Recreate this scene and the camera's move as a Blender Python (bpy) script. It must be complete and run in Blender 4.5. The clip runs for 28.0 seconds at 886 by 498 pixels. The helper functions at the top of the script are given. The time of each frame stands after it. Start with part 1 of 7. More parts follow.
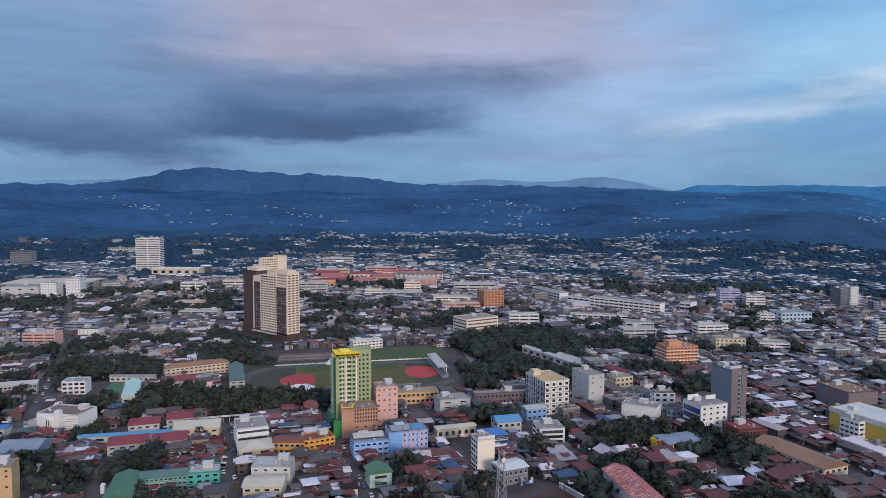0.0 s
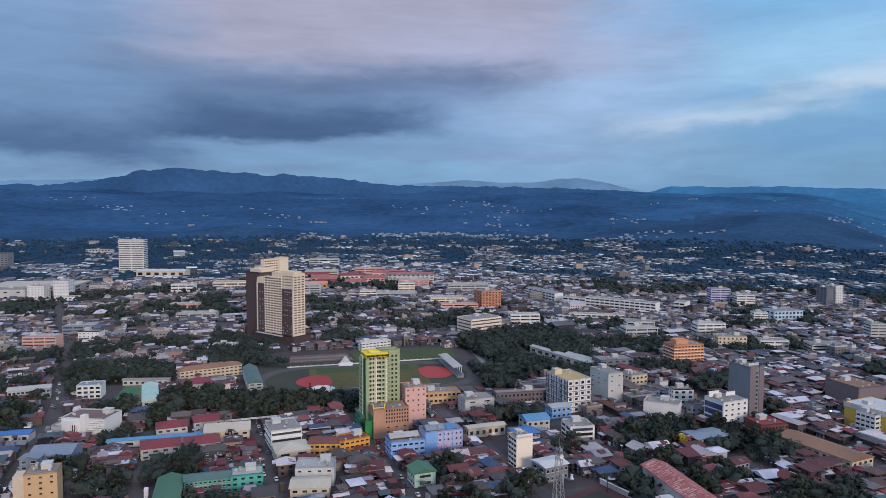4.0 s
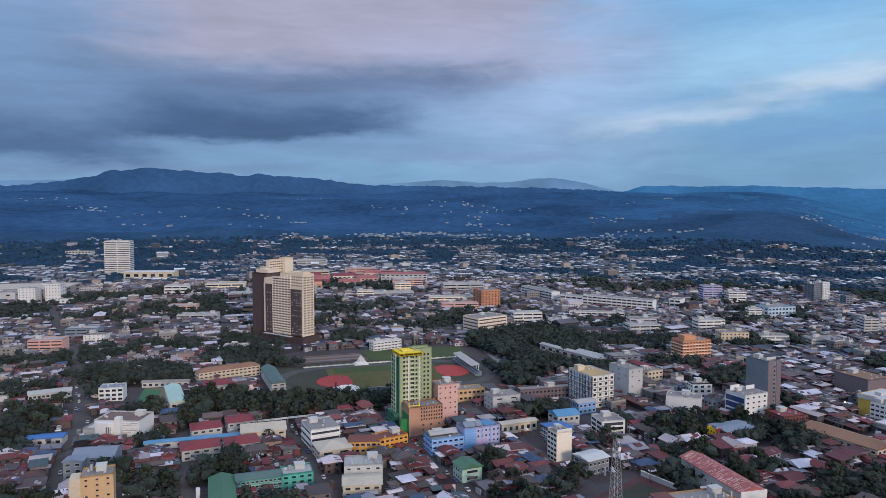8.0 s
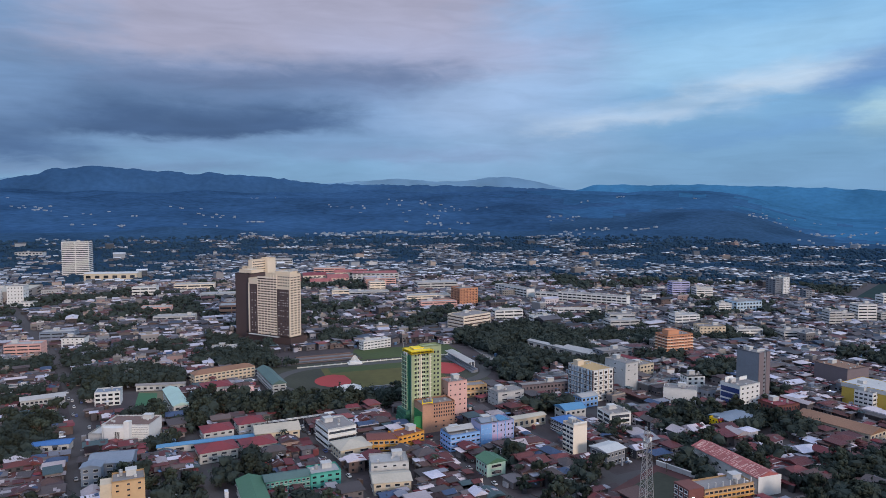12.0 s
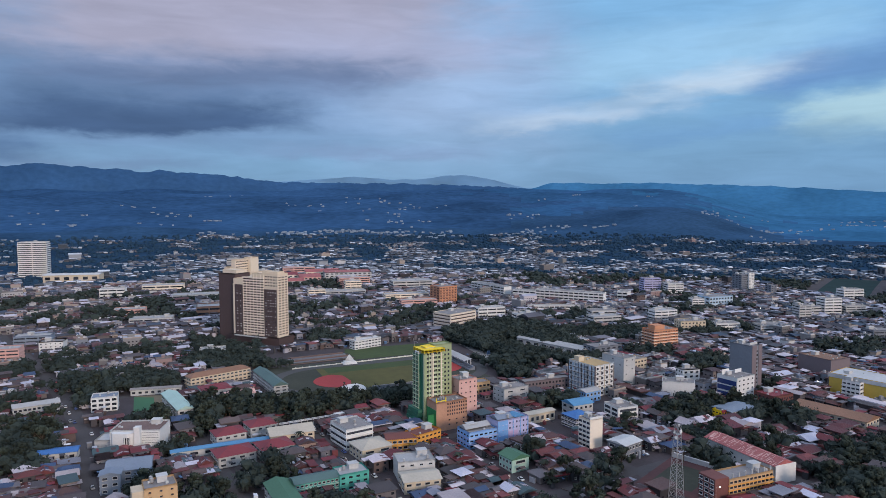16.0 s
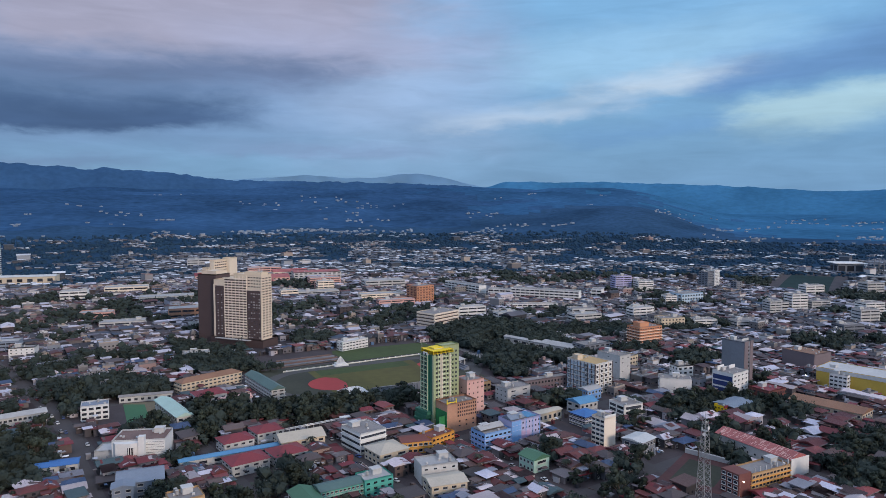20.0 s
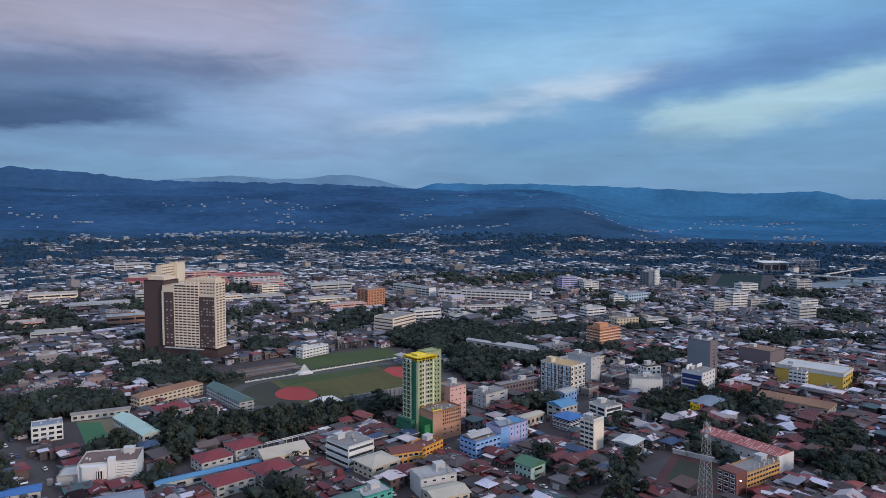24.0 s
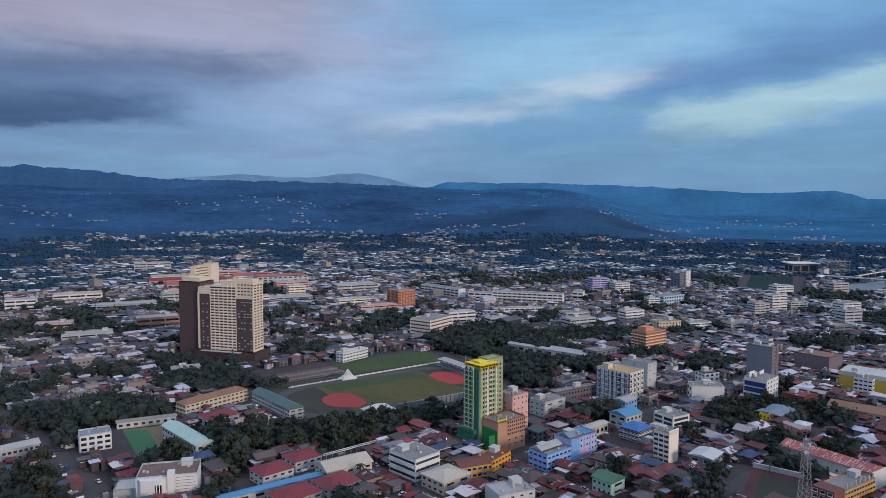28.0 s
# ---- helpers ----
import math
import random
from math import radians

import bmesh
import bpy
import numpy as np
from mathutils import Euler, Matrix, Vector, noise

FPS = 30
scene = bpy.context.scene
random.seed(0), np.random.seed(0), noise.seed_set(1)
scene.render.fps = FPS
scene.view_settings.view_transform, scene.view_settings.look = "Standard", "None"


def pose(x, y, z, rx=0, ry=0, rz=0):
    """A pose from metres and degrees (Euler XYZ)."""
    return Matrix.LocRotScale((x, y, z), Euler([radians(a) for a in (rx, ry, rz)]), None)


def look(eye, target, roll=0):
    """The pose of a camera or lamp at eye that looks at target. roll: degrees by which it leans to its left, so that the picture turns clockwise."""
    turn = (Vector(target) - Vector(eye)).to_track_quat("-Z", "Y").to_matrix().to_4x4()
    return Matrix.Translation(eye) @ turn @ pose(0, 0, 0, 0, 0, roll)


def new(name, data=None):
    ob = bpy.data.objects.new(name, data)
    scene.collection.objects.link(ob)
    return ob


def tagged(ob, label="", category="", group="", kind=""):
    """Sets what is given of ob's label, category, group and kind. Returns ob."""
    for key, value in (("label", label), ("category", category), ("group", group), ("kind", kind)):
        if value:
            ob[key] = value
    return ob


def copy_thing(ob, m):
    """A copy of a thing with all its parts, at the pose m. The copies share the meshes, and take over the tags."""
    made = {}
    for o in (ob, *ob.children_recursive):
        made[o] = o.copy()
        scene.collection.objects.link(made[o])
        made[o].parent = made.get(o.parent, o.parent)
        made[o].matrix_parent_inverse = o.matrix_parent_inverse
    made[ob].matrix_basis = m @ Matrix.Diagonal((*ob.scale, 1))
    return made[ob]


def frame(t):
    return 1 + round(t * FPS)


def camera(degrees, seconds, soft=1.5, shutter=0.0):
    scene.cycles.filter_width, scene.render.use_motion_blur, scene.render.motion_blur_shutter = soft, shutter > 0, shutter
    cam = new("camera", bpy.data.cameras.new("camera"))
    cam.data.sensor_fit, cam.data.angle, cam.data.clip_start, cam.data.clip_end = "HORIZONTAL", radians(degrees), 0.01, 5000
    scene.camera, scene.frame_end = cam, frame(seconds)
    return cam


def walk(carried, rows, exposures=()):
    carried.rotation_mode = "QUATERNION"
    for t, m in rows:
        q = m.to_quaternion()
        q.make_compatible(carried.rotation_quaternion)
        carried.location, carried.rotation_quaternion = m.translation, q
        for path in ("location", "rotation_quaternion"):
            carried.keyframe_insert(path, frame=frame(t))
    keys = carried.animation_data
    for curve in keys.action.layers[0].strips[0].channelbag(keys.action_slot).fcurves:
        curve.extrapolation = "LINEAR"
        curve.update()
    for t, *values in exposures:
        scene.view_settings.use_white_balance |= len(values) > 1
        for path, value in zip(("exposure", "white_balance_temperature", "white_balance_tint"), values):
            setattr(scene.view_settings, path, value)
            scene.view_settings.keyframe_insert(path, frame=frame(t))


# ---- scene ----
# The flight: seconds, place in metres, heading (clockwise from +y), pitch and lean in degrees.
PATH = [
    (0.0, -0.07, -0.08, 138.51, 0.000, -3.816, 0.239),
    (0.5, -4.41, -0.21, 138.52, 0.634, -3.813, 0.230),
    (1.0, -8.78, -0.43, 138.52, 1.262, -3.806, 0.232),
    (1.5, -13.18, -0.72, 138.53, 1.907, -3.792, 0.240),
    (2.0, -17.63, -1.08, 138.54, 2.457, -3.779, 0.247),
    (2.5, -22.11, -1.49, 138.55, 2.491, -3.770, 0.251),
    (3.0, -26.61, -1.94, 138.56, 2.485, -3.761, 0.253),
    (3.5, -31.15, -2.43, 138.57, 2.478, -3.750, 0.253),
    (4.0, -35.72, -2.94, 138.59, 2.459, -3.728, 0.248),
    (4.5, -40.30, -3.46, 138.60, 2.447, -3.700, 0.237),
    (6.5, -58.85, -5.49, 138.68, 3.307, -3.731, 0.094),
    (7.0, -63.52, -5.94, 138.71, 3.827, -3.733, 0.091),
    (7.5, -68.20, -6.36, 138.74, 4.324, -3.736, 0.092),
    (8.0, -72.89, -6.73, 138.76, 4.816, -3.741, 0.091),
    (8.5, -77.58, -7.04, 138.79, 5.340, -3.758, 0.072),
    (9.0, -82.28, -7.30, 138.82, 5.890, -3.779, 0.047),
    (9.5, -86.97, -7.49, 138.86, 6.405, -3.792, 0.034),
    (10.0, -91.66, -7.61, 138.89, 6.929, -3.800, 0.032),
    (10.5, -96.34, -7.65, 138.93, 7.454, -3.810, 0.029),
    (11.0, -101.01, -7.60, 138.96, 7.966, -3.824, 0.022),
    (11.5, -105.67, -7.47, 139.00, 8.465, -3.839, 0.013),
    (12.0, -110.32, -7.24, 139.04, 8.969, -3.844, 0.005),
    (12.5, -114.95, -6.91, 139.08, 9.400, -3.834, 0.006),
    (14.5, -133.22, -4.53, 139.27, 11.423, -3.931, -0.070),
    (15.0, -137.72, -3.65, 139.32, 11.932, -3.948, -0.074),
    (15.5, -142.18, -2.65, 139.37, 12.438, -3.971, -0.078),
    (16.0, -146.60, -1.52, 139.43, 12.973, -3.997, -0.079),
    (16.5, -150.97, -0.27, 139.48, 13.508, -4.020, -0.072),
    (17.0, -155.31, 1.11, 139.54, 14.001, -4.040, -0.059),
    (17.5, -159.59, 2.62, 139.60, 14.536, -4.066, -0.049),
    (18.0, -163.83, 4.25, 139.66, 15.074, -4.089, -0.046),
    (18.5, -168.01, 6.02, 139.72, 15.613, -4.102, -0.039),
    (19.0, -172.13, 7.93, 139.78, 16.094, -4.113, -0.028),
    (19.5, -176.19, 9.96, 139.85, 16.564, -4.124, -0.028),
    (20.0, -180.19, 12.13, 139.91, 17.134, -4.121, -0.036),
    (20.5, -184.12, 14.43, 139.98, 17.772, -4.112, -0.045),
    (21.0, -187.97, 16.87, 140.05, 18.491, -4.103, -0.046),
    (21.5, -191.76, 19.43, 140.12, 19.181, -4.097, -0.043),
    (23.5, -206.08, 30.97, 140.42, 22.473, -4.001, 0.055),
    (24.0, -209.44, 34.17, 140.50, 23.361, -4.010, 0.053),
    (24.5, -212.70, 37.49, 140.58, 23.985, -4.027, 0.059),
    (25.0, -215.86, 40.93, 140.66, 24.081, -4.031, 0.085),
    (25.5, -218.92, 44.48, 140.75, 24.319, -4.031, 0.107),
    (26.0, -221.88, 48.14, 140.83, 25.084, -4.048, 0.103),
    (26.5, -224.72, 51.90, 140.92, 25.725, -4.079, 0.104),
    (27.0, -227.45, 55.77, 141.01, 26.024, -4.102, 0.129),
    (27.5, -230.07, 59.74, 141.10, 25.680, -4.106, 0.153),
    (28.0, -232.56, 63.80, 141.19, 22.836, -4.105, 0.155),
]


def flown(x, y, z, heading, pitch, lean):
    h, p = radians(heading), radians(pitch)
    way = Vector((math.sin(h) * math.cos(p), math.cos(h) * math.cos(p), math.sin(p)))
    eye = Vector((x, y, z))
    return look(eye, eye + way * 100, lean)


cam = camera(65.47, 28.0, 0.7)
walk(cam, [(t, flown(*rest)) for t, *rest in PATH], [(0.0, 0.0), (16.0, 0.0), (24.0, -0.12), (28.0, -0.15)])

# ---------------------------------------------------------------- light
world = bpy.data.worlds.new("dusk_sky")
scene.world = world
world.use_nodes = True
wn, wl = world.node_tree.nodes, world.node_tree.links
wn.clear()


def wmath(op, a, b=None, c=None):
    n = wn.new("ShaderNodeMath")
    n.operation = op
    for i, v in enumerate((a, b, c)):
        if v is None:
            continue
        if isinstance(v, (int, float)):
            n.inputs[i].default_value = v
        else:
            wl.new(v, n.inputs[i])
    return n.outputs[0]


def wmix(fac, a, b):
    n = wn.new("ShaderNodeMix")
    n.data_type = "RGBA"
    for sock, v in ((n.inputs[0], fac), (n.inputs[6], a), (n.inputs[7], b)):
        if isinstance(v, tuple):
            sock.default_value = (*v, 1)
        elif isinstance(v, (int, float)):
            sock.default_value = v
        else:
            wl.new(v, sock)
    return n.outputs[2]


w_co = wn.new("ShaderNodeTexCoord").outputs["Generated"]
w_sep = wn.new("ShaderNodeSeparateXYZ")
wl.new(w_co, w_sep.inputs[0])
w_az = wmath("MULTIPLY", wmath("ARCTAN2", w_sep.outputs[0], w_sep.outputs[1]), 57.2958)
w_el = wmath("MULTIPLY", wmath("ARCSINE", w_sep.outputs[2]), 57.2958)


def wnoise(sx, sy, seed, detail, rough=0.55, distort=0.0):
    """Drawn-out cloud noise over heading and height, 0 to 1."""
    c = wn.new("ShaderNodeCombineXYZ")
    wl.new(wmath("MULTIPLY", w_az, sx), c.inputs[0])
    wl.new(wmath("MULTIPLY", w_el, sy), c.inputs[1])
    c.inputs[2].default_value = seed
    n = wn.new("ShaderNodeTexNoise")
    n.inputs["Scale"].default_value = 1.0
    n.inputs["Detail"].default_value = detail
    n.inputs["Roughness"].default_value = rough
    n.inputs["Distortion"].default_value = distort
    wl.new(c.outputs[0], n.inputs["Vector"])
    return n.outputs[0]


w_wob_a = wmath("MULTIPLY", wmath("SUBTRACT", wnoise(0.13, 0.34, 3.1, 6, 0.58), 0.5), 11.0)
w_wob_e = wmath("MULTIPLY", wmath("SUBTRACT", wnoise(0.10, 0.30, 8.7, 6, 0.58), 0.5), 4.2)
w_azw, w_elw = wmath("ADD", w_az, w_wob_a), wmath("ADD", w_el, w_wob_e)


def bank(az, el, wide, high, slope=0.0):
    """A soft cloud bank round one heading and height, ragged by the noise."""
    da = wmath("SUBTRACT", w_azw, az)
    de = wmath("SUBTRACT", wmath("SUBTRACT", w_elw, el), wmath("MULTIPLY", da, slope))
    a2 = wmath("POWER", wmath("ABSOLUTE", wmath("DIVIDE", da, wide)), 2.0)
    e2 = wmath("POWER", wmath("ABSOLUTE", wmath("DIVIDE", de, high)), 2.0)
    return wmath("EXPONENT", wmath("MULTIPLY", wmath("ADD", a2, e2), -1.0))


w_sky = wn.new("ShaderNodeTexSky")
w_sky.sky_type = "NISHITA"
w_sky.sun_disc = False
w_sky.sun_elevation, w_sky.sun_rotation = radians(14), radians(155)
w_sky.air_density, w_sky.dust_density, w_sky.ozone_density = 1.2, 1.0, 2.5
w_up = wmath("MULTIPLY", wmath("MAXIMUM", w_el, 0.0), 1 / 18.0)
w_up = wmath("MINIMUM", w_up, 1.0)
w_base = wmix(w_up, (0.150, 0.310, 0.530), (0.225, 0.480, 0.790))
w_nis = wn.new("ShaderNodeVectorMath")
w_nis.operation = "SCALE"
wl.new(w_sky.outputs[0], w_nis.inputs[0])
w_nis.inputs[3].default_value = 0.09
w_base = wmix(0.10, w_base, w_nis.outputs[0])
w_left = wmath("MINIMUM", wmath("MAXIMUM", wmath("DIVIDE", wmath("SUBTRACT", 27.0, w_azw), 16.0), 0.0), 1.0)
w_cover = wmath("MULTIPLY", w_left, wmath("MINIMUM", wmath("MAXIMUM", wmath("DIVIDE", wmath("SUBTRACT", w_elw, 2.5), 6.0), 0.0), 1.0))
w_tear = wmath("MULTIPLY", wmath("SUBTRACT", wnoise(0.30, 0.85, 5.3, 7, 0.58, 0.5), 0.5), 1.7)
w_elt = wmath("ADD", wmath("ADD", wmath("ADD", w_el, 1.6), wmath("MULTIPLY", w_wob_e, 0.5)), w_tear)
w_azt = wmath("ADD", w_azw, wmath("MULTIPLY", w_tear, 2.2))


def wramp(v, a, b):
    n = wn.new("ShaderNodeMapRange")
    n.interpolation_type = "SMOOTHSTEP"
    n.inputs[1].default_value, n.inputs[2].default_value = a, b
    wl.new(v, n.inputs[0])
    return n.outputs[0]


def deck(az0, az1, low, high, ends=5.0, under=0.8, over=2.5, slope=0.0):
    """A cloud deck between two headings: a crisp torn underside and a soft upper side."""
    e = wmath("SUBTRACT", w_elt, wmath("MULTIPLY", wmath("SUBTRACT", w_azt, (az0 + az1) / 2), slope)) if slope else w_elt
    a = wmath("MULTIPLY", wramp(w_azt, az0 - ends, az0 + ends), wmath("SUBTRACT", 1.0, wramp(w_azt, az1 - ends, az1 + ends)))
    b = wmath("MULTIPLY", wramp(e, low - under, low + under), wmath("SUBTRACT", 1.0, wramp(e, high - over, high + over)))
    return wmath("MULTIPLY", a, b)


w_col = wmix(wmath("MULTIPLY", w_cover, 0.80), w_base, (0.235, 0.335, 0.550))
for amount, mask, tint in (
        (0.75, bank(14, 9.0, 9, 6.0), (0.330, 0.465, 0.695)),
        (0.85, deck(-44, -16, 7.0, 15.0, 6, 2.5, 3.0), (0.160, 0.270, 0.465)),
        (0.95, deck(-20, 14, 12.2, 24.0, 6, 1.8, 3.0), (0.360, 0.362, 0.490)),
        (0.55, deck(-2, 22, 12.5, 15.0, 5, 1.5, 2.0), (0.370, 0.430, 0.640)),
        (0.90, deck(-18, 9, 10.2, 12.6, 5, 1.3, 1.5, 0.04), (0.125, 0.180, 0.320)),
        (0.58, deck(-28, 4, 5.4, 10.0, 7, 1.6, 2.2), (0.145, 0.240, 0.425)),
        (1.00, deck(-20, 0, 6.9, 9.8, 4, 0.5, 2.0, 0.03), (0.066, 0.122, 0.245)),
        (0.95, deck(-40, -18, 5.0, 7.8, 4, 0.8, 1.8, -0.03), (0.082, 0.152, 0.300)),
        (0.60, deck(-31, -6, 3.9, 4.7, 5, 0.6, 0.8), (0.145, 0.205, 0.365)),
        (0.45, deck(0, 16, 5.1, 5.9, 4, 0.5, 0.8), (0.200, 0.260, 0.440)),
        (0.60, deck(22, 44, 11.2, 14.7, 5, 1.2, 2.0, 0.08), (0.350, 0.580, 0.800)),
        (0.80, deck(29, 41, 10.0, 11.6, 3, 0.7, 1.0, 0.10), (0.500, 0.610, 0.740)),
        (0.65, deck(17, 31, 7.6, 8.9, 3, 0.5, 0.9, 0.08), (0.480, 0.590, 0.740)),
        (0.50, deck(27, 44, 6.4, 7.4, 4, 0.5, 0.8, 0.06), (0.140, 0.295, 0.550)),
        (0.80, deck(38, 66, 11.2, 14.4, 3, 0.7, 1.8, 0.16), (0.125, 0.255, 0.510)),
        (0.85, deck(41, 66, 8.2, 10.7, 3, 1.2, 0.6, 0.16), (0.410, 0.610, 0.710))):
    w_col = wmix(wmath("MULTIPLY", mask, amount), w_col, tint)
w_fine = wmath("MULTIPLY", wmath("SUBTRACT", wnoise(0.10, 0.34, 1.7, 5, 0.5, 0.5), 0.5), 0.40)
w_streak = wmath("MULTIPLY", wmath("SUBTRACT", wnoise(0.16, 1.05, 9.2, 7, 0.56, 0.8), 0.5), 0.32)
w_gain = wmath("ADD", 1.10, wmath("ADD", w_fine, w_streak))
# an overcast sky grows brighter towards the zenith
w_high = wmath("MINIMUM", wmath("MAXIMUM", wmath("DIVIDE", wmath("SUBTRACT", w_el, 18.0), 40.0), 0.0), 1.0)
w_gain = wmath("MULTIPLY", w_gain, wmath("ADD", 1.0, wmath("MULTIPLY", w_high, 0.68)))
w_col = wmix(w_high, w_col, (0.445, 0.485, 0.625))
w_out = wn.new("ShaderNodeVectorMath")
w_out.operation = "SCALE"
wl.new(w_col, w_out.inputs[0])
wl.new(w_gain, w_out.inputs[3])
w_bg = wn.new("ShaderNodeBackground")
w_bg.inputs[1].default_value = 1.0
wl.new(w_out.outputs[0], w_bg.inputs[0])
w_o = wn.new("ShaderNodeOutputWorld")
wl.new(w_bg.outputs[0], w_o.inputs[0])

sun_data = bpy.data.lights.new("sun", "SUN")
sun_data.energy, sun_data.angle, sun_data.color = 1.95, radians(14), (1.0, 0.80, 0.66)
sun = new("sun", sun_data)
sun.matrix_world = look((0, 0, 600), (0 - 40, 0 + 99, 600 - 27))

# ---------------------------------------------------------------- materials


def mat(name, colour, rough=0.8, vary=0.25, scale=0.35, bump=0.0, metal=0.0, spread=0.0, island=(), ribs=0.0, spec=0.5):
    """A weathered surface: the colour varied at two scales (metres), with an optional spread from thing to thing,
    a palette taken piece by piece, and ribs (per metre) for tin sheets."""
    m = bpy.data.materials.new(name)
    m.use_nodes = True
    n, l = m.node_tree.nodes, m.node_tree.links
    b = n["Principled BSDF"]
    b.inputs["Roughness"].default_value = rough
    b.inputs["Metallic"].default_value = metal
    b.inputs["Specular IOR Level"].default_value = spec
    geo = n.new("ShaderNodeNewGeometry")
    if island:
        ramp = n.new("ShaderNodeValToRGB")
        ramp.color_ramp.interpolation = "CONSTANT"
        e = ramp.color_ramp.elements
        while len(e) < len(island):
            e.new(0.5)
        for i, c in enumerate(island):
            e[i].position, e[i].color = i / len(island), (*c, 1)
        l.new(geo.outputs["Random Per Island"], ramp.inputs[0])
        col = ramp.outputs[0]
    else:
        rgb = n.new("ShaderNodeRGB")
        rgb.outputs[0].default_value = (*colour, 1)
        col = rgb.outputs[0]
    total = None
    for k, (sc, det, amount) in enumerate(((scale * 0.25, 2, vary), (scale * 3.0, 4, vary * 0.8))):
        t = n.new("ShaderNodeTexNoise")
        t.inputs["Scale"].default_value, t.inputs["Detail"].default_value = sc, det
        l.new(geo.outputs["Position"], t.inputs["Vector"])
        f = n.new("ShaderNodeMath")
        f.operation = "MULTIPLY_ADD"
        f.inputs[1].default_value, f.inputs[2].default_value = 2 * amount, 1 - amount
        l.new(t.outputs[0], f.inputs[0])
        if total is None:
            total = f.outputs[0]
        else:
            g = n.new("ShaderNodeMath")
            g.operation = "MULTIPLY"
            l.new(total, g.inputs[0]), l.new(f.outputs[0], g.inputs[1])
            total = g.outputs[0]
        fine = t.outputs[0]
    if spread:
        info = n.new("ShaderNodeObjectInfo")
        f = n.new("ShaderNodeMath")
        f.operation = "MULTIPLY_ADD"
        f.inputs[1].default_value, f.inputs[2].default_value = 2 * spread, 1 - spread
        l.new(info.outputs["Random"], f.inputs[0])
        g = n.new("ShaderNodeMath")
        g.operation = "MULTIPLY"
        l.new(total, g.inputs[0]), l.new(f.outputs[0], g.inputs[1])
        total = g.outputs[0]
    v = n.new("ShaderNodeVectorMath")
    v.operation = "SCALE"
    l.new(col, v.inputs[0]), l.new(total, v.inputs[3])
    l.new(v.outputs[0], b.inputs["Base Color"])
    if bump or ribs:
        bp = n.new("ShaderNodeBump")
        bp.inputs["Strength"].default_value = bump or 0.4
        bp.inputs["Distance"].default_value = 0.1
        if ribs:
            w = n.new("ShaderNodeTexWave")
            w.inputs["Scale"].default_value = ribs
            w.inputs["Distortion"].default_value = 0.3
            l.new(geo.outputs["Position"], w.inputs["Vector"])
            l.new(w.outputs[0], bp.inputs["Height"])
        else:
            l.new(fine, bp.inputs["Height"])
        l.new(bp.outputs[0], b.inputs["Normal"])
    return m


M_GROUND = mat("packed_earth_and_yards", (0.054, 0.043, 0.047), 0.95, 0.45, 0.25, 0.3)
M_ASPHALT = mat("worn_asphalt", (0.062, 0.056, 0.058), 0.85, 0.25, 0.3, 0.2)
M_PAVE = mat("concrete_pavement", (0.26, 0.25, 0.24), 0.9, 0.2, 0.4)
M_GRASS = mat("trodden_grass", (0.046, 0.070, 0.019), 0.95, 0.35, 0.08, 0.3)
M_FIELD = mat("far_meadow_grass", (0.021, 0.040, 0.040), 0.95, 0.35, 0.02, spec=0.1)
M_GRASS_DRY = mat("dry_field_grass", (0.088, 0.080, 0.020), 0.95, 0.40, 0.04, 0.3)
M_APRON = mat("bare_earth_and_worn_turf", (0.042, 0.045, 0.030), 0.95, 0.4, 0.12, 0.3)
M_TRACK = mat("grey_running_track", (0.072, 0.070, 0.070), 0.9, 0.2, 0.2)
M_REDTRACK = mat("red_sports_surface", (0.37, 0.042, 0.040), 0.85, 0.18, 0.15)
M_WHITELINE = mat("white_line_paint", (0.62, 0.60, 0.52), 0.8, 0.15, 0.5)
M_COURT = mat("green_court", (0.038, 0.135, 0.060), 0.8, 0.2, 0.2)
# distance haze is painted as blue into the far woods, slopes and mountains
M_FOREST = mat("hazed_dark_woods", (0.026, 0.058, 0.103), 1.0, 0.45, 0.02, 0.15, spec=0.0)
M_HILLWOODS = mat("hazed_hill_woods", (0.032, 0.076, 0.142), 1.0, 0.5, 0.02, 0.15, spec=0.0)
M_HILLS = mat("hazed_distant_woods", (0.034, 0.086, 0.174), 1.0, 0.60, 0.010, spec=0.0)
M_RANGE = mat("hazed_mountains", (0.036, 0.092, 0.188), 1.0, 0.35, 0.010, spec=0.0)
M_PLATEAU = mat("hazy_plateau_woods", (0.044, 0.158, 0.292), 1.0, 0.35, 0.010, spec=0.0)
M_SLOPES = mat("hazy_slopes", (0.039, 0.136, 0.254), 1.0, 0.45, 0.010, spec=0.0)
M_MIDSLOPES = mat("hazed_wooded_slopes", (0.036, 0.104, 0.205), 1.0, 0.5, 0.010, spec=0.0)
M_RANGE_FAR = mat("hazed_far_mountains", (0.155, 0.295, 0.455), 1.0, 0.10, 0.004, spec=0.0)
M_WATER = mat("river_water", (0.14, 0.16, 0.175), 0.45, 0.08, 0.02)
M_LEAF = mat("tree_leaves", (0.036, 0.046, 0.034), 0.85, 0.5, 0.30, spread=0.35, spec=0.2)
# far leaves with the blue of distance haze mixed into their colour
M_LEAF_HAZE = mat("hazed_outskirt_leaves", (0.030, 0.064, 0.106), 1.0, 0.25, 0.08, spec=0.0)
M_LEAF_FAR = mat("woods_leaves", (0.038, 0.050, 0.044), 0.9, 0.5, 0.12, spec=0.1)
M_BARK = mat("tree_bark", (0.10, 0.075, 0.055), 0.95, 0.3, 2.0)
M_WHITE = mat("white_painted_concrete", (0.70, 0.69, 0.67), 0.75, 0.12, 0.25)
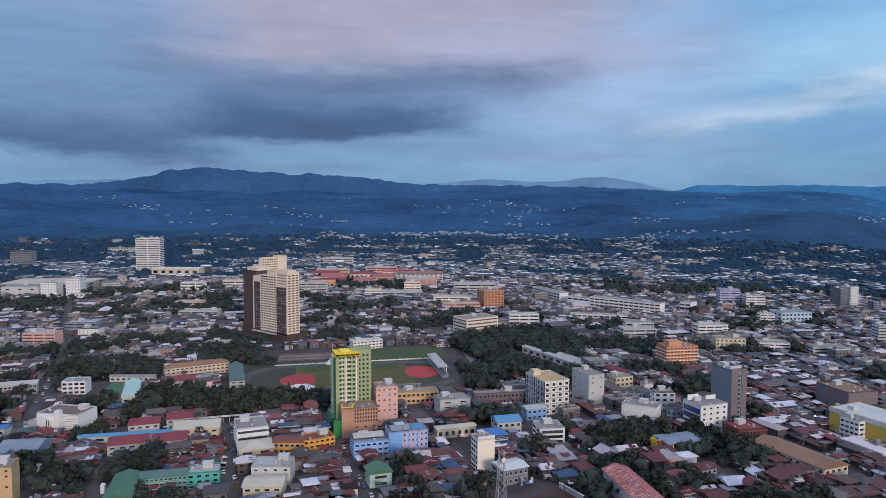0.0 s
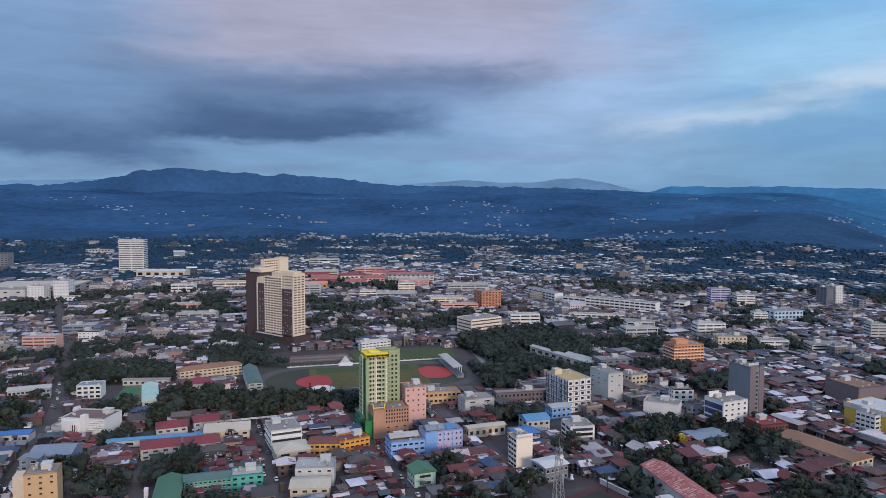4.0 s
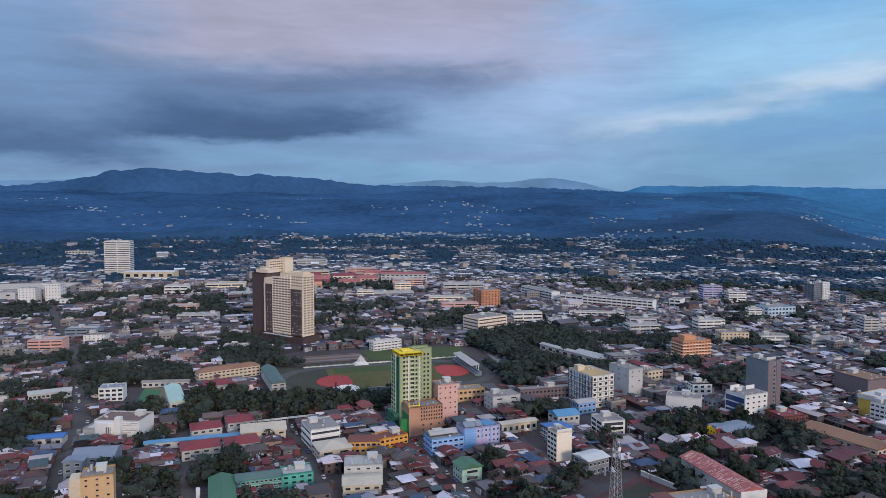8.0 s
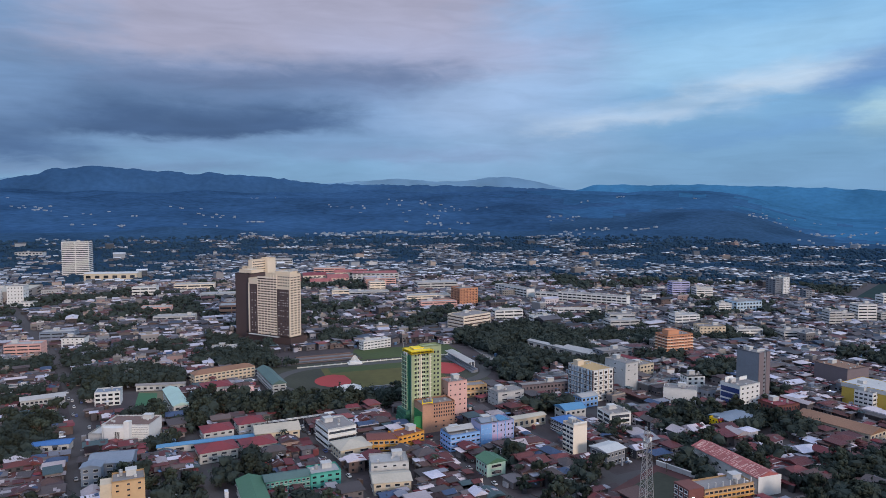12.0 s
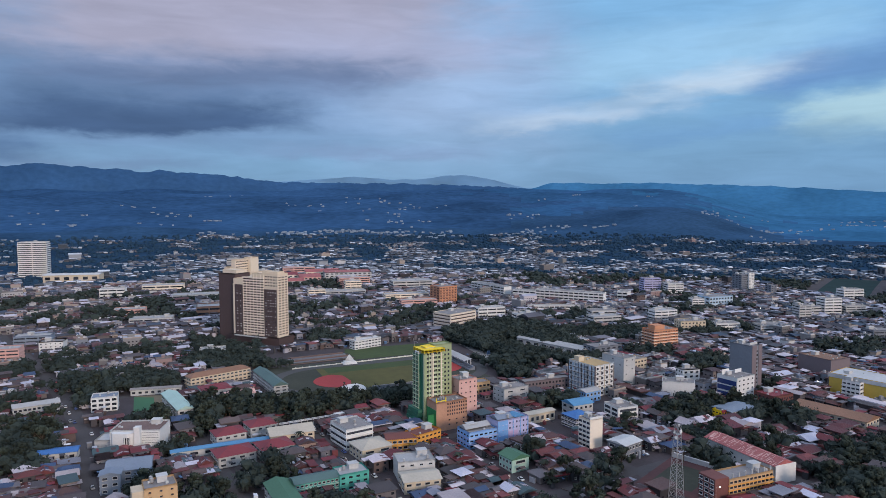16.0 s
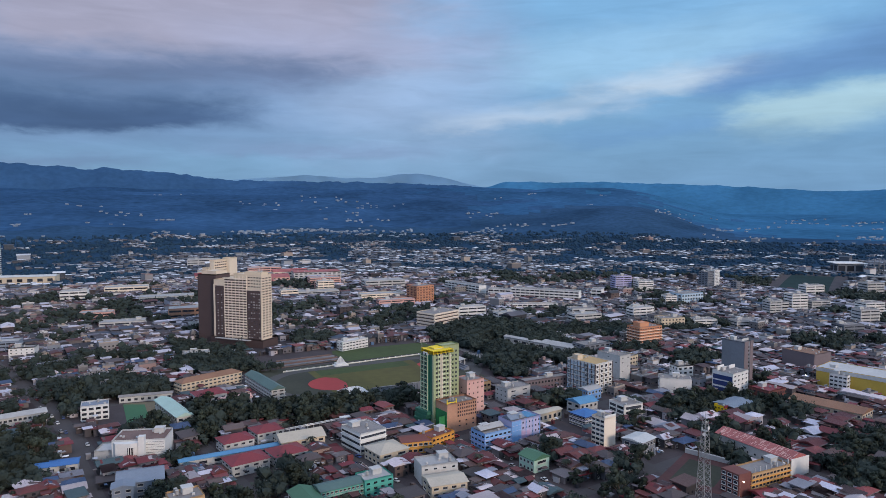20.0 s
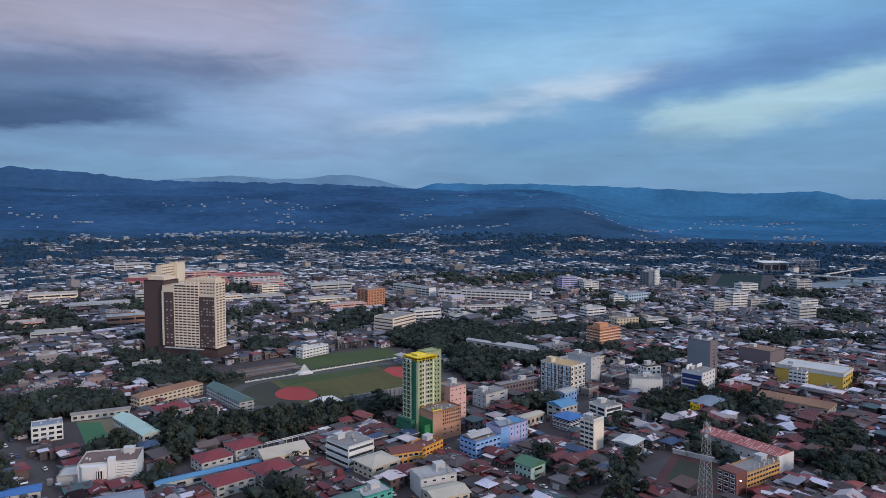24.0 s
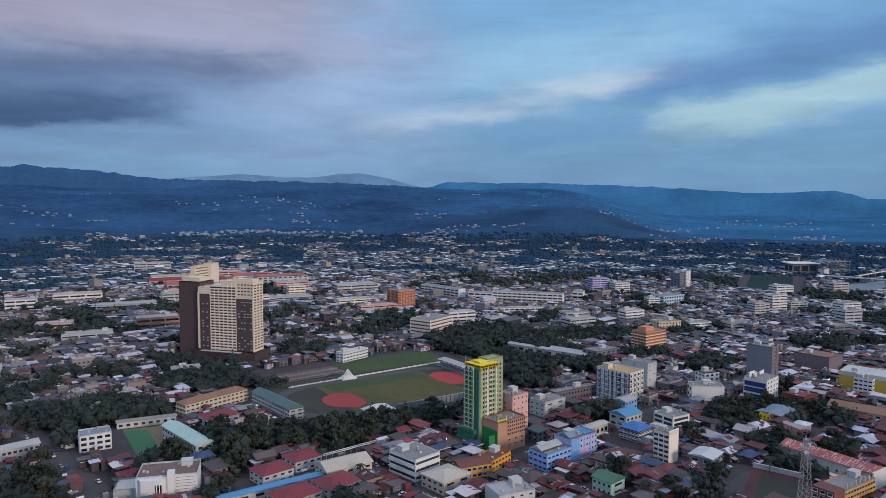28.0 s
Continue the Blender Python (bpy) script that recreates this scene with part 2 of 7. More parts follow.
M_OFFWHITE = mat("weathered_white_wall", (0.50, 0.495, 0.485), 0.85, 0.22, 0.25)
M_CREAM = mat("cream_wall", (0.60, 0.50, 0.37), 0.8, 0.16, 0.25)
M_BEIGE = mat("beige_tower_wall", (0.74, 0.62, 0.48), 0.8, 0.10, 0.2)
M_PALE = mat("pale_cream_paint", (0.80, 0.70, 0.58), 0.8, 0.08, 0.3)
M_RECESS = mat("dark_balcony_recess", (0.060, 0.036, 0.034), 0.6, 0.3, 0.5, spec=0.2)
M_PALEGREEN = mat("pale_green_paint", (0.56, 0.60, 0.40), 0.8, 0.10, 0.3)
M_TINMINT = mat("mint_tin_roof", (0.40, 0.56, 0.50), 0.6, 0.15, 0.3, 0.2, ribs=1.2)
M_BROWN = mat("dark_brown_tower_wall", (0.080, 0.052, 0.050), 0.7, 0.15, 0.2)
M_GREENWALL = mat("sage_green_tower_wall", (0.33, 0.38, 0.215), 0.75, 0.12, 0.2)
M_GREENDARK = mat("dark_green_cladding", (0.030, 0.150, 0.095), 0.6, 0.2, 0.3)
M_GREENNET = mat("green_scaffold_net", (0.030, 0.20, 0.065), 0.9, 0.45, 0.5, 0.5)
M_YELLOW = mat("bright_yellow_paint", (0.85, 0.62, 0.02), 0.6, 0.08, 0.5)
M_MINT = mat("pale_mint_wall", (0.42, 0.60, 0.50), 0.8, 0.12, 0.25)
M_TERRA = mat("terracotta_rough_wall", (0.47, 0.255, 0.165), 0.9, 0.22, 0.3)
M_PINK = mat("pale_pink_wall", (0.66, 0.40, 0.35), 0.8, 0.1, 0.25)
M_SKYBLUE = mat("sky_blue_wall", (0.20, 0.40, 0.72), 0.75, 0.15, 0.25)
M_PERI = mat("periwinkle_wall", (0.26, 0.45, 0.74), 0.8, 0.15, 0.25)
M_MAUVEPINK = mat("mauve_pink_paint", (0.52, 0.38, 0.56), 0.8, 0.12, 0.25)
M_PALEGLASS = mat("pale_blue_panels", (0.40, 0.52, 0.62), 0.3, 0.25, 0.4, spread=0.4)
M_LILAC = mat("pale_lilac_wall", (0.46, 0.45, 0.64), 0.8, 0.12, 0.25)
M_TEAL = mat("teal_green_wall", (0.090, 0.40, 0.33), 0.75, 0.15, 0.25)
M_ORANGE = mat("orange_wall", (0.60, 0.28, 0.155), 0.75, 0.15, 0.25)
M_AMBER = mat("amber_yellow_wall", (0.72, 0.36, 0.075), 0.75, 0.12, 0.25)
M_OCHRE = mat("yellow_store_wall", (0.58, 0.39, 0.070), 0.75, 0.12, 0.2)
M_TAN = mat("tan_wall", (0.56, 0.37, 0.20), 0.8, 0.14, 0.25)
M_GREY = mat("grey_concrete", (0.185, 0.200, 0.230), 0.85, 0.2, 0.25)
M_MAUVE = mat("mauve_brown_wall", (0.175, 0.140, 0.150), 0.85, 0.15, 0.2)
M_BLUEBAND = mat("deep_blue_glass_band", (0.030, 0.055, 0.170), 0.25, 0.1, 0.5)
M_BRICKRED = mat("brick_red_wall", (0.165, 0.060, 0.052), 0.85, 0.2, 0.4)
M_GLASS = mat("dark_window_glass", (0.036, 0.040, 0.050), 0.2, 0.3, 0.6, spread=0.6, spec=0.25)
M_ROOFBROWN = mat("weathered_brown_roof", (0.175, 0.112, 0.098), 0.85, 0.35, 0.3, 0.3, ribs=1.2)
M_YARD = mat("tan_school_yard", (0.17, 0.135, 0.085), 0.95, 0.3, 0.15, 0.2)
M_FRAME = mat("pale_window_frame", (0.50, 0.48, 0.45), 0.7, 0.1, 0.5)
M_ROOFCONC = mat("grey_roof_deck", (0.235, 0.220, 0.215), 0.9, 0.3, 0.2)
M_ROOFTAN = mat("ochre_roof_deck", (0.46, 0.315, 0.150), 0.9, 0.2, 0.2)
M_TINRED = mat("red_tin_roof", (0.200, 0.025, 0.034), 0.6, 0.25, 0.3, 0.25, ribs=1.2)
M_TINRUST = mat("faded_red_tin_roof", (0.36, 0.105, 0.100), 0.7, 0.45, 0.35, 0.3, ribs=1.2)
M_TINGREY = mat("grey_tin_roof", (0.37, 0.365, 0.36), 0.55, 0.25, 0.3, 0.25, ribs=1.2)
M_TINWHITE = mat("pale_tin_roof", (0.56, 0.56, 0.55), 0.5, 0.2, 0.3, 0.2, ribs=1.2)
M_SLATE = mat("slate_blue_wall", (0.22, 0.26, 0.32), 0.8, 0.15, 0.3)
M_TINSLATE = mat("slate_tin_roof", (0.19, 0.23, 0.29), 0.6, 0.2, 0.3, 0.2, ribs=1.2)
M_TINBEIGE = mat("beige_tin_roof", (0.47, 0.42, 0.34), 0.65, 0.2, 0.3, 0.2, ribs=1.2)
M_TINBLUE = mat("blue_tin_roof", (0.038, 0.150, 0.40), 0.55, 0.2, 0.3, 0.25, ribs=1.2)
M_TINSKY = mat("light_blue_tin_roof", (0.085, 0.250, 0.430), 0.6, 0.2, 0.3, 0.25, ribs=1.2)
M_TINTEAL = mat("teal_tin_roof", (0.080, 0.145, 0.135), 0.6, 0.2, 0.3, 0.25, ribs=1.2)
M_TINGREEN = mat("green_tin_roof", (0.055, 0.150, 0.085), 0.6, 0.2, 0.3, 0.25, ribs=1.2)
M_TINBROWN = mat("brown_tin_roof", (0.24, 0.125, 0.075), 0.7, 0.25, 0.3, 0.25, ribs=1.2)
M_STEEL = mat("galvanised_steel", (0.40, 0.39, 0.38), 0.5, 0.15, 1.0, metal=0.4)
M_LAMP = mat("lamp_glow", (0.9, 0.88, 0.80), 0.5, 0.05, 1.0)
M_LAMP.node_tree.nodes["Principled BSDF"].inputs["Emission Color"].default_value = (1.0, 0.93, 0.80, 1)
M_LAMP.node_tree.nodes["Principled BSDF"].inputs["Emission Strength"].default_value = 7.0
M_TYRE = mat("rubber_tyre", (0.02, 0.02, 0.02), 0.9, 0.1, 2.0)
M_CARGLASS = mat("car_glass", (0.02, 0.025, 0.03), 0.1, 0.1, 2.0)
ROOFS_NEAR = ((0.097, 0.018, 0.02), (0.121, 0.027, 0.026), (0.063, 0.033, 0.036), (0.137, 0.118, 0.125), (0.069, 0.054, 0.057), (0.096, 0.047, 0.041), (0.36, 0.313, 0.327), (0.072, 0.016, 0.021), (0.063, 0.048, 0.05), (0.126, 0.016, 0.022), (0.605, 0.528, 0.552), (0.057, 0.045, 0.046), (0.044, 0.079, 0.09), (0.107, 0.077, 0.073), (0.093, 0.03, 0.026), (0.036, 0.067, 0.141), (0.171, 0.02, 0.029), (0.546, 0.535, 0.626), (0.207, 0.051, 0.053), (0.23, 0.232, 0.275))
# far roof greys carry a slight blue tint for haze
ROOFS_FAR = ((0.049, 0.045, 0.054), (0.139, 0.135, 0.163), (0.042, 0.028, 0.033), (0.439, 0.414, 0.464), (0.062, 0.045, 0.049), (0.024, 0.022, 0.029), (0.562, 0.522, 0.571), (0.078, 0.024, 0.027), (0.086, 0.083, 0.102), (0.021, 0.019, 0.025), (0.168, 0.158, 0.183), (0.033, 0.032, 0.043), (0.377, 0.377, 0.455), (0.031, 0.051, 0.087), (0.098, 0.033, 0.034), (0.421, 0.402, 0.447))
WALLS_ANY = ((0.243, 0.205, 0.195), (0.116, 0.089, 0.084), (0.537, 0.466, 0.445), (0.068, 0.051, 0.049), (0.182, 0.122, 0.098), (0.256, 0.183, 0.16), (0.061, 0.058, 0.064), (0.182, 0.172, 0.189), (0.091, 0.066, 0.058))
M_ROOF_NEAR = mat("mixed_tin_roofs", (0, 0, 0), 0.65, 0.30, 0.35, 0.3, island=ROOFS_NEAR, ribs=1.2)
# hillside houses: pale walls with haze blue in the paint
M_HILLHOUSE = mat("hazed_hillside_walls", (0.25, 0.31, 0.38), 0.9, 0.3, 0.05)
M_CLUTTER = mat("mixed_scrap_and_sheets", (0, 0, 0), 0.7, 0.3, 0.6, island=((0.66, 0.68, 0.72), (0.048, 0.046, 0.052), (0.300, 0.310, 0.340), (0.160, 0.036, 0.040), (0.050, 0.046, 0.048), (0.480, 0.500, 0.560), (0.090, 0.060, 0.052), (0.080, 0.150, 0.260), (0.200, 0.195, 0.205), (0.045, 0.044, 0.050)))
M_ROOF_FAR = mat("mixed_far_roofs", (0, 0, 0), 0.65, 0.30, 0.15, island=ROOFS_FAR)
WALLS_FAR = ((0.142, 0.127, 0.134), (0.061, 0.049, 0.051), (0.562, 0.514, 0.538), (0.042, 0.037, 0.041), (0.116, 0.081, 0.074), (0.21, 0.18, 0.179), (0.038, 0.039, 0.048), (0.163, 0.158, 0.182), (0.439, 0.419, 0.468), (0.082, 0.073, 0.08))
# outskirt palettes are shifted to blue to stand for distance haze
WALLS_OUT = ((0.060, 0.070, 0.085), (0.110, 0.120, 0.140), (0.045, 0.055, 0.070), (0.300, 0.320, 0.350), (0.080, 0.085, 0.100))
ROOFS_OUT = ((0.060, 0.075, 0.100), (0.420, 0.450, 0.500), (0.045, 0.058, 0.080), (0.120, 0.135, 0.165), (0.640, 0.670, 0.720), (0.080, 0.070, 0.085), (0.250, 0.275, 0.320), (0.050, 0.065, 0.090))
WALLS_PALE = ((0.52, 0.51, 0.51), (0.24, 0.23, 0.235), (0.34, 0.28, 0.235), (0.17, 0.16, 0.165), (0.29, 0.20, 0.19), (0.20, 0.225, 0.27), (0.38, 0.375, 0.38), (0.15, 0.14, 0.14), (0.22, 0.21, 0.20))
M_WALL_PALE = mat("pale_block_walls", (0, 0, 0), 0.8, 0.18, 0.2, island=WALLS_PALE)
ROOFS_FLAT = ((0.15, 0.14, 0.14), (0.24, 0.24, 0.26), (0.10, 0.09, 0.09), (0.42, 0.42, 0.45), (0.13, 0.06, 0.055), (0.12, 0.115, 0.12))
M_ROOF_FLAT = mat("flat_block_roofs", (0, 0, 0), 0.85, 0.3, 0.2, island=ROOFS_FLAT)
M_WALL_OUT = mat("hazed_outskirt_walls", (0, 0, 0), 0.85, 0.2, 0.2, island=WALLS_OUT)
M_ROOF_OUT = mat("hazed_outskirt_roofs", (0, 0, 0), 0.7, 0.25, 0.15, island=ROOFS_OUT)
M_WALL_FAR = mat("mixed_far_walls", (0, 0, 0), 0.85, 0.22, 0.2, island=WALLS_FAR)
HOUSE_ROOF = [mat("house_roof_tin", c, 0.65, 0.32, 0.35, 0.3, spread=0.2, ribs=1.2) for c in ROOFS_NEAR]
HOUSE_WALL = [mat("house_wall_plaster", c, 0.85, 0.22, 0.3, spread=0.2) for c in WALLS_ANY]

# ---------------------------------------------------------------- building kit
GRID = 18.0
CG, SG = math.cos(radians(GRID)), math.sin(radians(GRID))
rng = random.Random(7)


def xy(u, v):
    """From the street grid's own axes to the world."""
    return u * CG - v * SG, u * SG + v * CG


def uv(x, y):
    return x * CG + y * SG, -x * SG + y * CG


def finish(bm, name, *materials):
    me = bpy.data.meshes.new(name)
    bm.normal_update()
    bm.to_mesh(me)
    bm.free()
    for m in materials:
        me.materials.append(m)
    return me


def part(name, bm, material, parent, label=""):
    me = finish(bm, name, *(material if isinstance(material, (list, tuple)) else (material,)))
    ob = new(name, me)
    ob.parent = parent
    if label:
        ob["label"] = label
    return ob


def place(name, me, parent, m):
    """One more object on a mesh that others share."""
    ob = new(name, me)
    ob.parent = parent
    ob.matrix_local = m
    return ob


def thing(name, x, y, z, turn, label, category, group="", kind=""):
    ob = new(name)
    ob.empty_display_size = 1.0
    ob.matrix_world = pose(x, y, z, 0, 0, turn)
    return tagged(ob, label, category, group, kind)


def add_box(bm, x0, y0, z0, x1, y1, z1, slot=0):
    vs = [bm.verts.new(p) for p in ((x0, y0, z0), (x1, y0, z0), (x1, y1, z0), (x0, y1, z0), (x0, y0, z1), (x1, y0, z1), (x1, y1, z1), (x0, y1, z1))]
    for f in ((3, 2, 1, 0), (4, 5, 6, 7), (0, 1, 5, 4), (1, 2, 6, 5), (2, 3, 7, 6), (3, 0, 4, 7)):
        bm.faces.new([vs[i] for i in f]).material_index = slot
    return vs


def box(*a):
    bm = bmesh.new()
    add_box(bm, *a)
    return bm


def shell(x0, y0, z0, x1, y1, z1, lip=0.7, thick=0.3):
    """Walls that rise as a parapet round a sunken roof deck."""
    bm = box(x0, y0, z0, x1, y1, z1)
    top = max(bm.faces, key=lambda f: f.calc_center_median().z)
    bmesh.ops.inset_region(bm, faces=[top], thickness=thick)
    bmesh.ops.translate(bm, verts=top.verts, vec=(0, 0, -lip))
    return bm


def gable(x0, y0, x1, y1, z, rise, along="x", over=0.5, thick=0.18):
    """A pitched roof of two sheets with eaves, open below, and its closed gable ends."""
    bm = bmesh.new()
    x0, y0, x1, y1 = x0 - over, y0 - over, x1 + over, y1 + over
    if along == "x":
        ym = (y0 + y1) / 2
        line = [(x0, y0, z), (x0, ym, z + rise), (x0, y1, z)], [(x1, y0, z), (x1, ym, z + rise), (x1, y1, z)]
    else:
        xm = (x0 + x1) / 2
        line = [(x0, y0, z), (xm, y0, z + rise), (x1, y0, z)], [(x0, y1, z), (xm, y1, z + rise), (x1, y1, z)]
    up = [[bm.verts.new(p) for p in side] for side in line]
    dn = [[bm.verts.new((p[0], p[1], p[2] - thick)) for p in side] for side in line]
    for a, b in ((0, 1), (1, 2)):
        bm.faces.new((up[0][a], up[1][a], up[1][b], up[0][b]))
        bm.faces.new((dn[0][b], dn[1][b], dn[1][a], dn[0][a]))
    for s in (0, 1):
        for a, b in ((0, 1), (1, 2)):
            bm.faces.new((up[s][a], up[s][b], dn[s][b], dn[s][a]))
        bm.faces.new((dn[s][0], dn[s][1], dn[s][2]))
    for a in (0, 2):
        bm.faces.new((up[0][a], dn[0][a], dn[1][a], up[1][a]))
    bmesh.ops.recalc_face_normals(bm, faces=bm.faces)
    return bm


def hip(x0, y0, x1, y1, z, rise, over=0.5):
    bm = bmesh.new()
    x0, y0, x1, y1 = x0 - over, y0 - over, x1 + over, y1 + over
    w, d = x1 - x0, y1 - y0
    r = min(w, d) / 2
    base = [bm.verts.new(p) for p in ((x0, y0, z), (x1, y0, z), (x1, y1, z), (x0, y1, z))]
    if w >= d:
        a, b = bm.verts.new((x0 + r, y0 + r, z + rise)), bm.verts.new((x1 - r, y0 + r, z + rise))
        fs = (base[0], base[1], b, a), (base[1], base[2], b), (base[2], base[3], a, b), (base[3], base[0], a)
    else:
        a, b = bm.verts.new((x0 + r, y0 + r, z + rise)), bm.verts.new((x0 + r, y1 - r, z + rise))
        fs = (base[0], base[1], a), (base[1], base[2], b, a), (base[2], base[3], b), (base[3], base[0], a, b)
    for f in fs:
        bm.faces.new(f)
    bm.faces.new(base[::-1])
    bmesh.ops.remove_doubles(bm, verts=bm.verts, dist=0.01)
    bmesh.ops.recalc_face_normals(bm, faces=bm.faces)
    return bm


WINDOW_CACHE = {}


def window_mesh(w, h, frame_mat, glass_mat, sill=True):
    """A window unit that looks along -y: a raised frame round a set-back pane, with a sill."""
    key = (round(w, 2), round(h, 2), frame_mat.name, glass_mat.name, sill)
    if key not in WINDOW_CACHE:
        bm = bmesh.new()
        e = min(0.12, w * 0.08)
        o = [(-w / 2, 0), (w / 2, 0), (w / 2, h), (-w / 2, h)]
        i = [(-w / 2 + e, e), (w / 2 - e, e), (w / 2 - e, h - e), (-w / 2 + e, h - e)]
        rows = [[bm.verts.new((x, y, z)) for x, z in ring] for ring, y in ((o, 0.02), (o, -0.12), (i, -0.12), (i, -0.03))]
        for a, b in zip(rows, rows[1:]):
            for k in range(4):
                bm.faces.new((a[k], a[(k + 1) % 4], b[(k + 1) % 4], b[k]))
        bm.faces.new(rows[3]).material_index = 1
        if sill:
            add_box(bm, -w / 2 - 0.1, -0.38, -0.12, w / 2 + 0.1, 0.0, 0.0)
        WINDOW_CACHE[key] = finish(bm, "window", frame_mat, glass_mat)
    return WINDOW_CACHE[key]




def side_pose(side, x0, y0, x1, y1, s, z, out=0.0):
    """A pose on one side of a block, s metres along it from its left end as seen from outside."""
    if side == "S":
        return pose(x0 + s, y0 - out, z)
    if side == "E":
        return pose(x1 + out, y0 + s, z, 0, 0, 90)
    if side == "N":
        return pose(x1 - s, y1 + out, z, 0, 0, 180)
    return pose(x0 - out, y1 - s, z, 0, 0, 270)


def windows(parent, side, x0, y0, x1, y1, z0, z1, floors, bays, w=0.6, h=0.5, frame_mat=None, glass_mat=None, name="window", skip=0.0, sill=True, lo=0.0, hi=1.0):
    """Rows of windows on one side: w and h are shares of a bay and of a storey."""
    length = (x1 - x0) if side in "SN" else (y1 - y0)
    a, b = length * lo, length * hi
    bw, fh = (b - a) / bays, (z1 - z0) / floors
    me = window_mesh(bw * w, fh * h, frame_mat or M_FRAME, glass_mat or M_GLASS, sill)
    for f in range(floors):
        for k in range(bays):
            if skip and rng.random() < skip:
                continue
            place(name, me, parent, side_pose(side, x0, y0, x1, y1, a + bw * (k + 0.5), z0 + fh * (f + (1 - h) * 0.55)))


def bands(parent, x0, y0, x1, y1, z0, z1, floors, material, out=0.35, thick=0.35, name="floor_band"):
    me = None
    fh = (z1 - z0) / floors
    for f in range(1, floors + 1):
        if me is None:
            me = finish(box(x0 - out, y0 - out, -thick, x1 + out, y1 + out, 0), name, material)
        if f < floors:
            place(name, me, parent, pose(0, 0, z0 + fh * f))


TANK = {}


def rooftop(parent, x0, y0, x1, y1, z, seed, stair=True, tanks=1, units=2):
    """Stair hut, water tanks and air units on a flat roof."""
    r = random.Random(seed)
    if stair:
        w, d = min(5.0, (x1 - x0) * 0.35), min(4.0, (y1 - y0) * 0.4)
        cx, cy = r.uniform(x0 + 1, x1 - w - 1), r.uniform((y0 + y1) / 2, max((y0 + y1) / 2 + 0.1, y1 - d - 0.5))
        bm = box(cx, cy, z, cx + w, cy + d, z + 2.5)
        add_box(bm, cx - 0.25, cy - 0.25, z + 2.5, cx + w + 0.25, cy + d + 0.25, z + 2.75)
        part("stair_hut", bm, M_OFFWHITE, parent)
    if "tank" not in TANK:
        bm = bmesh.new()
        bmesh.ops.create_cone(bm, cap_ends=True, segments=14, radius1=0.8, radius2=0.8, depth=1.7, matrix=pose(0, 0, 1.35))
        bmesh.ops.create_cone(bm, cap_ends=True, segments=14, radius1=0.8, radius2=0.2, depth=0.3, matrix=pose(0, 0, 2.35))
        for a in range(4):
            add_box(bm, *(0.55 * math.cos(a * 1.571 + 0.78) - 0.06, 0.55 * math.sin(a * 1.571 + 0.78) - 0.06, 0), *(0.55 * math.cos(a * 1.571 + 0.78) + 0.06, 0.55 * math.sin(a * 1.571 + 0.78) + 0.06, 0.55))
        TANK["tank"] = finish(bm, "water_tank", M_STEEL)
        bm = box(-0.6, -0.45, 0, 0.6, 0.45, 0.9)
        bmesh.ops.bevel(bm, geom=bm.edges[:], offset=0.06, segments=1, affect="EDGES")
        TANK["unit"] = finish(bm, "air_unit", M_OFFWHITE)
    for k in range(tanks):
        place("water_tank", TANK["tank"], parent, pose(r.uniform(x0 + 1.2, x1 - 1.2), r.uniform(y0 + 1.2, y1 - 1.2), z))
    for k in range(units):
        place("air_unit", TANK["unit"], parent, pose(r.uniform(x0 + 1.2, x1 - 1.2), r.uniform(y0 + 1.2, y1 - 1.2), z, 0, 0, r.choice((0, 90))))


TAKEN = []          # footprints (x, y, turn, w, d) that the houses keep clear of


def keep_clear(x, y, turn, w, d, margin=1.5):
    TAKEN.append((x, y, math.cos(radians(turn)), math.sin(radians(turn)), -margin, -margin, w + margin, d + margin))


def is_taken(x, y, pad=4.0):
    for ox, oy, c, s, x0, y0, x1, y1 in TAKEN:
        dx, dy = x - ox, y - oy
        a, b = dx * c + dy * s, -dx * s + dy * c
        if x0 - pad < a < x1 + pad and y0 - pad < b < y1 + pad:
            return True
    return False


def flat_building(name, label, x, y, w, d, h, turn=GRID, wall=M_OFFWHITE, floors=4, south=6, west=4, east=0, band=None, frame_mat=None, glass_mat=None,
                  deck=M_ROOFCONC, ww=0.6, wh=0.5, ground=0.0, category="building", group="", seed=1, lip=0.8, tanks=1, units=2, stair=True, band_out=0.35, skip=0.0):
    """A flat-roofed block whose south-west corner stands at x, y; windows by storey and bay on each side that shows."""
    t = thing(name, x, y, 0, turn, label, category, group)
    part("wall", shell(0, 0, 0, w, d, h, lip), wall, t)
    part("roof", box(0.3, 0.3, h - lip, w - 0.3, d - 0.3, h - lip + 0.06), deck, t)
    z0 = ground
    for side, bays in (("S", south), ("W", west), ("E", east)):
        if bays:
            windows(t, side, 0, 0, w, d, z0, h - 0.9, floors, bays, ww, wh, frame_mat or wall, glass_mat, skip=skip)
    if band:
        bands(t, 0, 0, w, d, z0, h - 0.9, floors, band, band_out)
    rooftop(t, 0.6, 0.6, w - 0.6, d - 0.6, h - lip + 0.06, seed, stair, tanks, units)
    keep_clear(x, y, turn, w, d)
    return t


